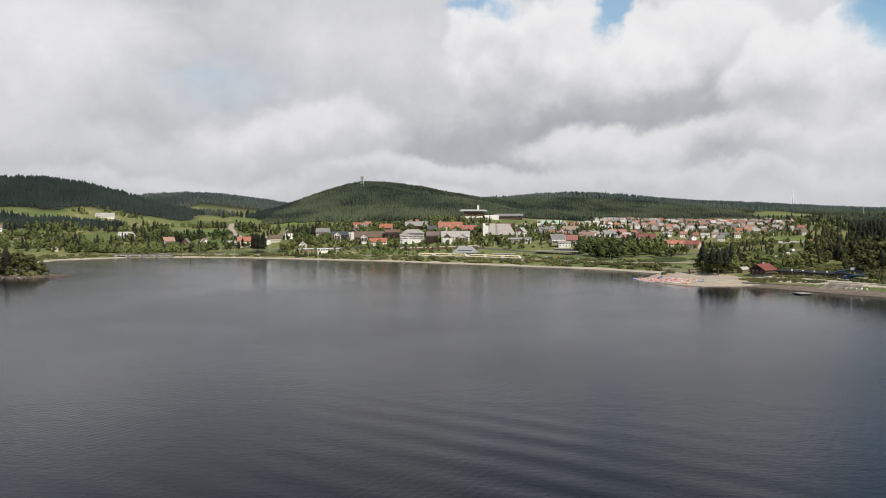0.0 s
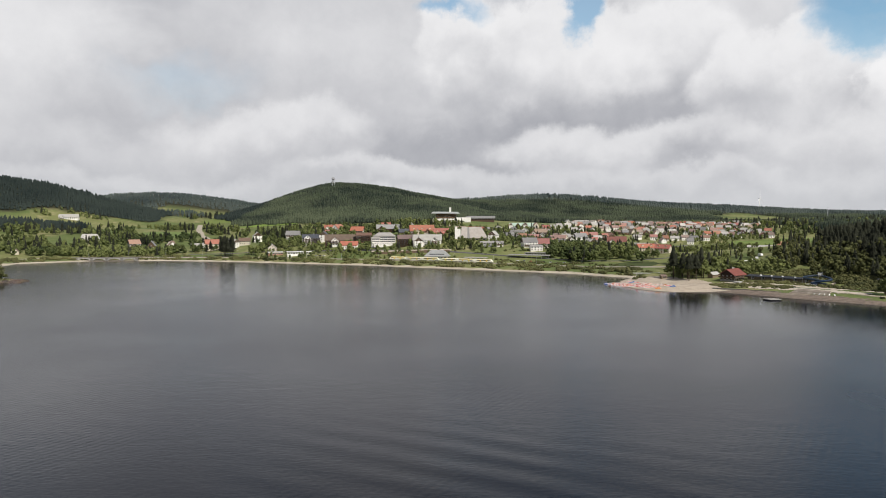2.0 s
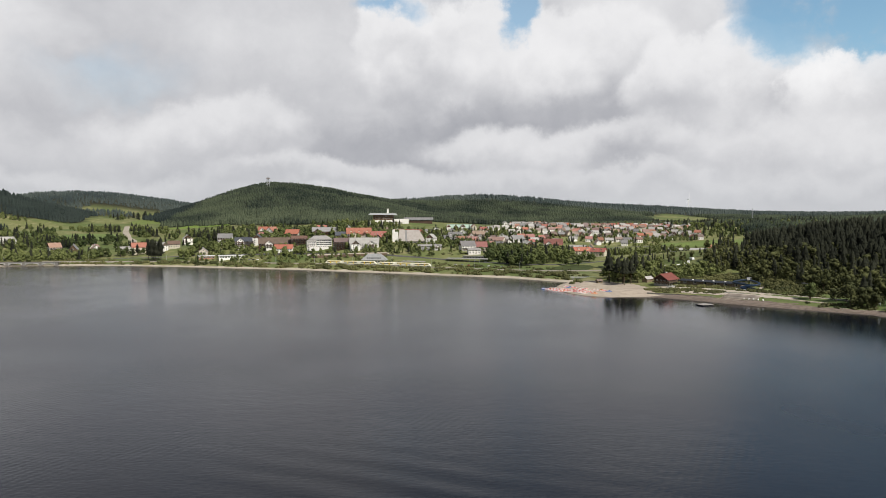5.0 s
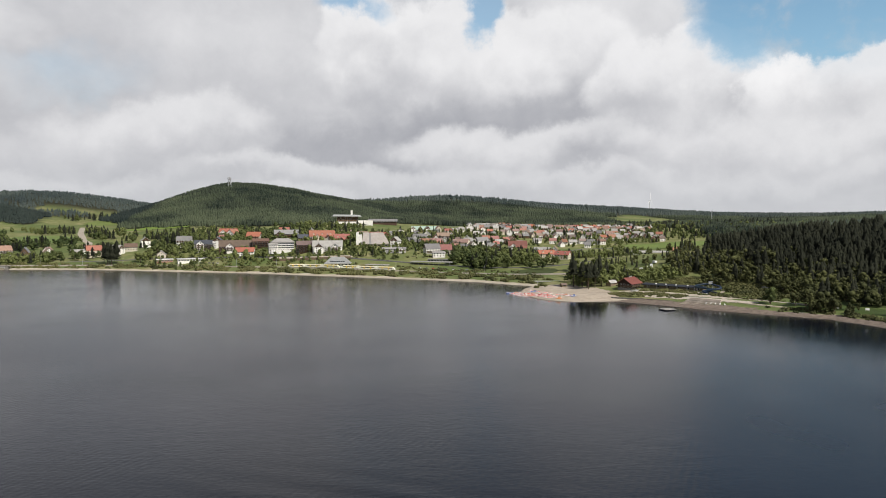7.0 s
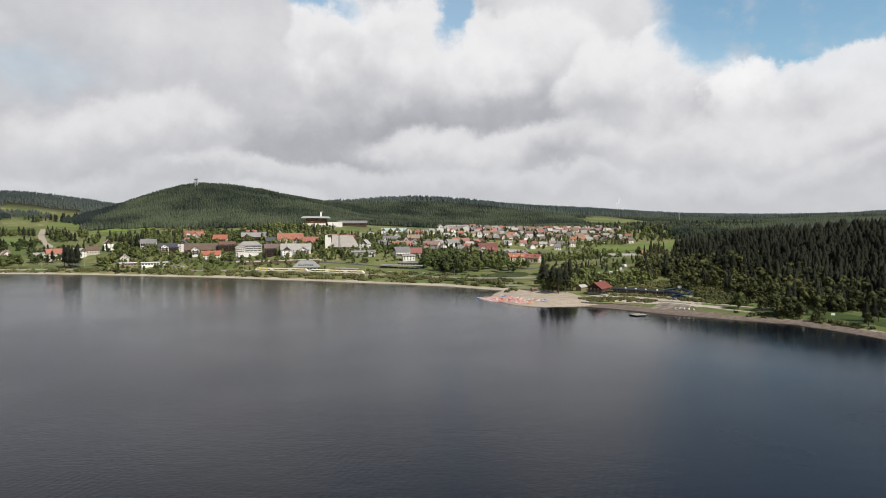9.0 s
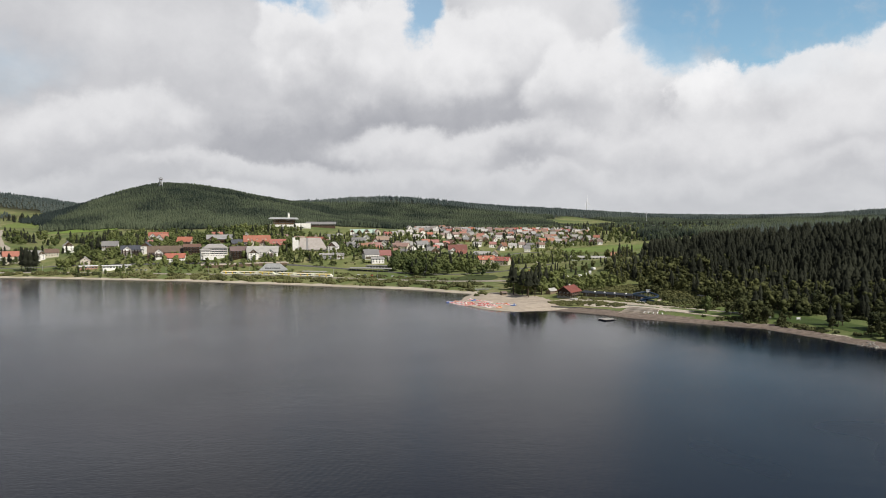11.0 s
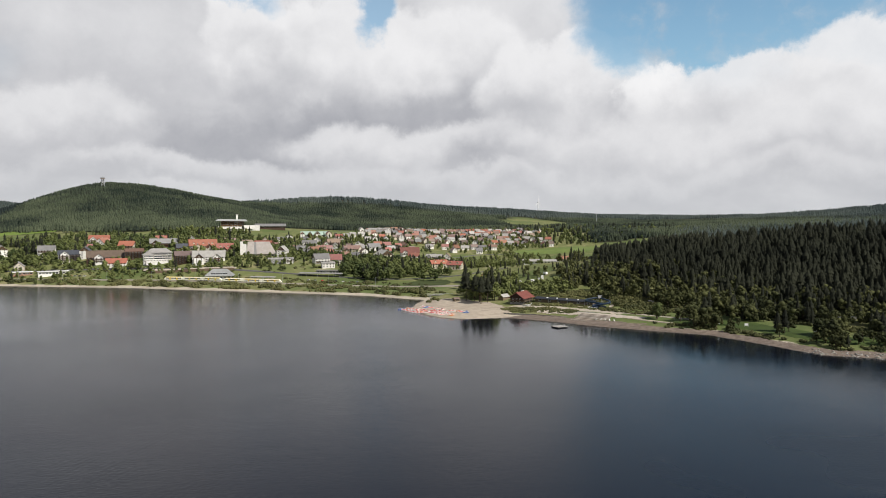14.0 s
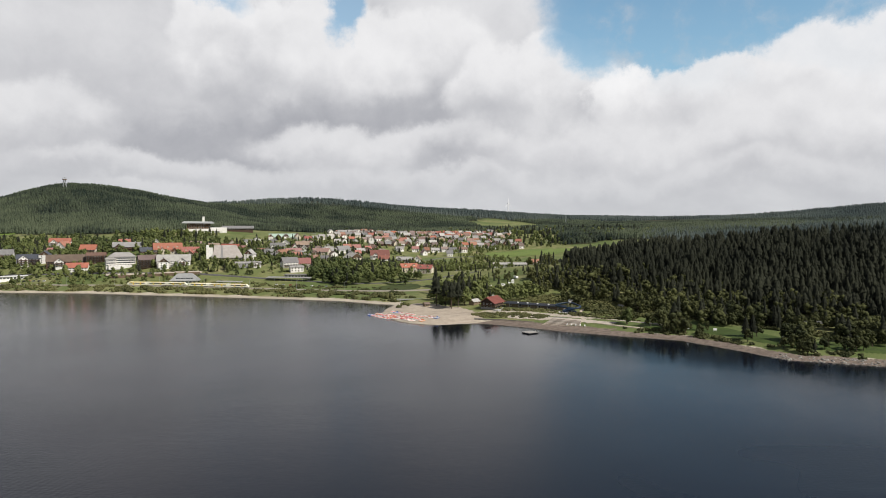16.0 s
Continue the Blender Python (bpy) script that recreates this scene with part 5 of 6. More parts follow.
# ---- look-out tower, wind turbine, mast ----
def lookout_tower():
    x, y = -268, 2372
    top = base("lookout_tower", "tall look-out tower with a platform above the wooded summit", "tower")
    top.matrix_basis = pose(x, y, ground_at(x, y), 0, 0, 20)
    for a in (-1, 1):
        for b in (-1, 1):
            part("leg", Shape().tube((a * 5.0, b * 5.0, -1), (a * 2.6, b * 2.6, 31), 0.75, 0.6, 6), "steel", top)
    for i in range(5):
        z0, z1 = 6.0 * i, 6.0 * (i + 1)
        r0, r1 = 5.0 - 2.4 * z0 / 31, 5.0 - 2.4 * z1 / 31
        s = Shape()
        for k in (-1, 1):
            s.tube((-r0, k * r0, z0), (r1, k * r1, z1), 0.3, sides=5)
            s.tube((k * r0, -r0, z0), (k * r1, r1, z1), 0.3, sides=5)
        part("brace", s, "steel", top)
        part("landing", Shape().box(-r1, r1, -r1, r1, z1 - 0.2, z1), "oldwood", top)
    part("platform", Shape().box(-5, 5, -5, 5, 30.6, 31.2), "oldwood", top)
    for k in (-1, 1):
        part("railing", Shape().box(-5, 5, k * 4.9 - 0.1, k * 4.9 + 0.1, 31.2, 32.4), "oldwood", top)
    s = Shape().solid([[(-5.4, -5.4, 35), (5.4, -5.4, 35), (5.4, 5.4, 35), (-5.4, 5.4, 35)], [(-0.4, -0.4, 37.4), (0.4, -0.4, 37.4), (0.4, 0.4, 37.4), (-0.4, 0.4, 37.4)]])
    part("roof", s, "metalroof", top)
    for a in (-1, 1):
        for b in (-1, 1):
            part("post", Shape().tube((a * 4.6, b * 4.6, 31), (a * 4.6, b * 4.6, 35.2), 0.3, sides=5), "steel", top)


def wind_turbine(x, y, hub, reach):
    top = base("wind_turbine", "white three-bladed wind turbine on the far ridge", "wind turbine")
    top.matrix_basis = pose(x, y, ground_at(x, y), 0, 0, 34)
    part("mast", Shape().tube((0, 0, -5), (0, 0, hub), 3.2, 2.0, 12), "whitepaint", top)
    part("nacelle", Shape().solid([[(a, -3, hub - b), (a, 6, hub - b), (a, 6, hub + b), (a, -3, hub + b)] for a, b in ((-1.8, 1.4), (-1.3, 2.0), (1.3, 2.0), (1.8, 1.4))]), "whitepaint", top)
    for i in range(3):
        a = radians(120 * i)
        c, s_ = math.sin(a), math.cos(a)
        rings = []
        for k, w_ in ((1.5, 1.0), (reach * 0.2, 1.7), (reach * 0.6, 1.1), (reach, 0.4)):
            px, pz = c * k, hub + s_ * k
            rings.append([(px - s_ * w_, -4.2, pz + c * w_), (px, -4.6, pz), (px + s_ * w_, -4.2, pz - c * w_), (px, -3.9, pz)])
        part("blade", Shape().solid(rings), "whitepaint", top)


def mast(x, y, tall):
    top = base("radio_mast", "slender pale lattice mast on a far slope", "mast")
    top.matrix_basis = pose(x, y, ground_at(x, y))
    for k in range(3):
        a = radians(120 * k)
        part("leg", Shape().tube((2.2 * math.cos(a), 2.2 * math.sin(a), -1), (0.6 * math.cos(a), 0.6 * math.sin(a), tall), 0.4, 0.25, 5), "steel", top)
    for i in range(8):
        z, r = tall * i / 8, 2.2 - 1.6 * i / 8
        s = Shape()
        for k in range(3):
            a, b = radians(120 * k), radians(120 * k + 120)
            s.tube((r * math.cos(a), r * math.sin(a), z), (r * math.cos(b), r * math.sin(b), z + tall / 8), 0.2, sides=4)
        part("brace", s, "steel", top)


lookout_tower()
wind_turbine(2030, 4145, 96, 48)
mast(1470, 2495, 46)


# ---- beach house, slide and terraces ----
def beach_house():
    x, y = 272, 606
    z = ground_at(x, y)
    top = base("beach_house", "dark timber beach restaurant with a faded red gable roof", "restaurant")
    top.matrix_basis = pose(x, y, z, 0, 0, 40) @ Matrix.Scale(0.95, 4)
    BUILT.append((x, y, 15))
    part("wall", gable_wall(20, 12.5, 5.6, 4.2, 3), "blacktimber", top)
    part("plinth", Shape().box(-10.1, 10.1, -6.4, 6.4, -3, 1.1), "grey", top)
    roof = part("roof", gable_roof(20, 12.5, 5.6, 4.2, 1.8, 0.35), "darkred", top)
    part("chimney", Shape().box(2, 2.8, 0.4, 1.2, 8.5, 11.2), "white", roof)
    part("chimney", Shape().box(5, 5.6, 0.4, 1.0, 8.8, 10.8), "white", roof)
    for j in range(6):
        put_window(top, WIDE_WINDOW, -8.2 + 3.3 * j, -6.28, 3.4, 0)
        put_window(top, WIDE_WINDOW, -8.2 + 3.3 * j, -6.43, 0.4, 0)
    for yy in (-3.6, 0, 3.6):
        put_window(top, WINDOW, -10.05, yy, 3.4, -90)
        put_window(top, WINDOW, -10.12, yy, 0.5, -90)
    s = Shape()
    s.box(-14.5, 11, -9.8, -6.45, 2.7, 2.95)
    s.box(-14.5, -10.12, -6.45, 6, 2.7, 2.95)
    part("balcony", s, "oldwood", top, "wooden balcony round two sides")
    s = Shape()
    s.box(-14.5, 11, -9.85, -9.7, 2.95, 3.9)
    s.box(-14.6, -14.45, -9.8, 6, 2.95, 3.9)
    part("railing", s, "timber", top)
    for j in range(7):
        part("post", Shape().box(-14.4 + 4.2 * j - 0.12, -14.4 + 4.2 * j + 0.12, -9.7, -9.46, -2, 5.2), "timber", top)
    s = Shape()
    s.box(-19, 12, -15, -9.9, -3, 0.25)
    part("terrace", s, "concrete", top, "paved terrace")
    hut = base("kiosk", "small grey-roofed kiosk behind the beach restaurant", "kiosk")
    hut.matrix_basis = pose(264, 626, ground_at(264, 626), 0, 0, 30) @ Matrix.Scale(0.75, 4)
    part("wall", gable_wall(12, 7, 4.0, 2.4, 3), "oldwood", hut)
    part("roof", gable_roof(12, 7, 4.0, 2.4, 1.0), "pale", hut)


def bath_house():
    """Long low changing rooms under a dark blue roof."""
    ax, ay, bx, by = 285, 603, 318, 562
    n = 5
    turn = math.degrees(math.atan2(by - ay, bx - ax))
    long = math.hypot(bx - ax, by - ay)
    top = base("changing_rooms", "long low bathing pavilion with a dark blue roof", "pavilion")
    top.matrix_basis = pose((ax + bx) / 2, (ay + by) / 2, ground_at((ax + bx) / 2, (ay + by) / 2), 0, 0, turn)
    for k in range(7):
        BUILT.append((ax + (bx - ax) * k / 6, ay + (by - ay) * k / 6, 7.5))
    part("wall", Shape().box(-long / 2, long / 2, -2.5, 2.5, -3, 3.0), "oldwood", top)
    s = Shape()
    s.solid([[(k, -4.6, 2.6), (k, 3.4, 3.7), (k, 3.4, 4.0), (k, -4.6, 2.95)] for k in (-long / 2 - 1, long / 2 + 1)])
    roof = part("roof", s, "navyroof", top)
    for j in range(6):
        xx = -long / 2 + long * (j + 0.5) / 6
        part("post", Shape().box(xx - 0.12, xx + 0.12, -4.3, -4.05, -2, 2.8), "steel", top)
        put_window(top, WIDE_WINDOW, xx, -2.53, 1.0, 0)
    for xx in (-16, -7, 2, 12):
        part("roof_dome", Shape().solid([[(xx + r * math.cos(a), r * math.sin(a), h) for a in [radians(45 * q) for q in range(8)]] for r, h in ((0.9, 3.3), (0.85, 3.9), (0.5, 4.3), (0.1, 4.4))]), "whitepaint", roof, "white roof light")


def tube_run(s, pts, r, sides=9):
    for _ in range(2):
        out = [pts[0]]
        for a, b in zip(pts, pts[1:]):
            out += [tuple(a[i] * 0.75 + b[i] * 0.25 for i in range(3)), tuple(a[i] * 0.25 + b[i] * 0.75 for i in range(3))]
        pts = out + [pts[-1]]
    rings = []
    for i, p in enumerate(pts):
        d = Vector(pts[min(i + 1, len(pts) - 1)]) - Vector(pts[max(i - 1, 0)])
        side = d.cross(Vector((0, 0, 1))).normalized()
        up = side.cross(d).normalized()
        rings.append([tuple(Vector(p) + (side * math.cos(2 * math.pi * k / sides) + up * math.sin(2 * math.pi * k / sides)) * r) for k in range(sides)])
    s.solid(rings)


def water_slide():
    x, y = 318, 556
    z = ground_at(x, y)
    top = base("water_slide", "dark blue winding tube water slide with a start tower", "water slide")
    top.matrix_basis = pose(x, y, z, 0, 0, -40) @ Matrix.Scale(0.64, 4)
    BUILT.append((x, y, 14))
    paths = [
        [(-2, 14, 9.5), (-8, 11, 9.0), (-14, 4, 8.0), (-17, -2, 7.2), (-12, -6, 6.4), (-4, -6, 5.6), (4, -7, 4.8), (10, -4, 4.2), (9, 2, 3.6), (2, 3, 3.0), (-3, -2, 2.3), (3, -9, 1.6), (12, -11, 1.0)],
        [(1, 14, 9.5), (6, 10, 8.6), (12, 5, 7.6), (16, -1, 6.4), (13, -7, 5.2), (5, -10, 4.0), (-2, -10, 2.8), (-6, -13, 1.8), (2, -16, 1.0)]]
    for pts in paths:
        s = Shape()
        tube_run(s, pts, 1.25)
        part("flume", s, "navy", top, "dark blue slide tube")
        for p in pts[1:-1:2]:
            part("support", Shape().tube((p[0], p[1], -3), (p[0], p[1], p[2] - 0.8), 0.16, sides=6), "steel", top)
    for a in (-2.2, 2.2):
        for b in (12.8, 16.8):
            part("post", Shape().tube((a, b, -2), (a, b, 12.6), 0.16, sides=6), "steel", top)
    part("platform", Shape().box(-2.5, 2.5, 12.5, 17, 8.3, 8.6), "deck", top)
    part("roof", Shape().box(-2.7, 2.7, 12.3, 17.3, 12.5, 12.8), "steel", top)
    part("sign", Shape().box(-1.8, 1.8, 12.0, 12.25, 9.8, 12.3), "whitepaint", top, "white panel on the tower")
    for i in range(9):
        part("step", Shape().box(2.8, 4.2, 16 - 0.8 * i, 16.7 - 0.8 * i, 8.2 - 0.95 * i, 8.35 - 0.95 * i), "steel", top)
    basin = part("basin", Shape().box(-9, 14, -19, -8, -2, 0.6), "whitepaint", top, "white pool rim")
    part("water", Shape().box(-8.4, 13.4, -18.4, -8.6, 0.4, 0.64), "glass", basin)


def terraces():
    """Concrete seat steps, walls and beds above the water."""
    top = base("seat_steps", "broad pale concrete seat steps down to the lake", "steps")
    top.matrix_basis = pose(290, 516, 0, 0, 0, -53)
    for i in range(7):
        part("step", Shape().box(-14 + i * 0.4, 15 - i * 0.5, -9 + 2.2 * i, -6.8 + 2.2 * i, -1.5, 1.9 + 0.55 * i), "paving", top)
    for i in range(4):
        part("bench", Shape().box(-12 + 0.9 * i, -6 + 0.9 * i, -6.2 + 2.2 * i, -5.6 + 2.2 * i, 1.9 + 0.55 * i, 2.35 + 0.55 * i), "oldwood", top, "wooden seat board")
    for i in range(5):
        t = base("sun_lounger", "white plastic sun lounger on the seat steps", "lounger", "loungers on the steps")
        t.matrix_basis = pose(288 + 2.2 * i, 508 - 2.6 * i, 3.0, 0, 0, 35 + 9 * i)
        part("seat", Shape().solid([[(-1, -0.35, 0.35), (0.4, -0.35, 0.35), (0.4, 0.35, 0.35), (-1, 0.35, 0.35)], [(-1, -0.35, 0.45), (0.4, -0.35, 0.45), (0.4, 0.35, 0.45), (-1, 0.35, 0.45)]]), "whitepaint", t)
        part("backrest", Shape().solid([[(0.4, -0.35, 0.38), (0.48, -0.35, 0.36), (0.48, 0.35, 0.36), (0.4, 0.35, 0.38)], [(0.9, -0.35, 1.0), (0.98, -0.35, 0.97), (0.98, 0.35, 0.97), (0.9, 0.35, 1.0)]]), "whitepaint", t)
        for a in (-0.9, 0.3):
            part("leg", Shape().box(a - 0.04, a + 0.04, -0.33, 0.33, 0, 0.36), "whitepaint", t)
    for name, line, tall, thick, mat, label in (
            ("quay_wall", [(238, 566), (256, 552), (272, 534), (282, 524)], 2.6, 0.9, "stone", "low grey stone wall above the gravel shore"),
            ("garden_wall", [(250, 580), (268, 566), (284, 549), (294, 536)], 3.9, 0.7, "stone", "pale concrete garden wall above the shore"),
            ("garden_wall", [(282, 549), (292, 536), (300, 527)], 5.0, 0.8, "concrete", "pale concrete retaining wall beside the seat steps")):
        s = Shape()
        for (ax, ay), (bx, by) in zip(line, line[1:]):
            dx, dy = bx - ax, by - ay
            q = math.hypot(dx, dy)
            px, py = -dy / q * thick / 2, dx / q * thick / 2
            s.solid([[(ax + px, ay + py, -1), (bx + px, by + py, -1), (bx - px, by - py, -1), (ax - px, ay - py, -1)], [(ax + px, ay + py, tall), (bx + px, by + py, tall), (bx - px, by - py, tall), (ax - px, ay - py, tall)]])
        tagged(part(name, s, mat), label, "wall", kind="structure")


beach_house(), bath_house(), water_slide(), terraces()


# ---- boats and raft ----
def raft():
    top = base("swimming_raft", "square floating swimming raft with a pale deck", "raft")
    top.matrix_basis = pose(253, 500, 0, 0, 0, 14)
    for a in (-3.6, 0, 3.6):
        part("float", Shape().tube((a, -3.8, 0.12), (a, 3.8, 0.12), 0.5, sides=10), "dark", top)
    part("rim", Shape().box(-4.8, 4.8, -4.0, 4.0, 0.35, 0.75), "dark", top, "dark side boards")
    for i in range(16):
        y0 = -4.05 + 8.1 * i / 16
        part("plank", Shape().box(-4.85, 4.85, y0, y0 + 0.47, 0.76, 0.86), "deck", top)
    part("ladder", Shape().box(4.85, 5.0, -0.4, 0.4, -0.6, 1.5), "steel", top)


def pedal_boat(colour, words):
    top = base("pedal_boat", f"{words} plastic pedal boat drawn up at the beach", "pedal boat", "pedal boats at the beach")
    for k in (-1, 1):
        rings = [[(x, k * 0.62 + a * wd, z0 + b) for a, b in ((-1, 0.15), (-0.55, 0.0), (0.55, 0.0), (1, 0.15), (1, 0.45), (-1, 0.45))] for x, wd, z0 in ((-2.0, 0.22, 0.12), (-1.5, 0.3, 0.0), (1.2, 0.3, 0.0), (1.9, 0.16, 0.15), (2.3, 0.04, 0.35))]
        part("hull", Shape().solid(rings), colour, top)
    part("deck", Shape().box(-1.7, 1.5, -0.9, 0.9, 0.45, 0.6), "boatwhite" if colour != "boatwhite" else "boatred", top)
    for k in (-0.45, 0.45):
        part("seat", Shape().solid([[(-0.5, k - 0.3, 0.6), (0.1, k - 0.3, 0.6), (0.1, k + 0.3, 0.6), (-0.5, k + 0.3, 0.6)], [(-0.45, k - 0.28, 0.85), (0.05, k - 0.28, 0.8), (0.05, k + 0.28, 0.8), (-0.45, k + 0.28, 0.85)]]), colour, top)
        part("backrest", Shape().solid([[(-0.6, k - 0.3, 0.6), (-0.48, k - 0.3, 0.6), (-0.48, k + 0.3, 0.6), (-0.6, k + 0.3, 0.6)], [(-0.85, k - 0.28, 1.3), (-0.75, k - 0.28, 1.3), (-0.75, k + 0.28, 1.3), (-0.85, k + 0.28, 1.3)]]), colour, top)
    part("steering_bar", Shape().tube((0.7, 0, 0.6), (0.5, 0, 1.0), 0.04, sides=5), "dark", top)
    return top


raft()
BOATS = [pedal_boat("boatred", "red"), pedal_boat("boatwhite", "white"), pedal_boat("boatblue", "blue"), pedal_boat("boatorange", "orange")]
rng = random.Random(4)
used = set()
for row, (ax, ay, bx, by, n) in enumerate(((170, 630, 178, 598, 6), (176, 634, 184, 592, 7), (183, 622, 190, 576, 8), (190, 606, 198, 570, 7), (190, 636, 199, 600, 5), (200, 592, 212, 576, 5))):
    for i in range(n):
        k = (i + rng.uniform(0.2, 0.8)) / n
        x, y = ax + (bx - ax) * k + rng.uniform(-1, 1), ay + (by - ay) * k
        z = max(ground_at(x, y) + 0.02, -0.08)
        kind = rng.choice((0, 0, 1, 1, 1, 1, 2, 3, 3))
        m = pose(x, y, z, 0, 0, rng.choice((195, 15)) + rng.uniform(-25, 25)) @ Matrix.Scale(1.25, 4)
        if kind not in used:
            used.add(kind)
            BOATS[kind].matrix_basis = m
        else:
            b = copy_thing(BOATS[kind], m)
            b.scale = (1.25, 1.25, 1.25)


# ---- caravans, poles ----
def caravan(x, y, turn):
    top = base("caravan", "white touring caravan parked on the camping meadow", "caravan", "caravans")
    top.matrix_basis = pose(x, y, ground_at(x, y), 0, 0, turn)
    part("body", Shape().solid([[(-3.2, k, 0.6), (3.0, k, 0.6), (3.3, k, 1.4), (2.9, k, 2.7), (-2.9, k, 2.7), (-3.3, k, 1.5)] for k in (-1.15, 1.15)]), "whitepaint", top)
    part("window", Shape().box(-1.6, 1.4, -1.18, -1.1, 1.5, 2.1), "glass", top)
    for k in (-1, 1):
        part("wheel", Shape().tube((0.2, k * 1.05 - 0.1, 0.35), (0.2, k * 1.05 + 0.1, 0.35), 0.35, sides=12), "dark", top)
    part("drawbar", Shape().tube((3.1, 0, 0.55), (4.4, 0, 0.45), 0.07, sides=6), "steel", top)


for x, y, turn in ((322, 690, 20), (330, 686, 160), (336, 694, 60), (312, 700, 10), (345, 705, 90)):
    caravan(x, y, turn)


def lamp_post(x, y, tall, label):
    top = base("lamp_post", label, "lamp post", "posts along the railway")
    top.matrix_basis = pose(x, y, ground_at(x, y))
    part("pole", Shape().tube((0, 0, -0.5), (0, 0, tall), 0.16, 0.10, 8), "steel", top)
    part("arm", Shape().tube((0, 0, tall - 0.1), (1.2, 0, tall + 0.15), 0.07, sides=6), "steel", top)
    part("lamp", Shape().box(1.0, 1.9, -0.16, 0.16, tall + 0.05, tall + 0.2), "steel", top)


for i in range(14):
    x, y, _ = along(RAIL, length_to(-460) + 54 * i)
    lamp_post(x + 1.5, y + 5, 9.0, "slim grey steel mast beside the railway")


def park_sign(x, y):
    top = base("park_sign", "white park sign on two posts on the lawn", "sign", "signs on the lawn")
    top.matrix_basis = pose(x, y, ground_at(x, y), 0, 0, -30)
    part("panel", Shape().box(-1.2, 1.2, -0.05, 0.05, 0.9, 2.4), "whitepaint", top)
    for k in (-1, 1):
        part("post", Shape().box(k - 0.06, k + 0.06, 0.05, 0.17, -0.4, 2.4), "steel", top)


for x, y in ((352, 452), (363, 437), (384, 398), (396, 388)):
    park_sign(x, y)


# ---- parked cars, footbridge ----
def car(colour, words):
    top = base("car", f"{words} car parked near the railway", "car", "parked cars")
    part("body", Shape().solid([[(x, -0.85, 0.35), (x, 0.85, 0.35), (x, 0.88, z * 0.8), (x, 0.8, z), (x, -0.8, z), (x, -0.88, z * 0.8)] for x, z in ((-2.15, 0.75), (-2.0, 0.95), (-0.9, 1.0), (0.9, 1.0), (2.0, 0.85), (2.2, 0.65))]), colour, top)
    part("cabin", Shape().solid([[(x, -w_, 0.95), (x, w_, 0.95), (x + d, w_ * 0.8, z), (x + d, -w_ * 0.8, z)] for x, w_, z, d in ((-1.5, 0.78, 1.0, 0.0), (-1.0, 0.8, 1.48, 0.0), (0.3, 0.8, 1.48, 0.0), (1.1, 0.78, 1.0, 0.0))]), "glass", top, "dark glazed cabin")
    for x in (-1.35, 1.35):
        for y in (-0.78, 0.78):
            part("wheel", Shape().tube((x, y - 0.1, 0.33), (x, y + 0.1, 0.33), 0.33, sides=10), "dark", top)
    return top


CARS = [car("whitepaint", "white"), car("dark", "black"), car("boatred", "red"), car("metal", "silver")]
spots = [(-150 + 5.5 * i, 984 - 2.4 * i, 70) for i in range(6)] + [(122 + 7 * i, 848 - 4.6 * i, 60) for i in range(9)] + [(300 + 4 * i, 772 + 2 * i, 80) for i in range(4)]
for i, (x, y, turn) in enumerate(spots):
    m = pose(x, y, ground_at(x, y) + 0.12, 0, 0, turn)
    if i < 4:
        CARS[i].matrix_basis = m
    else:
        copy_thing(CARS[(i * 7 + i // 3) % 4], m)
top = base("footbridge", "low concrete footbridge across the inlet by the beach", "bridge")
top.matrix_basis = pose(226, 694, 0, 0, 0, -12)
part("deck", Shape().box(-13, 13, -1.6, 1.6, 3.4, 3.9), "concrete", top)
for x in (-9, 0, 9):
    part("pier", Shape().box(x - 0.5, x + 0.5, -1.3, 1.3, -1, 3.4), "concrete", top)
for y in (-1.55, 1.55):
    part("railing", Shape().box(-13, 13, y - 0.05, y + 0.05, 4.75, 4.85), "steel", top)
    for i in range(9):
        part("post", Shape().box(-13 + 3.25 * i - 0.05, -13 + 3.25 * i + 0.05, y - 0.05, y + 0.05, 3.9, 4.8), "steel", top)
hut = base("boat_hire_hut", "small wooden boat hire hut at the back of the beach", "hut")
hut.matrix_basis = pose(226, 646, ground_at(226, 646), 0, 0, 12)
part("wall", gable_wall(5.0, 3.6, 2.4, 1.2, 1), "oldwood", hut)
part("roof", gable_roof(5.0, 3.6, 2.4, 1.2, 0.5, 0.15), "brown", hut)
part("hatch", Shape().box(-1.4, 1.4, -1.9, -1.78, 1.0, 2.0), "dark", hut)


# ---- trees one by one ----
def ball(rng, r, cx, cy, cz, low=0.55, high=1.25):
    """A lumpy blob of leaves: points and triangles."""
    bm = bmesh.new()
    bmesh.ops.create_icosphere(bm, subdivisions=1, radius=1.0)
    v = np.array([q.co[:] for q in bm.verts])
    f = np.array([[q.index for q in t.verts] for t in bm.faces])
    bm.free()
    v = v * rng.uniform(low, high, (len(v), 1)) * np.array(r) + np.array((cx, cy, cz))
    return v, f


def leaves(rng, at, size):
    """Loose leafy sprays round points."""
    n = len(at)
    a, b = rng.normal(0, 1, (n, 3)), rng.normal(0, 1, (n, 3))
    a = a / np.linalg.norm(a, axis=1)[:, None] * size
    b = b / np.linalg.norm(b, axis=1)[:, None] * size * 0.7
    v = np.stack([at - a, at + b, at + a, at - b], 1).reshape(-1, 3)
    k = np.arange(n)[:, None] * 4
    return v, np.concatenate([k + np.array([0, 1, 2]), k + np.array([0, 2, 3])])


def join(pieces):
    vs, fs, n = [], [], 0
    for v, f in pieces:
        vs.append(v)
        fs.append(f + n)
        n += len(v)
    return np.concatenate(vs), np.concatenate(fs)


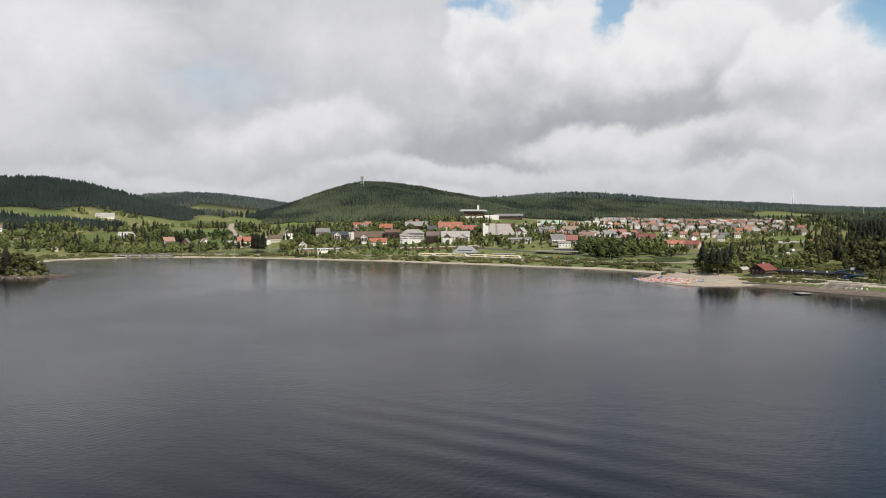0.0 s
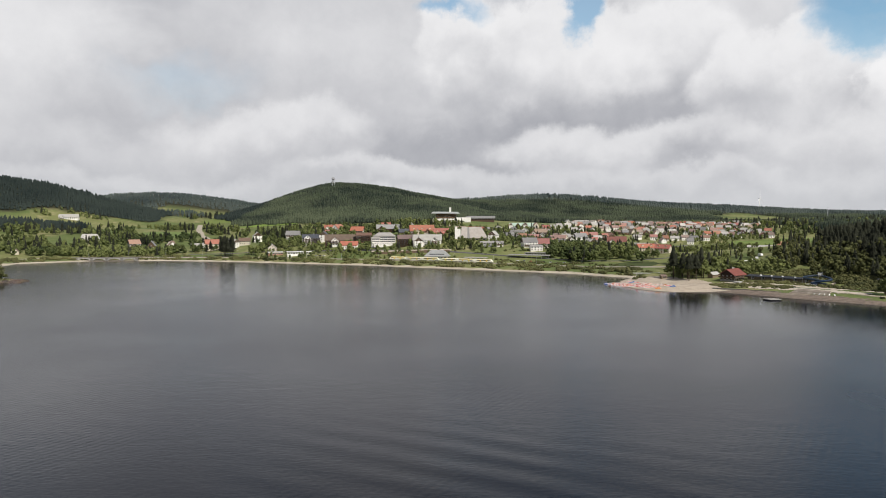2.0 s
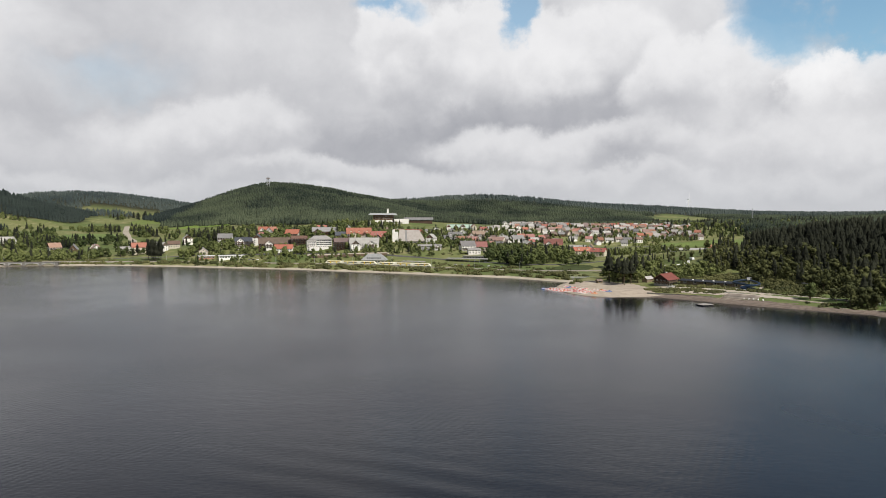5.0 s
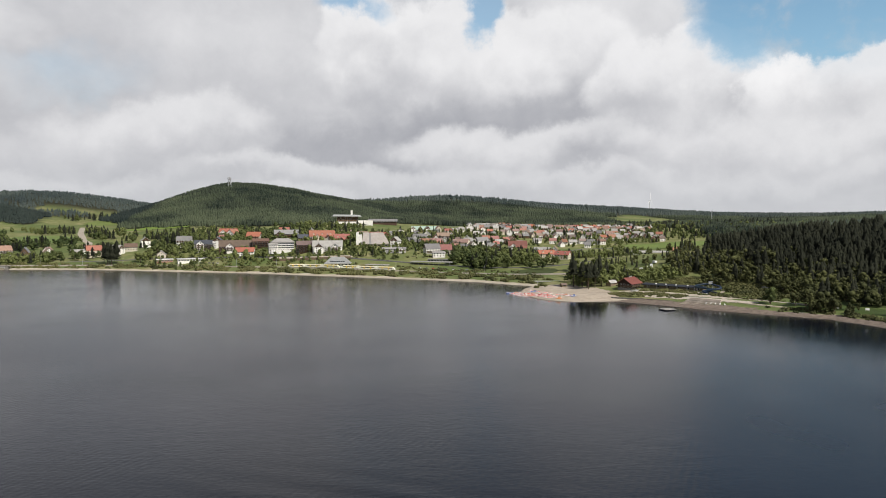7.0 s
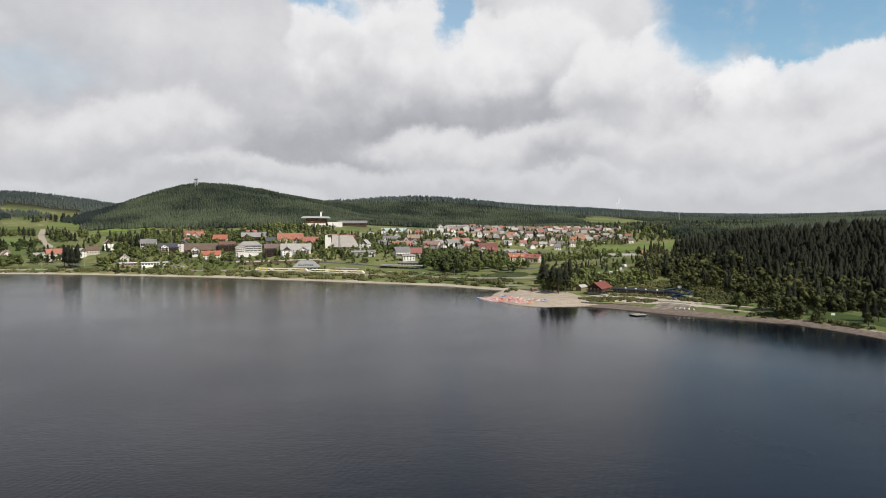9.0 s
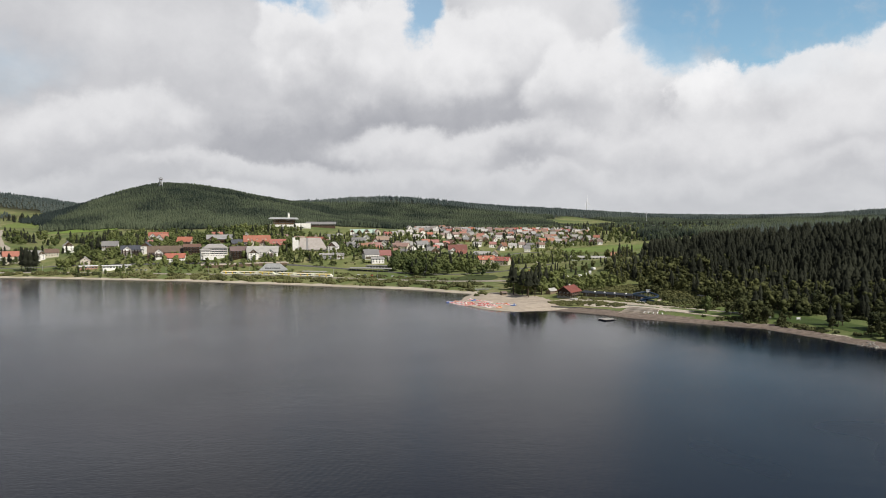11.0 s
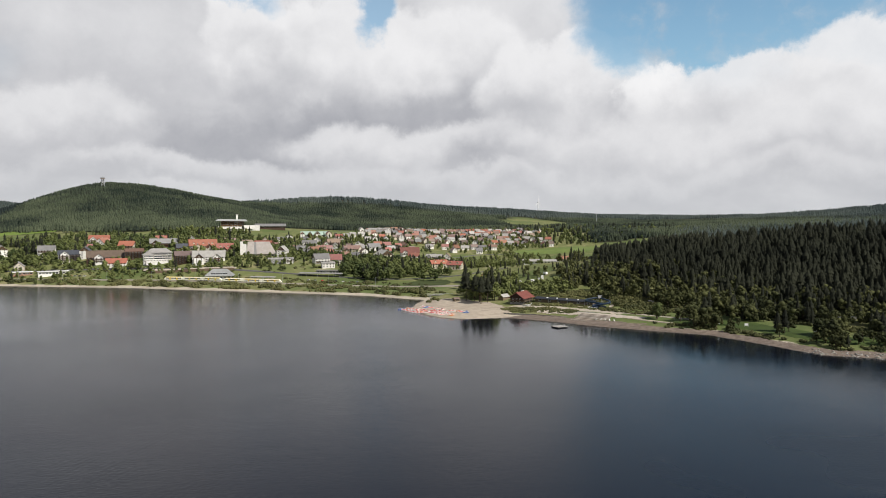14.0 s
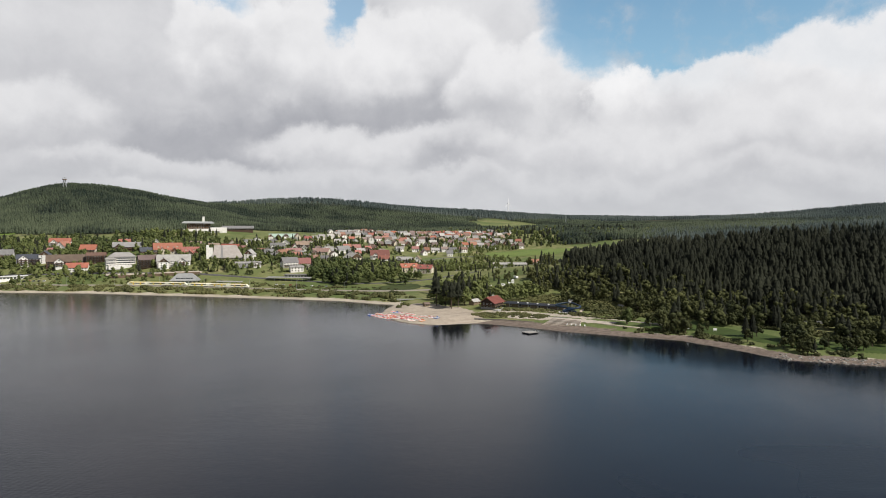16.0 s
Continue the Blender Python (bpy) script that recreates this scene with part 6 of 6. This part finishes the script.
BROAD_RAW, SPRUCE_RAW = [], []
BROAD_FAR, SPRUCE_FAR = [], []
LATER = {"broad": [], "spruce": [], "shade": [], "distant": [], "remote": []}   # trees too many to pick apart


def broadleaf_kind(seed, tall=12.0, wide=4.2):
    rng = np.random.default_rng(seed)
    pieces, light, far = [], [], []
    n = 9
    for i in range(n):
        a, k = rng.uniform(0, 6.28), rng.uniform(0.25, 0.78)
        cz = tall * (0.26 + 0.56 * (i + rng.uniform(0, 1)) / n)
        spread = wide * k * (1.25 - 0.75 * cz / tall)
        r = wide * rng.uniform(0.30, 0.50)
        v, f = ball(rng, (r, r, r * rng.uniform(0.75, 1.05)), math.cos(a) * spread, math.sin(a) * spread, cz)
        pieces.append((v, f))
        light.append((v, f))
        d = rng.normal(0, 1, (30, 3))
        d = d / np.linalg.norm(d, axis=1)[:, None]
        tips = np.array((math.cos(a) * spread, math.sin(a) * spread, cz)) + d * r * rng.uniform(0.92, 1.22, (30, 1))
        pieces.append(leaves(rng, tips, 0.55))
        light.append(leaves(rng, tips[:14], 0.8))
        if i % 2 == 0:
            v, f = ball(rng, (r * 1.4, r * 1.4, r * 1.2), math.cos(a) * spread, math.sin(a) * spread, cz * 0.92, 0.66, 1.18)
            far.append((v, f))
            far.append(leaves(rng, tips[:13] * np.array((1.12, 1.12, 1.0)), 1.05))
    v, f = join(light)
    BROAD_RAW.append((v / tall, f))
    v, f = join(far)
    BROAD_FAR.append((v / tall, f))
    v, f = join(pieces)
    crown = array_mesh("crown", v, f, "leaf")
    crown.polygons.foreach_set("use_smooth", [True] * len(crown.polygons))
    s = Shape()
    s.tube((0, 0, -0.6), (0.1, 0, tall * 0.38), 0.32, 0.20, 7)
    for i in range(4):
        a = rng.uniform(0, 6.28)
        s.tube((0.1, 0, tall * 0.3), (math.cos(a) * wide * 0.5, math.sin(a) * wide * 0.5, tall * rng.uniform(0.5, 0.68)), 0.14, 0.05, 5)
    v, f = join(pieces)
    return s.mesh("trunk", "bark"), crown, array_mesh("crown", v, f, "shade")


def spruce_kind(seed, tall=20.0, bare=0.0):
    rng = np.random.default_rng(seed)
    wide = tall * rng.uniform(0.17, 0.22)
    v, f = spruce(tall, wide, 8, 6, rng)
    SPRUCE_RAW.append((v / tall, f))
    v, f = spruce(tall, wide * 1.15, 5, 4, rng)
    SPRUCE_FAR.append((v / tall, f))
    v, f = spruce(tall, wide * rng.uniform(0.85, 1.1), 13, 7, rng, bare + rng.uniform(0.14, 0.30))
    s = Shape()
    s.tube((0, 0, -0.6), (0, 0, tall * 0.8), 0.34, 0.08, 7)
    return s.mesh("trunk", "bark"), array_mesh("crown", v, f, "spruce")


BROAD = [broadleaf_kind(100 + i, 12.0, (3.6, 4.2, 5.0)[i % 3]) for i in range(6)]
SPRUCE = [spruce_kind(200 + i) for i in range(5)]
PINE = [spruce_kind(220 + i, 20.0, 0.22) for i in range(4)]   # with bare lower trunks
TREES = []


def tree(x, y, tall, kind, rng, words=""):
    trunk, crown, *shady = rng.choice(BROAD if kind == "broad" else PINE if "behind the beach" in words else SPRUCE)
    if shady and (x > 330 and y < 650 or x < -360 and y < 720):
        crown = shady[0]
    q = tall / (12.0 if kind == "broad" else 20.0)
    top = base("broadleaf_tree" if kind == "broad" else "spruce_tree", words or ("green broadleaf tree with a full rounded crown" if kind == "broad" else "tall dark green spruce tree"), "tree", "trees of the shore and town")
    top.matrix_basis = pose(x, y, ground_at(x, y), 0, 0, rng.uniform(0, 360)) @ Matrix.Diagonal((q * rng.uniform(0.9, 1.15), q * rng.uniform(0.9, 1.15), q, 1))
    for name, mesh in (("trunk", trunk), ("crown", crown)):
        ob = new(name, mesh)
        ob.parent = top
    TREES.append((x, y))


MEADOWS = [(-462, 1358, 62, 84), (-345, 1690, 90, 60), (-515, 1950, 60, 120), (640, 1250, 90, 50), (-640, 1610, 120, 150), (-555, 1150, 28, 40), (-640, 1110, 24, 26), (-470, 1110, 22, 30), (-600, 1230, 40, 30), (402, 835, 26, 55), (330, 672, 16, 20)]   # open grass among the trees


def grove(cx, cy, rx, ry, n, share, low, high, seed, words="", apart=3.5, clear=True, single=False):
    """n trees in an oval; share of them spruces."""
    rng = random.Random(seed)
    done = tries = 0
    while done < n and tries < n * 12:
        tries += 1
        a, k = rng.uniform(0, 6.283), math.sqrt(rng.random())
        x, y = cx + math.cos(a) * k * rx, cy + math.sin(a) * k * ry
        if off_shore(x, y) < 9 or (clear and any((x - u) ** 2 + (y - v) ** 2 < r * r for u, v, r in BUILT)) or any((x - u) ** 2 + (y - v) ** 2 < apart ** 2 for u, v in TREES[-90:]):
            continue
        if near_line(x, y, RAIL) < 6 or near_line(x, y, VALLEY_ROAD) < 11 or (apart < 10 and bool(within(np.array([x]), np.array([y]), MEADOWS)[0])):
            continue
        spruce_here = rng.random() < share * (0.5 if y > 900 and x > -250 else 1.0)
        tall, kind = rng.uniform(low, high) * (1.25 if spruce_here else 1.0) * (1.2 if x < -350 and y > 1000 else 1.0), "spruce" if spruce_here else "broad"
        if single:
            tree(x, y, tall, kind, rng, words)
        else:
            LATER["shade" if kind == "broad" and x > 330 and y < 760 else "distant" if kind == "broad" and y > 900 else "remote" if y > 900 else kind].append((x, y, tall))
            TREES.append((x, y))
        done += 1


grove(244, 640, 19, 22, 13, 0.8, 12, 21, 1, "tall dark tree standing behind the beach", 4.0, single=True)
grove(248, 648, 22, 18, 12, 0.1, 7, 13, 110, apart=3.5, single=True)
grove(215, 868, 52, 62, 150, 0.12, 11, 16, 2)
grove(255, 800, 22, 20, 12, 0.1, 8, 12, 3, single=True)
grove(284, 712, 26, 44, 40, 0.35, 10, 17, 4, single=True)
grove(345, 790, 45, 36, 26, 0.25, 5, 9, 5)
grove(-264, 1022, 10, 9, 6, 0.7, 21, 26, 6, "very tall dark tree beside the lakeside villas", 5, single=True)
grove(-222, 1030, 14, 18, 7, 0.2, 13, 18, 7, single=True)
grove(-205, 1078, 26, 26, 13, 0.6, 15, 20, 8, single=True)
grove(-78, 978, 20, 9, 8, 0.0, 9, 12, 9, single=True)
grove(-60, 1190, 130, 60, 114, 0.15, 10, 15, 10)
grove(20, 1330, 140, 90, 156, 0.2, 11, 16, 11)
grove(10, 1490, 90, 40, 68, 0.25, 12, 17, 12)
grove(-520, 1090, 95, 60, 85, 0.08, 9, 15, 13)
grove(-400, 1075, 60, 30, 41, 0.2, 8, 13, 14)
grove(-330, 1085, 40, 28, 18, 0.3, 9, 15, 15, single=True)
grove(-470, 1300, 90, 120, 110, 0.2, 9, 14, 16)
grove(-330, 1420, 80, 60, 64, 0.3, 9, 14, 17)
grove(-400, 1560, 40, 26, 16, 0.3, 8, 12, 18)
rng = random.Random(19)
for x, y, tall, kind in ((-436, 688, 23, "spruce"), (-427, 692, 20, "broad"), (-420, 684, 25, "spruce"), (-414, 693, 19, "broad"), (-408, 686, 22, "spruce"), (-402, 693, 17, "broad"), (-397, 685, 18, "spruce"),
                         (-391, 691, 12, "broad"), (-386, 684, 9, "broad"), (-431, 682, 15, "broad"), (-415, 680, 9, "broad"), (-445, 690, 22, "broad"), (-455, 694, 24, "spruce"), (-404, 679, 7, "broad")):
    tree(x, y, tall * 1.2, "broad" if tall < 24 else kind, rng, "dark tree on the rocky point")
grove(-545, 720, 60, 60, 36, 0.4, 14, 20, 20)
grove(326, 487, 4, 4, 2, 0.0, 12, 14, 21, single=True)
grove(346, 466, 12, 16, 12, 0.1, 11, 15, 22, "dense dark green tree at the lakeside lawn", 3, single=True)
grove(371, 413, 4, 4, 3, 0.7, 11, 13, 23, single=True)
grove(380, 388, 9, 9, 7, 0.1, 10, 13, 24, single=True)
grove(370, 364, 5, 5, 3, 0.8, 8, 10, 25, single=True)
grove(390, 362, 12, 10, 7, 0.0, 7, 10, 26, single=True)
grove(420, 368, 16, 16, 12, 0.1, 9, 13, 27, single=True)
grove(372, 528, 14, 30, 22, 0.1, 9, 13, 28, single=True)
grove(394, 478, 14, 28, 24, 0.1, 9, 13, 29, "yellow-green broadleaf tree at the forest edge", single=True)
grove(412, 430, 12, 26, 20, 0.15, 9, 13, 30, single=True)
grove(440, 385, 14, 20, 14, 0.2, 9, 13, 31, single=True)
grove(350, 585, 20, 26, 18, 0.2, 8, 13, 32, single=True)
grove(385, 600, 16, 30, 20, 0.4, 11, 17, 33, single=True)
grove(570, 1040, 80, 40, 40, 0.6, 8, 13, 35)
grove(300, 1010, 90, 60, 120, 0.35, 8, 14, 36)
grove(400, 1085, 110, 50, 110, 0.2, 6, 11, 130, apart=4)
grove(335, 950, 70, 50, 60, 0.2, 7, 11, 131, apart=4)
grove(500, 1150, 80, 45, 60, 0.35, 6, 11, 132, apart=5)
grove(560, 1240, 60, 40, 40, 0.35, 6, 10, 133, apart=5)
grove(310, 860, 60, 40, 40, 0.15, 6, 10, 134, apart=4)
grove(420, 1110, 90, 50, 60, 0.4, 6, 11, 37)
grove(480, 1420, 230, 150, 242, 0.5, 7, 12, 38, apart=8)
grove(250, 1380, 120, 110, 144, 0.45, 7, 12, 39, apart=8)
grove(110, 1080, 90, 80, 88, 0.3, 7, 12, 40, apart=7)
grove(130, 925, 70, 28, 16, 0.1, 6, 9, 41, single=True)
grove(-130, 1070, 90, 40, 48, 0.2, 7, 11, 42)
grove(860, 1500, 200, 160, 60, 0.4, 9, 14, 43, apart=7)
grove(1000, 1900, 260, 160, 50, 0.7, 14, 20, 44, apart=8)
grove(620, 1680, 260, 60, 96, 0.6, 10, 16, 45, apart=8)

grove(405, 500, 40, 60, 130, 0.3, 9, 15, 46, apart=3)
grove(392, 590, 38, 55, 110, 0.3, 8, 13, 47, apart=3)
grove(440, 410, 40, 60, 110, 0.3, 9, 15, 48, apart=3)
grove(480, 320, 50, 60, 90, 0.4, 9, 16, 49, apart=3)
grove(400, 700, 40, 45, 50, 0.3, 6, 10, 50, apart=3)
grove(-100, 1130, 120, 40, 60, 0.1, 9, 14, 55, apart=4)
grove(170, 1060, 100, 60, 60, 0.3, 7, 11, 56, apart=5)
grove(262, 672, 24, 22, 20, 0.2, 9, 14, 57, apart=4)
grove(1000, 1750, 260, 280, 130, 0.8, 13, 19, 58, apart=8)
grove(800, 1430, 110, 80, 100, 0.5, 9, 14, 59, apart=6)
grove(730, 1345, 60, 30, 34, 0.4, 7, 11, 135, apart=5)
grove(-60, 945, 90, 14, 22, 0.0, 5, 8, 60, apart=5)
grove(-150, 1030, 70, 20, 24, 0.1, 6, 9, 64, apart=5)
grove(90, 950, 80, 24, 34, 0.1, 5, 9, 65, apart=5)
grove(30, 1000, 120, 60, 60, 0.2, 6, 10, 66, apart=5)
grove(170, 1000, 70, 50, 50, 0.3, 7, 12, 67, apart=5)
grove(300, 1130, 110, 60, 80, 0.4, 7, 12, 68, apart=5)
grove(250, 1290, 130, 60, 70, 0.4, 7, 11, 69, apart=6)
grove(560, 1340, 130, 60, 60, 0.5, 7, 11, 70, apart=6)
grove(540, 1480, 240, 60, 70, 0.4, 6, 10, 71, apart=6)
grove(560, 1600, 260, 60, 70, 0.5, 7, 11, 72, apart=6)
grove(-580, 1075, 90, 45, 90, 0.2, 7, 12, 80, apart=4)
grove(-680, 1130, 120, 75, 130, 0.15, 8, 14, 81, apart=4)
grove(-640, 1290, 120, 60, 60, 0.35, 8, 13, 82, apart=5)
grove(-480, 1180, 50, 40, 50, 0.3, 8, 13, 83, apart=4)
grove(-300, 1190, 70, 50, 50, 0.3, 8, 13, 84, apart=4)
grove(-490, 1540, 60, 90, 54, 0.3, 9, 14, 85, apart=5)
grove(-600, 2150, 80, 160, 34, 0.5, 9, 15, 86, apart=6)
grove(290, 655, 28, 22, 26, 0.15, 7, 12, 87, apart=4)
grove(318, 632, 26, 14, 40, 0.1, 6, 10, 88, apart=4)
grove(350, 640, 26, 20, 40, 0.2, 7, 12, 123, apart=4)
grove(330, 650, 34, 12, 26, 0.15, 5, 9, 124, apart=4)
grove(-40, 935, 150, 20, 30, 0.0, 5, 8, 125, apart=5)
grove(330, 720, 40, 30, 26, 0.15, 5, 9, 89, apart=4)
for x, y, tall, kind in ((363, 409, 14, "spruce"), (360, 404, 10, "broad"), (369, 361, 9, "spruce"), (341, 451, 11, "broad"), (346, 447, 12, "broad"), (336, 455, 9, "broad"), (368, 376, 10, "broad"), (372, 372, 12, "broad"), (376, 378, 11, "broad"), (364, 379, 8, "broad"),
                         (398, 352, 9, "broad"), (338, 504, 9, "broad"), (343, 499, 7, "broad"), (388, 448, 8, "broad")):
    tree(x, y, tall, kind, rng, "dark rounded tree on the lakeside lawn" if kind == "broad" else "small dark spruce on the lakeside lawn")
grove(350, 448, 12, 20, 8, 0.1, 5, 9, 91, apart=4)
grove(368, 636, 22, 24, 46, 0.45, 8, 13, 92, apart=4)
grove(402, 770, 30, 30, 8, 0.6, 9, 14, 93, apart=4)
grove(470, 985, 60, 40, 40, 0.6, 7, 11, 94, apart=5)
grove(20, 960, 130, 14, 26, 0.0, 4, 7, 95, apart=5)
grove(-110, 1000, 60, 14, 14, 0.1, 5, 8, 96, apart=5)
grove(-20, 985, 200, 40, 70, 0.1, 6, 10, 97, apart=6)
grove(-90, 1075, 130, 40, 70, 0.15, 8, 13, 98, apart=6)
grove(60, 1080, 130, 60, 80, 0.2, 8, 13, 99, apart=6)
grove(-60, 1290, 160, 90, 110, 0.25, 9, 14, 101, apart=6)
grove(-150, 1420, 110, 70, 60, 0.3, 9, 14, 102, apart=6)
grove(130, 1250, 100, 80, 60, 0.3, 8, 12, 103, apart=6)
grove(354, 668, 12, 22, 22, 0.2, 8, 12, 104, apart=4)
grove(300, 672, 12, 16, 14, 0.0, 6, 10, 105, apart=4)
grove(-215, 1430, 110, 70, 90, 0.3, 9, 13, 106, apart=5)
grove(-210, 1500, 90, 40, 44, 0.3, 9, 13, 107, apart=5)
grove(-170, 1300, 80, 80, 70, 0.2, 9, 13, 108, apart=5)
grove(-20, 1040, 190, 60, 130, 0.08, 8, 13, 111, apart=5)
grove(90, 1000, 120, 60, 70, 0.1, 8, 12, 112, apart=5)
grove(-60, 1110, 190, 50, 110, 0.1, 9, 14, 113, apart=5)
grove(60, 1190, 170, 60, 90, 0.12, 9, 14, 114, apart=5)
grove(-20, 1400, 140, 50, 80, 0.1, 11, 16, 115, apart=5)
grove(-440, 1045, 90, 26, 70, 0.05, 7, 12, 116, apart=4)
grove(-790, 1320, 120, 60, 55, 0.3, 9, 15, 117, apart=4)
grove(-690, 1640, 40, 26, 16, 0.1, 8, 12, 118, apart=5)
grove(-840, 1655, 22, 12, 10, 0.3, 8, 14, 119, apart=4)
grove(-600, 1560, 120, 120, 30, 0.1, 7, 11, 120, apart=14)
grove(-770, 1712, 70, 12, 20, 0.2, 7, 11, 121, apart=5)
grove(350, 560, 24, 40, 60, 0.0, 2.5, 5, 122, apart=3)
for kind, name, raw, mat, label in (("broad", "broadleaf_trees", BROAD_RAW, "leaf", "leafy green trees between the beach and the road"), ("shade", "alder_trees", BROAD_RAW, "shade", "broadleaf trees at the foot of the forest, leaves darkened to look shaded"),
                                    ("distant", "town_trees", BROAD_FAR, "leaf", "leafy green trees between the houses and fields"), ("spruce", "spruce_trees", SPRUCE_RAW, "spruce", "dark spruces behind the beach and on the meadows"),
                                    ("remote", "town_spruces", SPRUCE_FAR, "spruce", "dark spruces between the houses and fields")):
    at = np.array(LATER[kind])
    rng = np.random.default_rng(77)
    v, f = scatter(raw, at[:, 0], at[:, 1], height(at[:, 0], at[:, 1]) - 0.4, at[:, 2], rng.uniform(0, 6.28, len(at)), rng.integers(0, len(raw), len(at)))
    mesh = array_mesh("trees", v, f, mat)
    if kind != "spruce":
        mesh.polygons.foreach_set("use_smooth", [True] * len(mesh.polygons))
    tagged(new(name, mesh), label, "trees", kind="stuff")

# ---- shrubs, rocks ----
def shrub_kind(seed):
    rng = np.random.default_rng(seed)
    pieces = []
    for i in range(3):
        bm = bmesh.new()
        bmesh.ops.create_icosphere(bm, subdivisions=1, radius=1.0)
        v = np.array([q.co[:] for q in bm.verts])
        f = np.array([[q.index for q in t.verts] for t in bm.faces])
        bm.free()
        r = rng.uniform(0.5, 0.85)
        c = np.array((rng.normal(0, 0.5), rng.normal(0, 0.5), r * 0.55))
        pieces.append((v * rng.uniform(0.7, 1.15, (len(v), 1)) * r + c, f))
        d = rng.normal(0, 1, (5, 3))
        d[:, 2] = np.abs(d[:, 2])
        pieces.append(leaves(rng, c + d / np.linalg.norm(d, axis=1)[:, None] * r * 1.05, 0.3))
    return join(pieces)


def shrubs(name, label, where, box, n, low, high, seed):
    rng = np.random.default_rng(seed)
    x, y = rng.uniform(box[0], box[1], n), rng.uniform(box[2], box[3], n)
    keep = where(x, y)
    for u, v, r in BUILT:
        keep &= (x - u) ** 2 + (y - v) ** 2 > (r * 0.8) ** 2
    keep &= near_line(x, y, RAIL) > 5
    x, y = x[keep], y[keep]
    kinds = [shrub_kind(seed + 10 + i) for i in range(6)]
    v, f = scatter(kinds, x, y, height(x, y) - 0.15, rng.uniform(low, high, len(x)) * (1 + 0.3 * ripple(x, y, 40, seed)), rng.uniform(0, 6.28, len(x)), rng.integers(0, 6, len(x)))
    return tagged(new(name, array_mesh(name, v, f, "shrub")), label, "shrubs", kind="stuff")


def bank(x, y):
    d = off_shore(x, y)
    return (d > 11) & (d < 34) & (x < 215) & (y > 650) & (ripple(x, y, 23, 2) + 0.6 * ripple(x, y, 9, 5) > 0.10)


def bank_right(x, y):
    d = off_shore(x, y)
    return (d > 11 + 7 * (y > 470)) & (d < 19) & (x > 285) & (y < 492) & (ripple(x, y, 30, 3) + 0.5 * ripple(x, y, 11, 4) > 0.05) | (d > 62) & (d < 90) & (y < 560) & (x > 330) & (x < 420)


def gardens(x, y):
    return (off_shore(x, y) > 40) & (ripple(x, y, 60, 9) > -0.1)


def beds(x, y):
    return ((near_line(x, y, [(250, 576), (268, 562), (284, 545)]) < 8.5) & (ripple(x, y, 13, 2) > -0.35)) | ((near_line(x, y, [(276, 590), (296, 574), (314, 552)]) < 5.5) & (ripple(x, y, 11, 7) > -0.2)) | (near_line(x, y, [(322, 596), (338, 574), (354, 548), (374, 514)]) < 15) & (ripple(x, y, 15, 4) > -0.45) | (near_line(x, y, [(306, 556), (322, 530), (340, 500)]) < 6) & (ripple(x, y, 9, 3) > -0.2) | (near_line(x, y, [(300, 618), (330, 608)]) < 9) & (ripple(x, y, 12, 6) > -0.2)


shrubs("shore_shrubs", "yellow-green shrubs and reeds along the lake bank", bank, (-540, 220, 650, 1060), 56000, 0.8, 3.0, 51)
shrubs("lawn_shrubs", "dark green shrubs along the lakeside lawns", bank_right, (280, 460, 300, 600), 9000, 0.9, 2.0, 52)
shrubs("garden_shrubs", "mixed garden shrubs and hedges between the houses", gardens, (-240, 420, 900, 1400), 1900, 0.8, 2.4, 53)
shrubs("park_shrubs", "reddish green shrub beds in the bathing park", beds, (240, 390, 485, 630), 7500, 0.6, 1.6, 54)


def rocks(name, label, where, box, n, low, high, seed, mat="stone"):
    rng = np.random.default_rng(seed)
    x, y = rng.uniform(box[0], box[1], n), rng.uniform(box[2], box[3], n)
    keep = where(x, y)
    x, y = x[keep], y[keep]
    kinds = []
    for i in range(6):
        bm = bmesh.new()
        bmesh.ops.create_icosphere(bm, subdivisions=1, radius=1.0)
        v = np.array([q.co[:] for q in bm.verts])
        f = np.array([[q.index for q in t.verts] for t in bm.faces])
        bm.free()
        kinds.append((v * rng.uniform(0.65, 1.15, (len(v), 1)) * np.array((1, 0.75, 0.55)), f))
    v, f = scatter(kinds, x, y, np.maximum(height(x, y), -0.4) + 0.1, rng.uniform(low, high, len(x)) ** 1.5, rng.uniform(0, 6.28, len(x)), rng.integers(0, 6, len(x)))
    return tagged(new(name, array_mesh(name, v, f, mat)), label, "rocks", kind="stuff")


shrubs("verge_shrubs", "olive shrubs and rough growth between road and shore", lambda x, y: (off_shore(x, y) > 27) & (off_shore(x, y) < 75) & (ripple(x, y, 26, 3) + 0.6 * ripple(x, y, 11, 6) > 0.05) & (x < 235), (0, 240, 680, 960), 5200, 0.8, 2.2, 58)
rocks("boulders", "pale grey boulders piled along the shore", lambda x, y: (np.abs(off_shore(x, y) - 4) < 5) & (y < 372), (340, 470, 240, 375), 5200, 0.5, 1.35, 61)
rocks("shore_stones", "loose stones on the gravel shore", lambda x, y: (off_shore(x, y) > -1) & (off_shore(x, y) < 12) & (x > 270), (270, 400, 350, 520), 2200, 0.2, 0.7, 62)
rocks("point_rocks", "dark brown rocks on the point", lambda x, y: np.abs(off_shore(x, y) - 3) < 5, (-470, -355, 660, 712), 2000, 0.8, 2.2, 63, "rock")
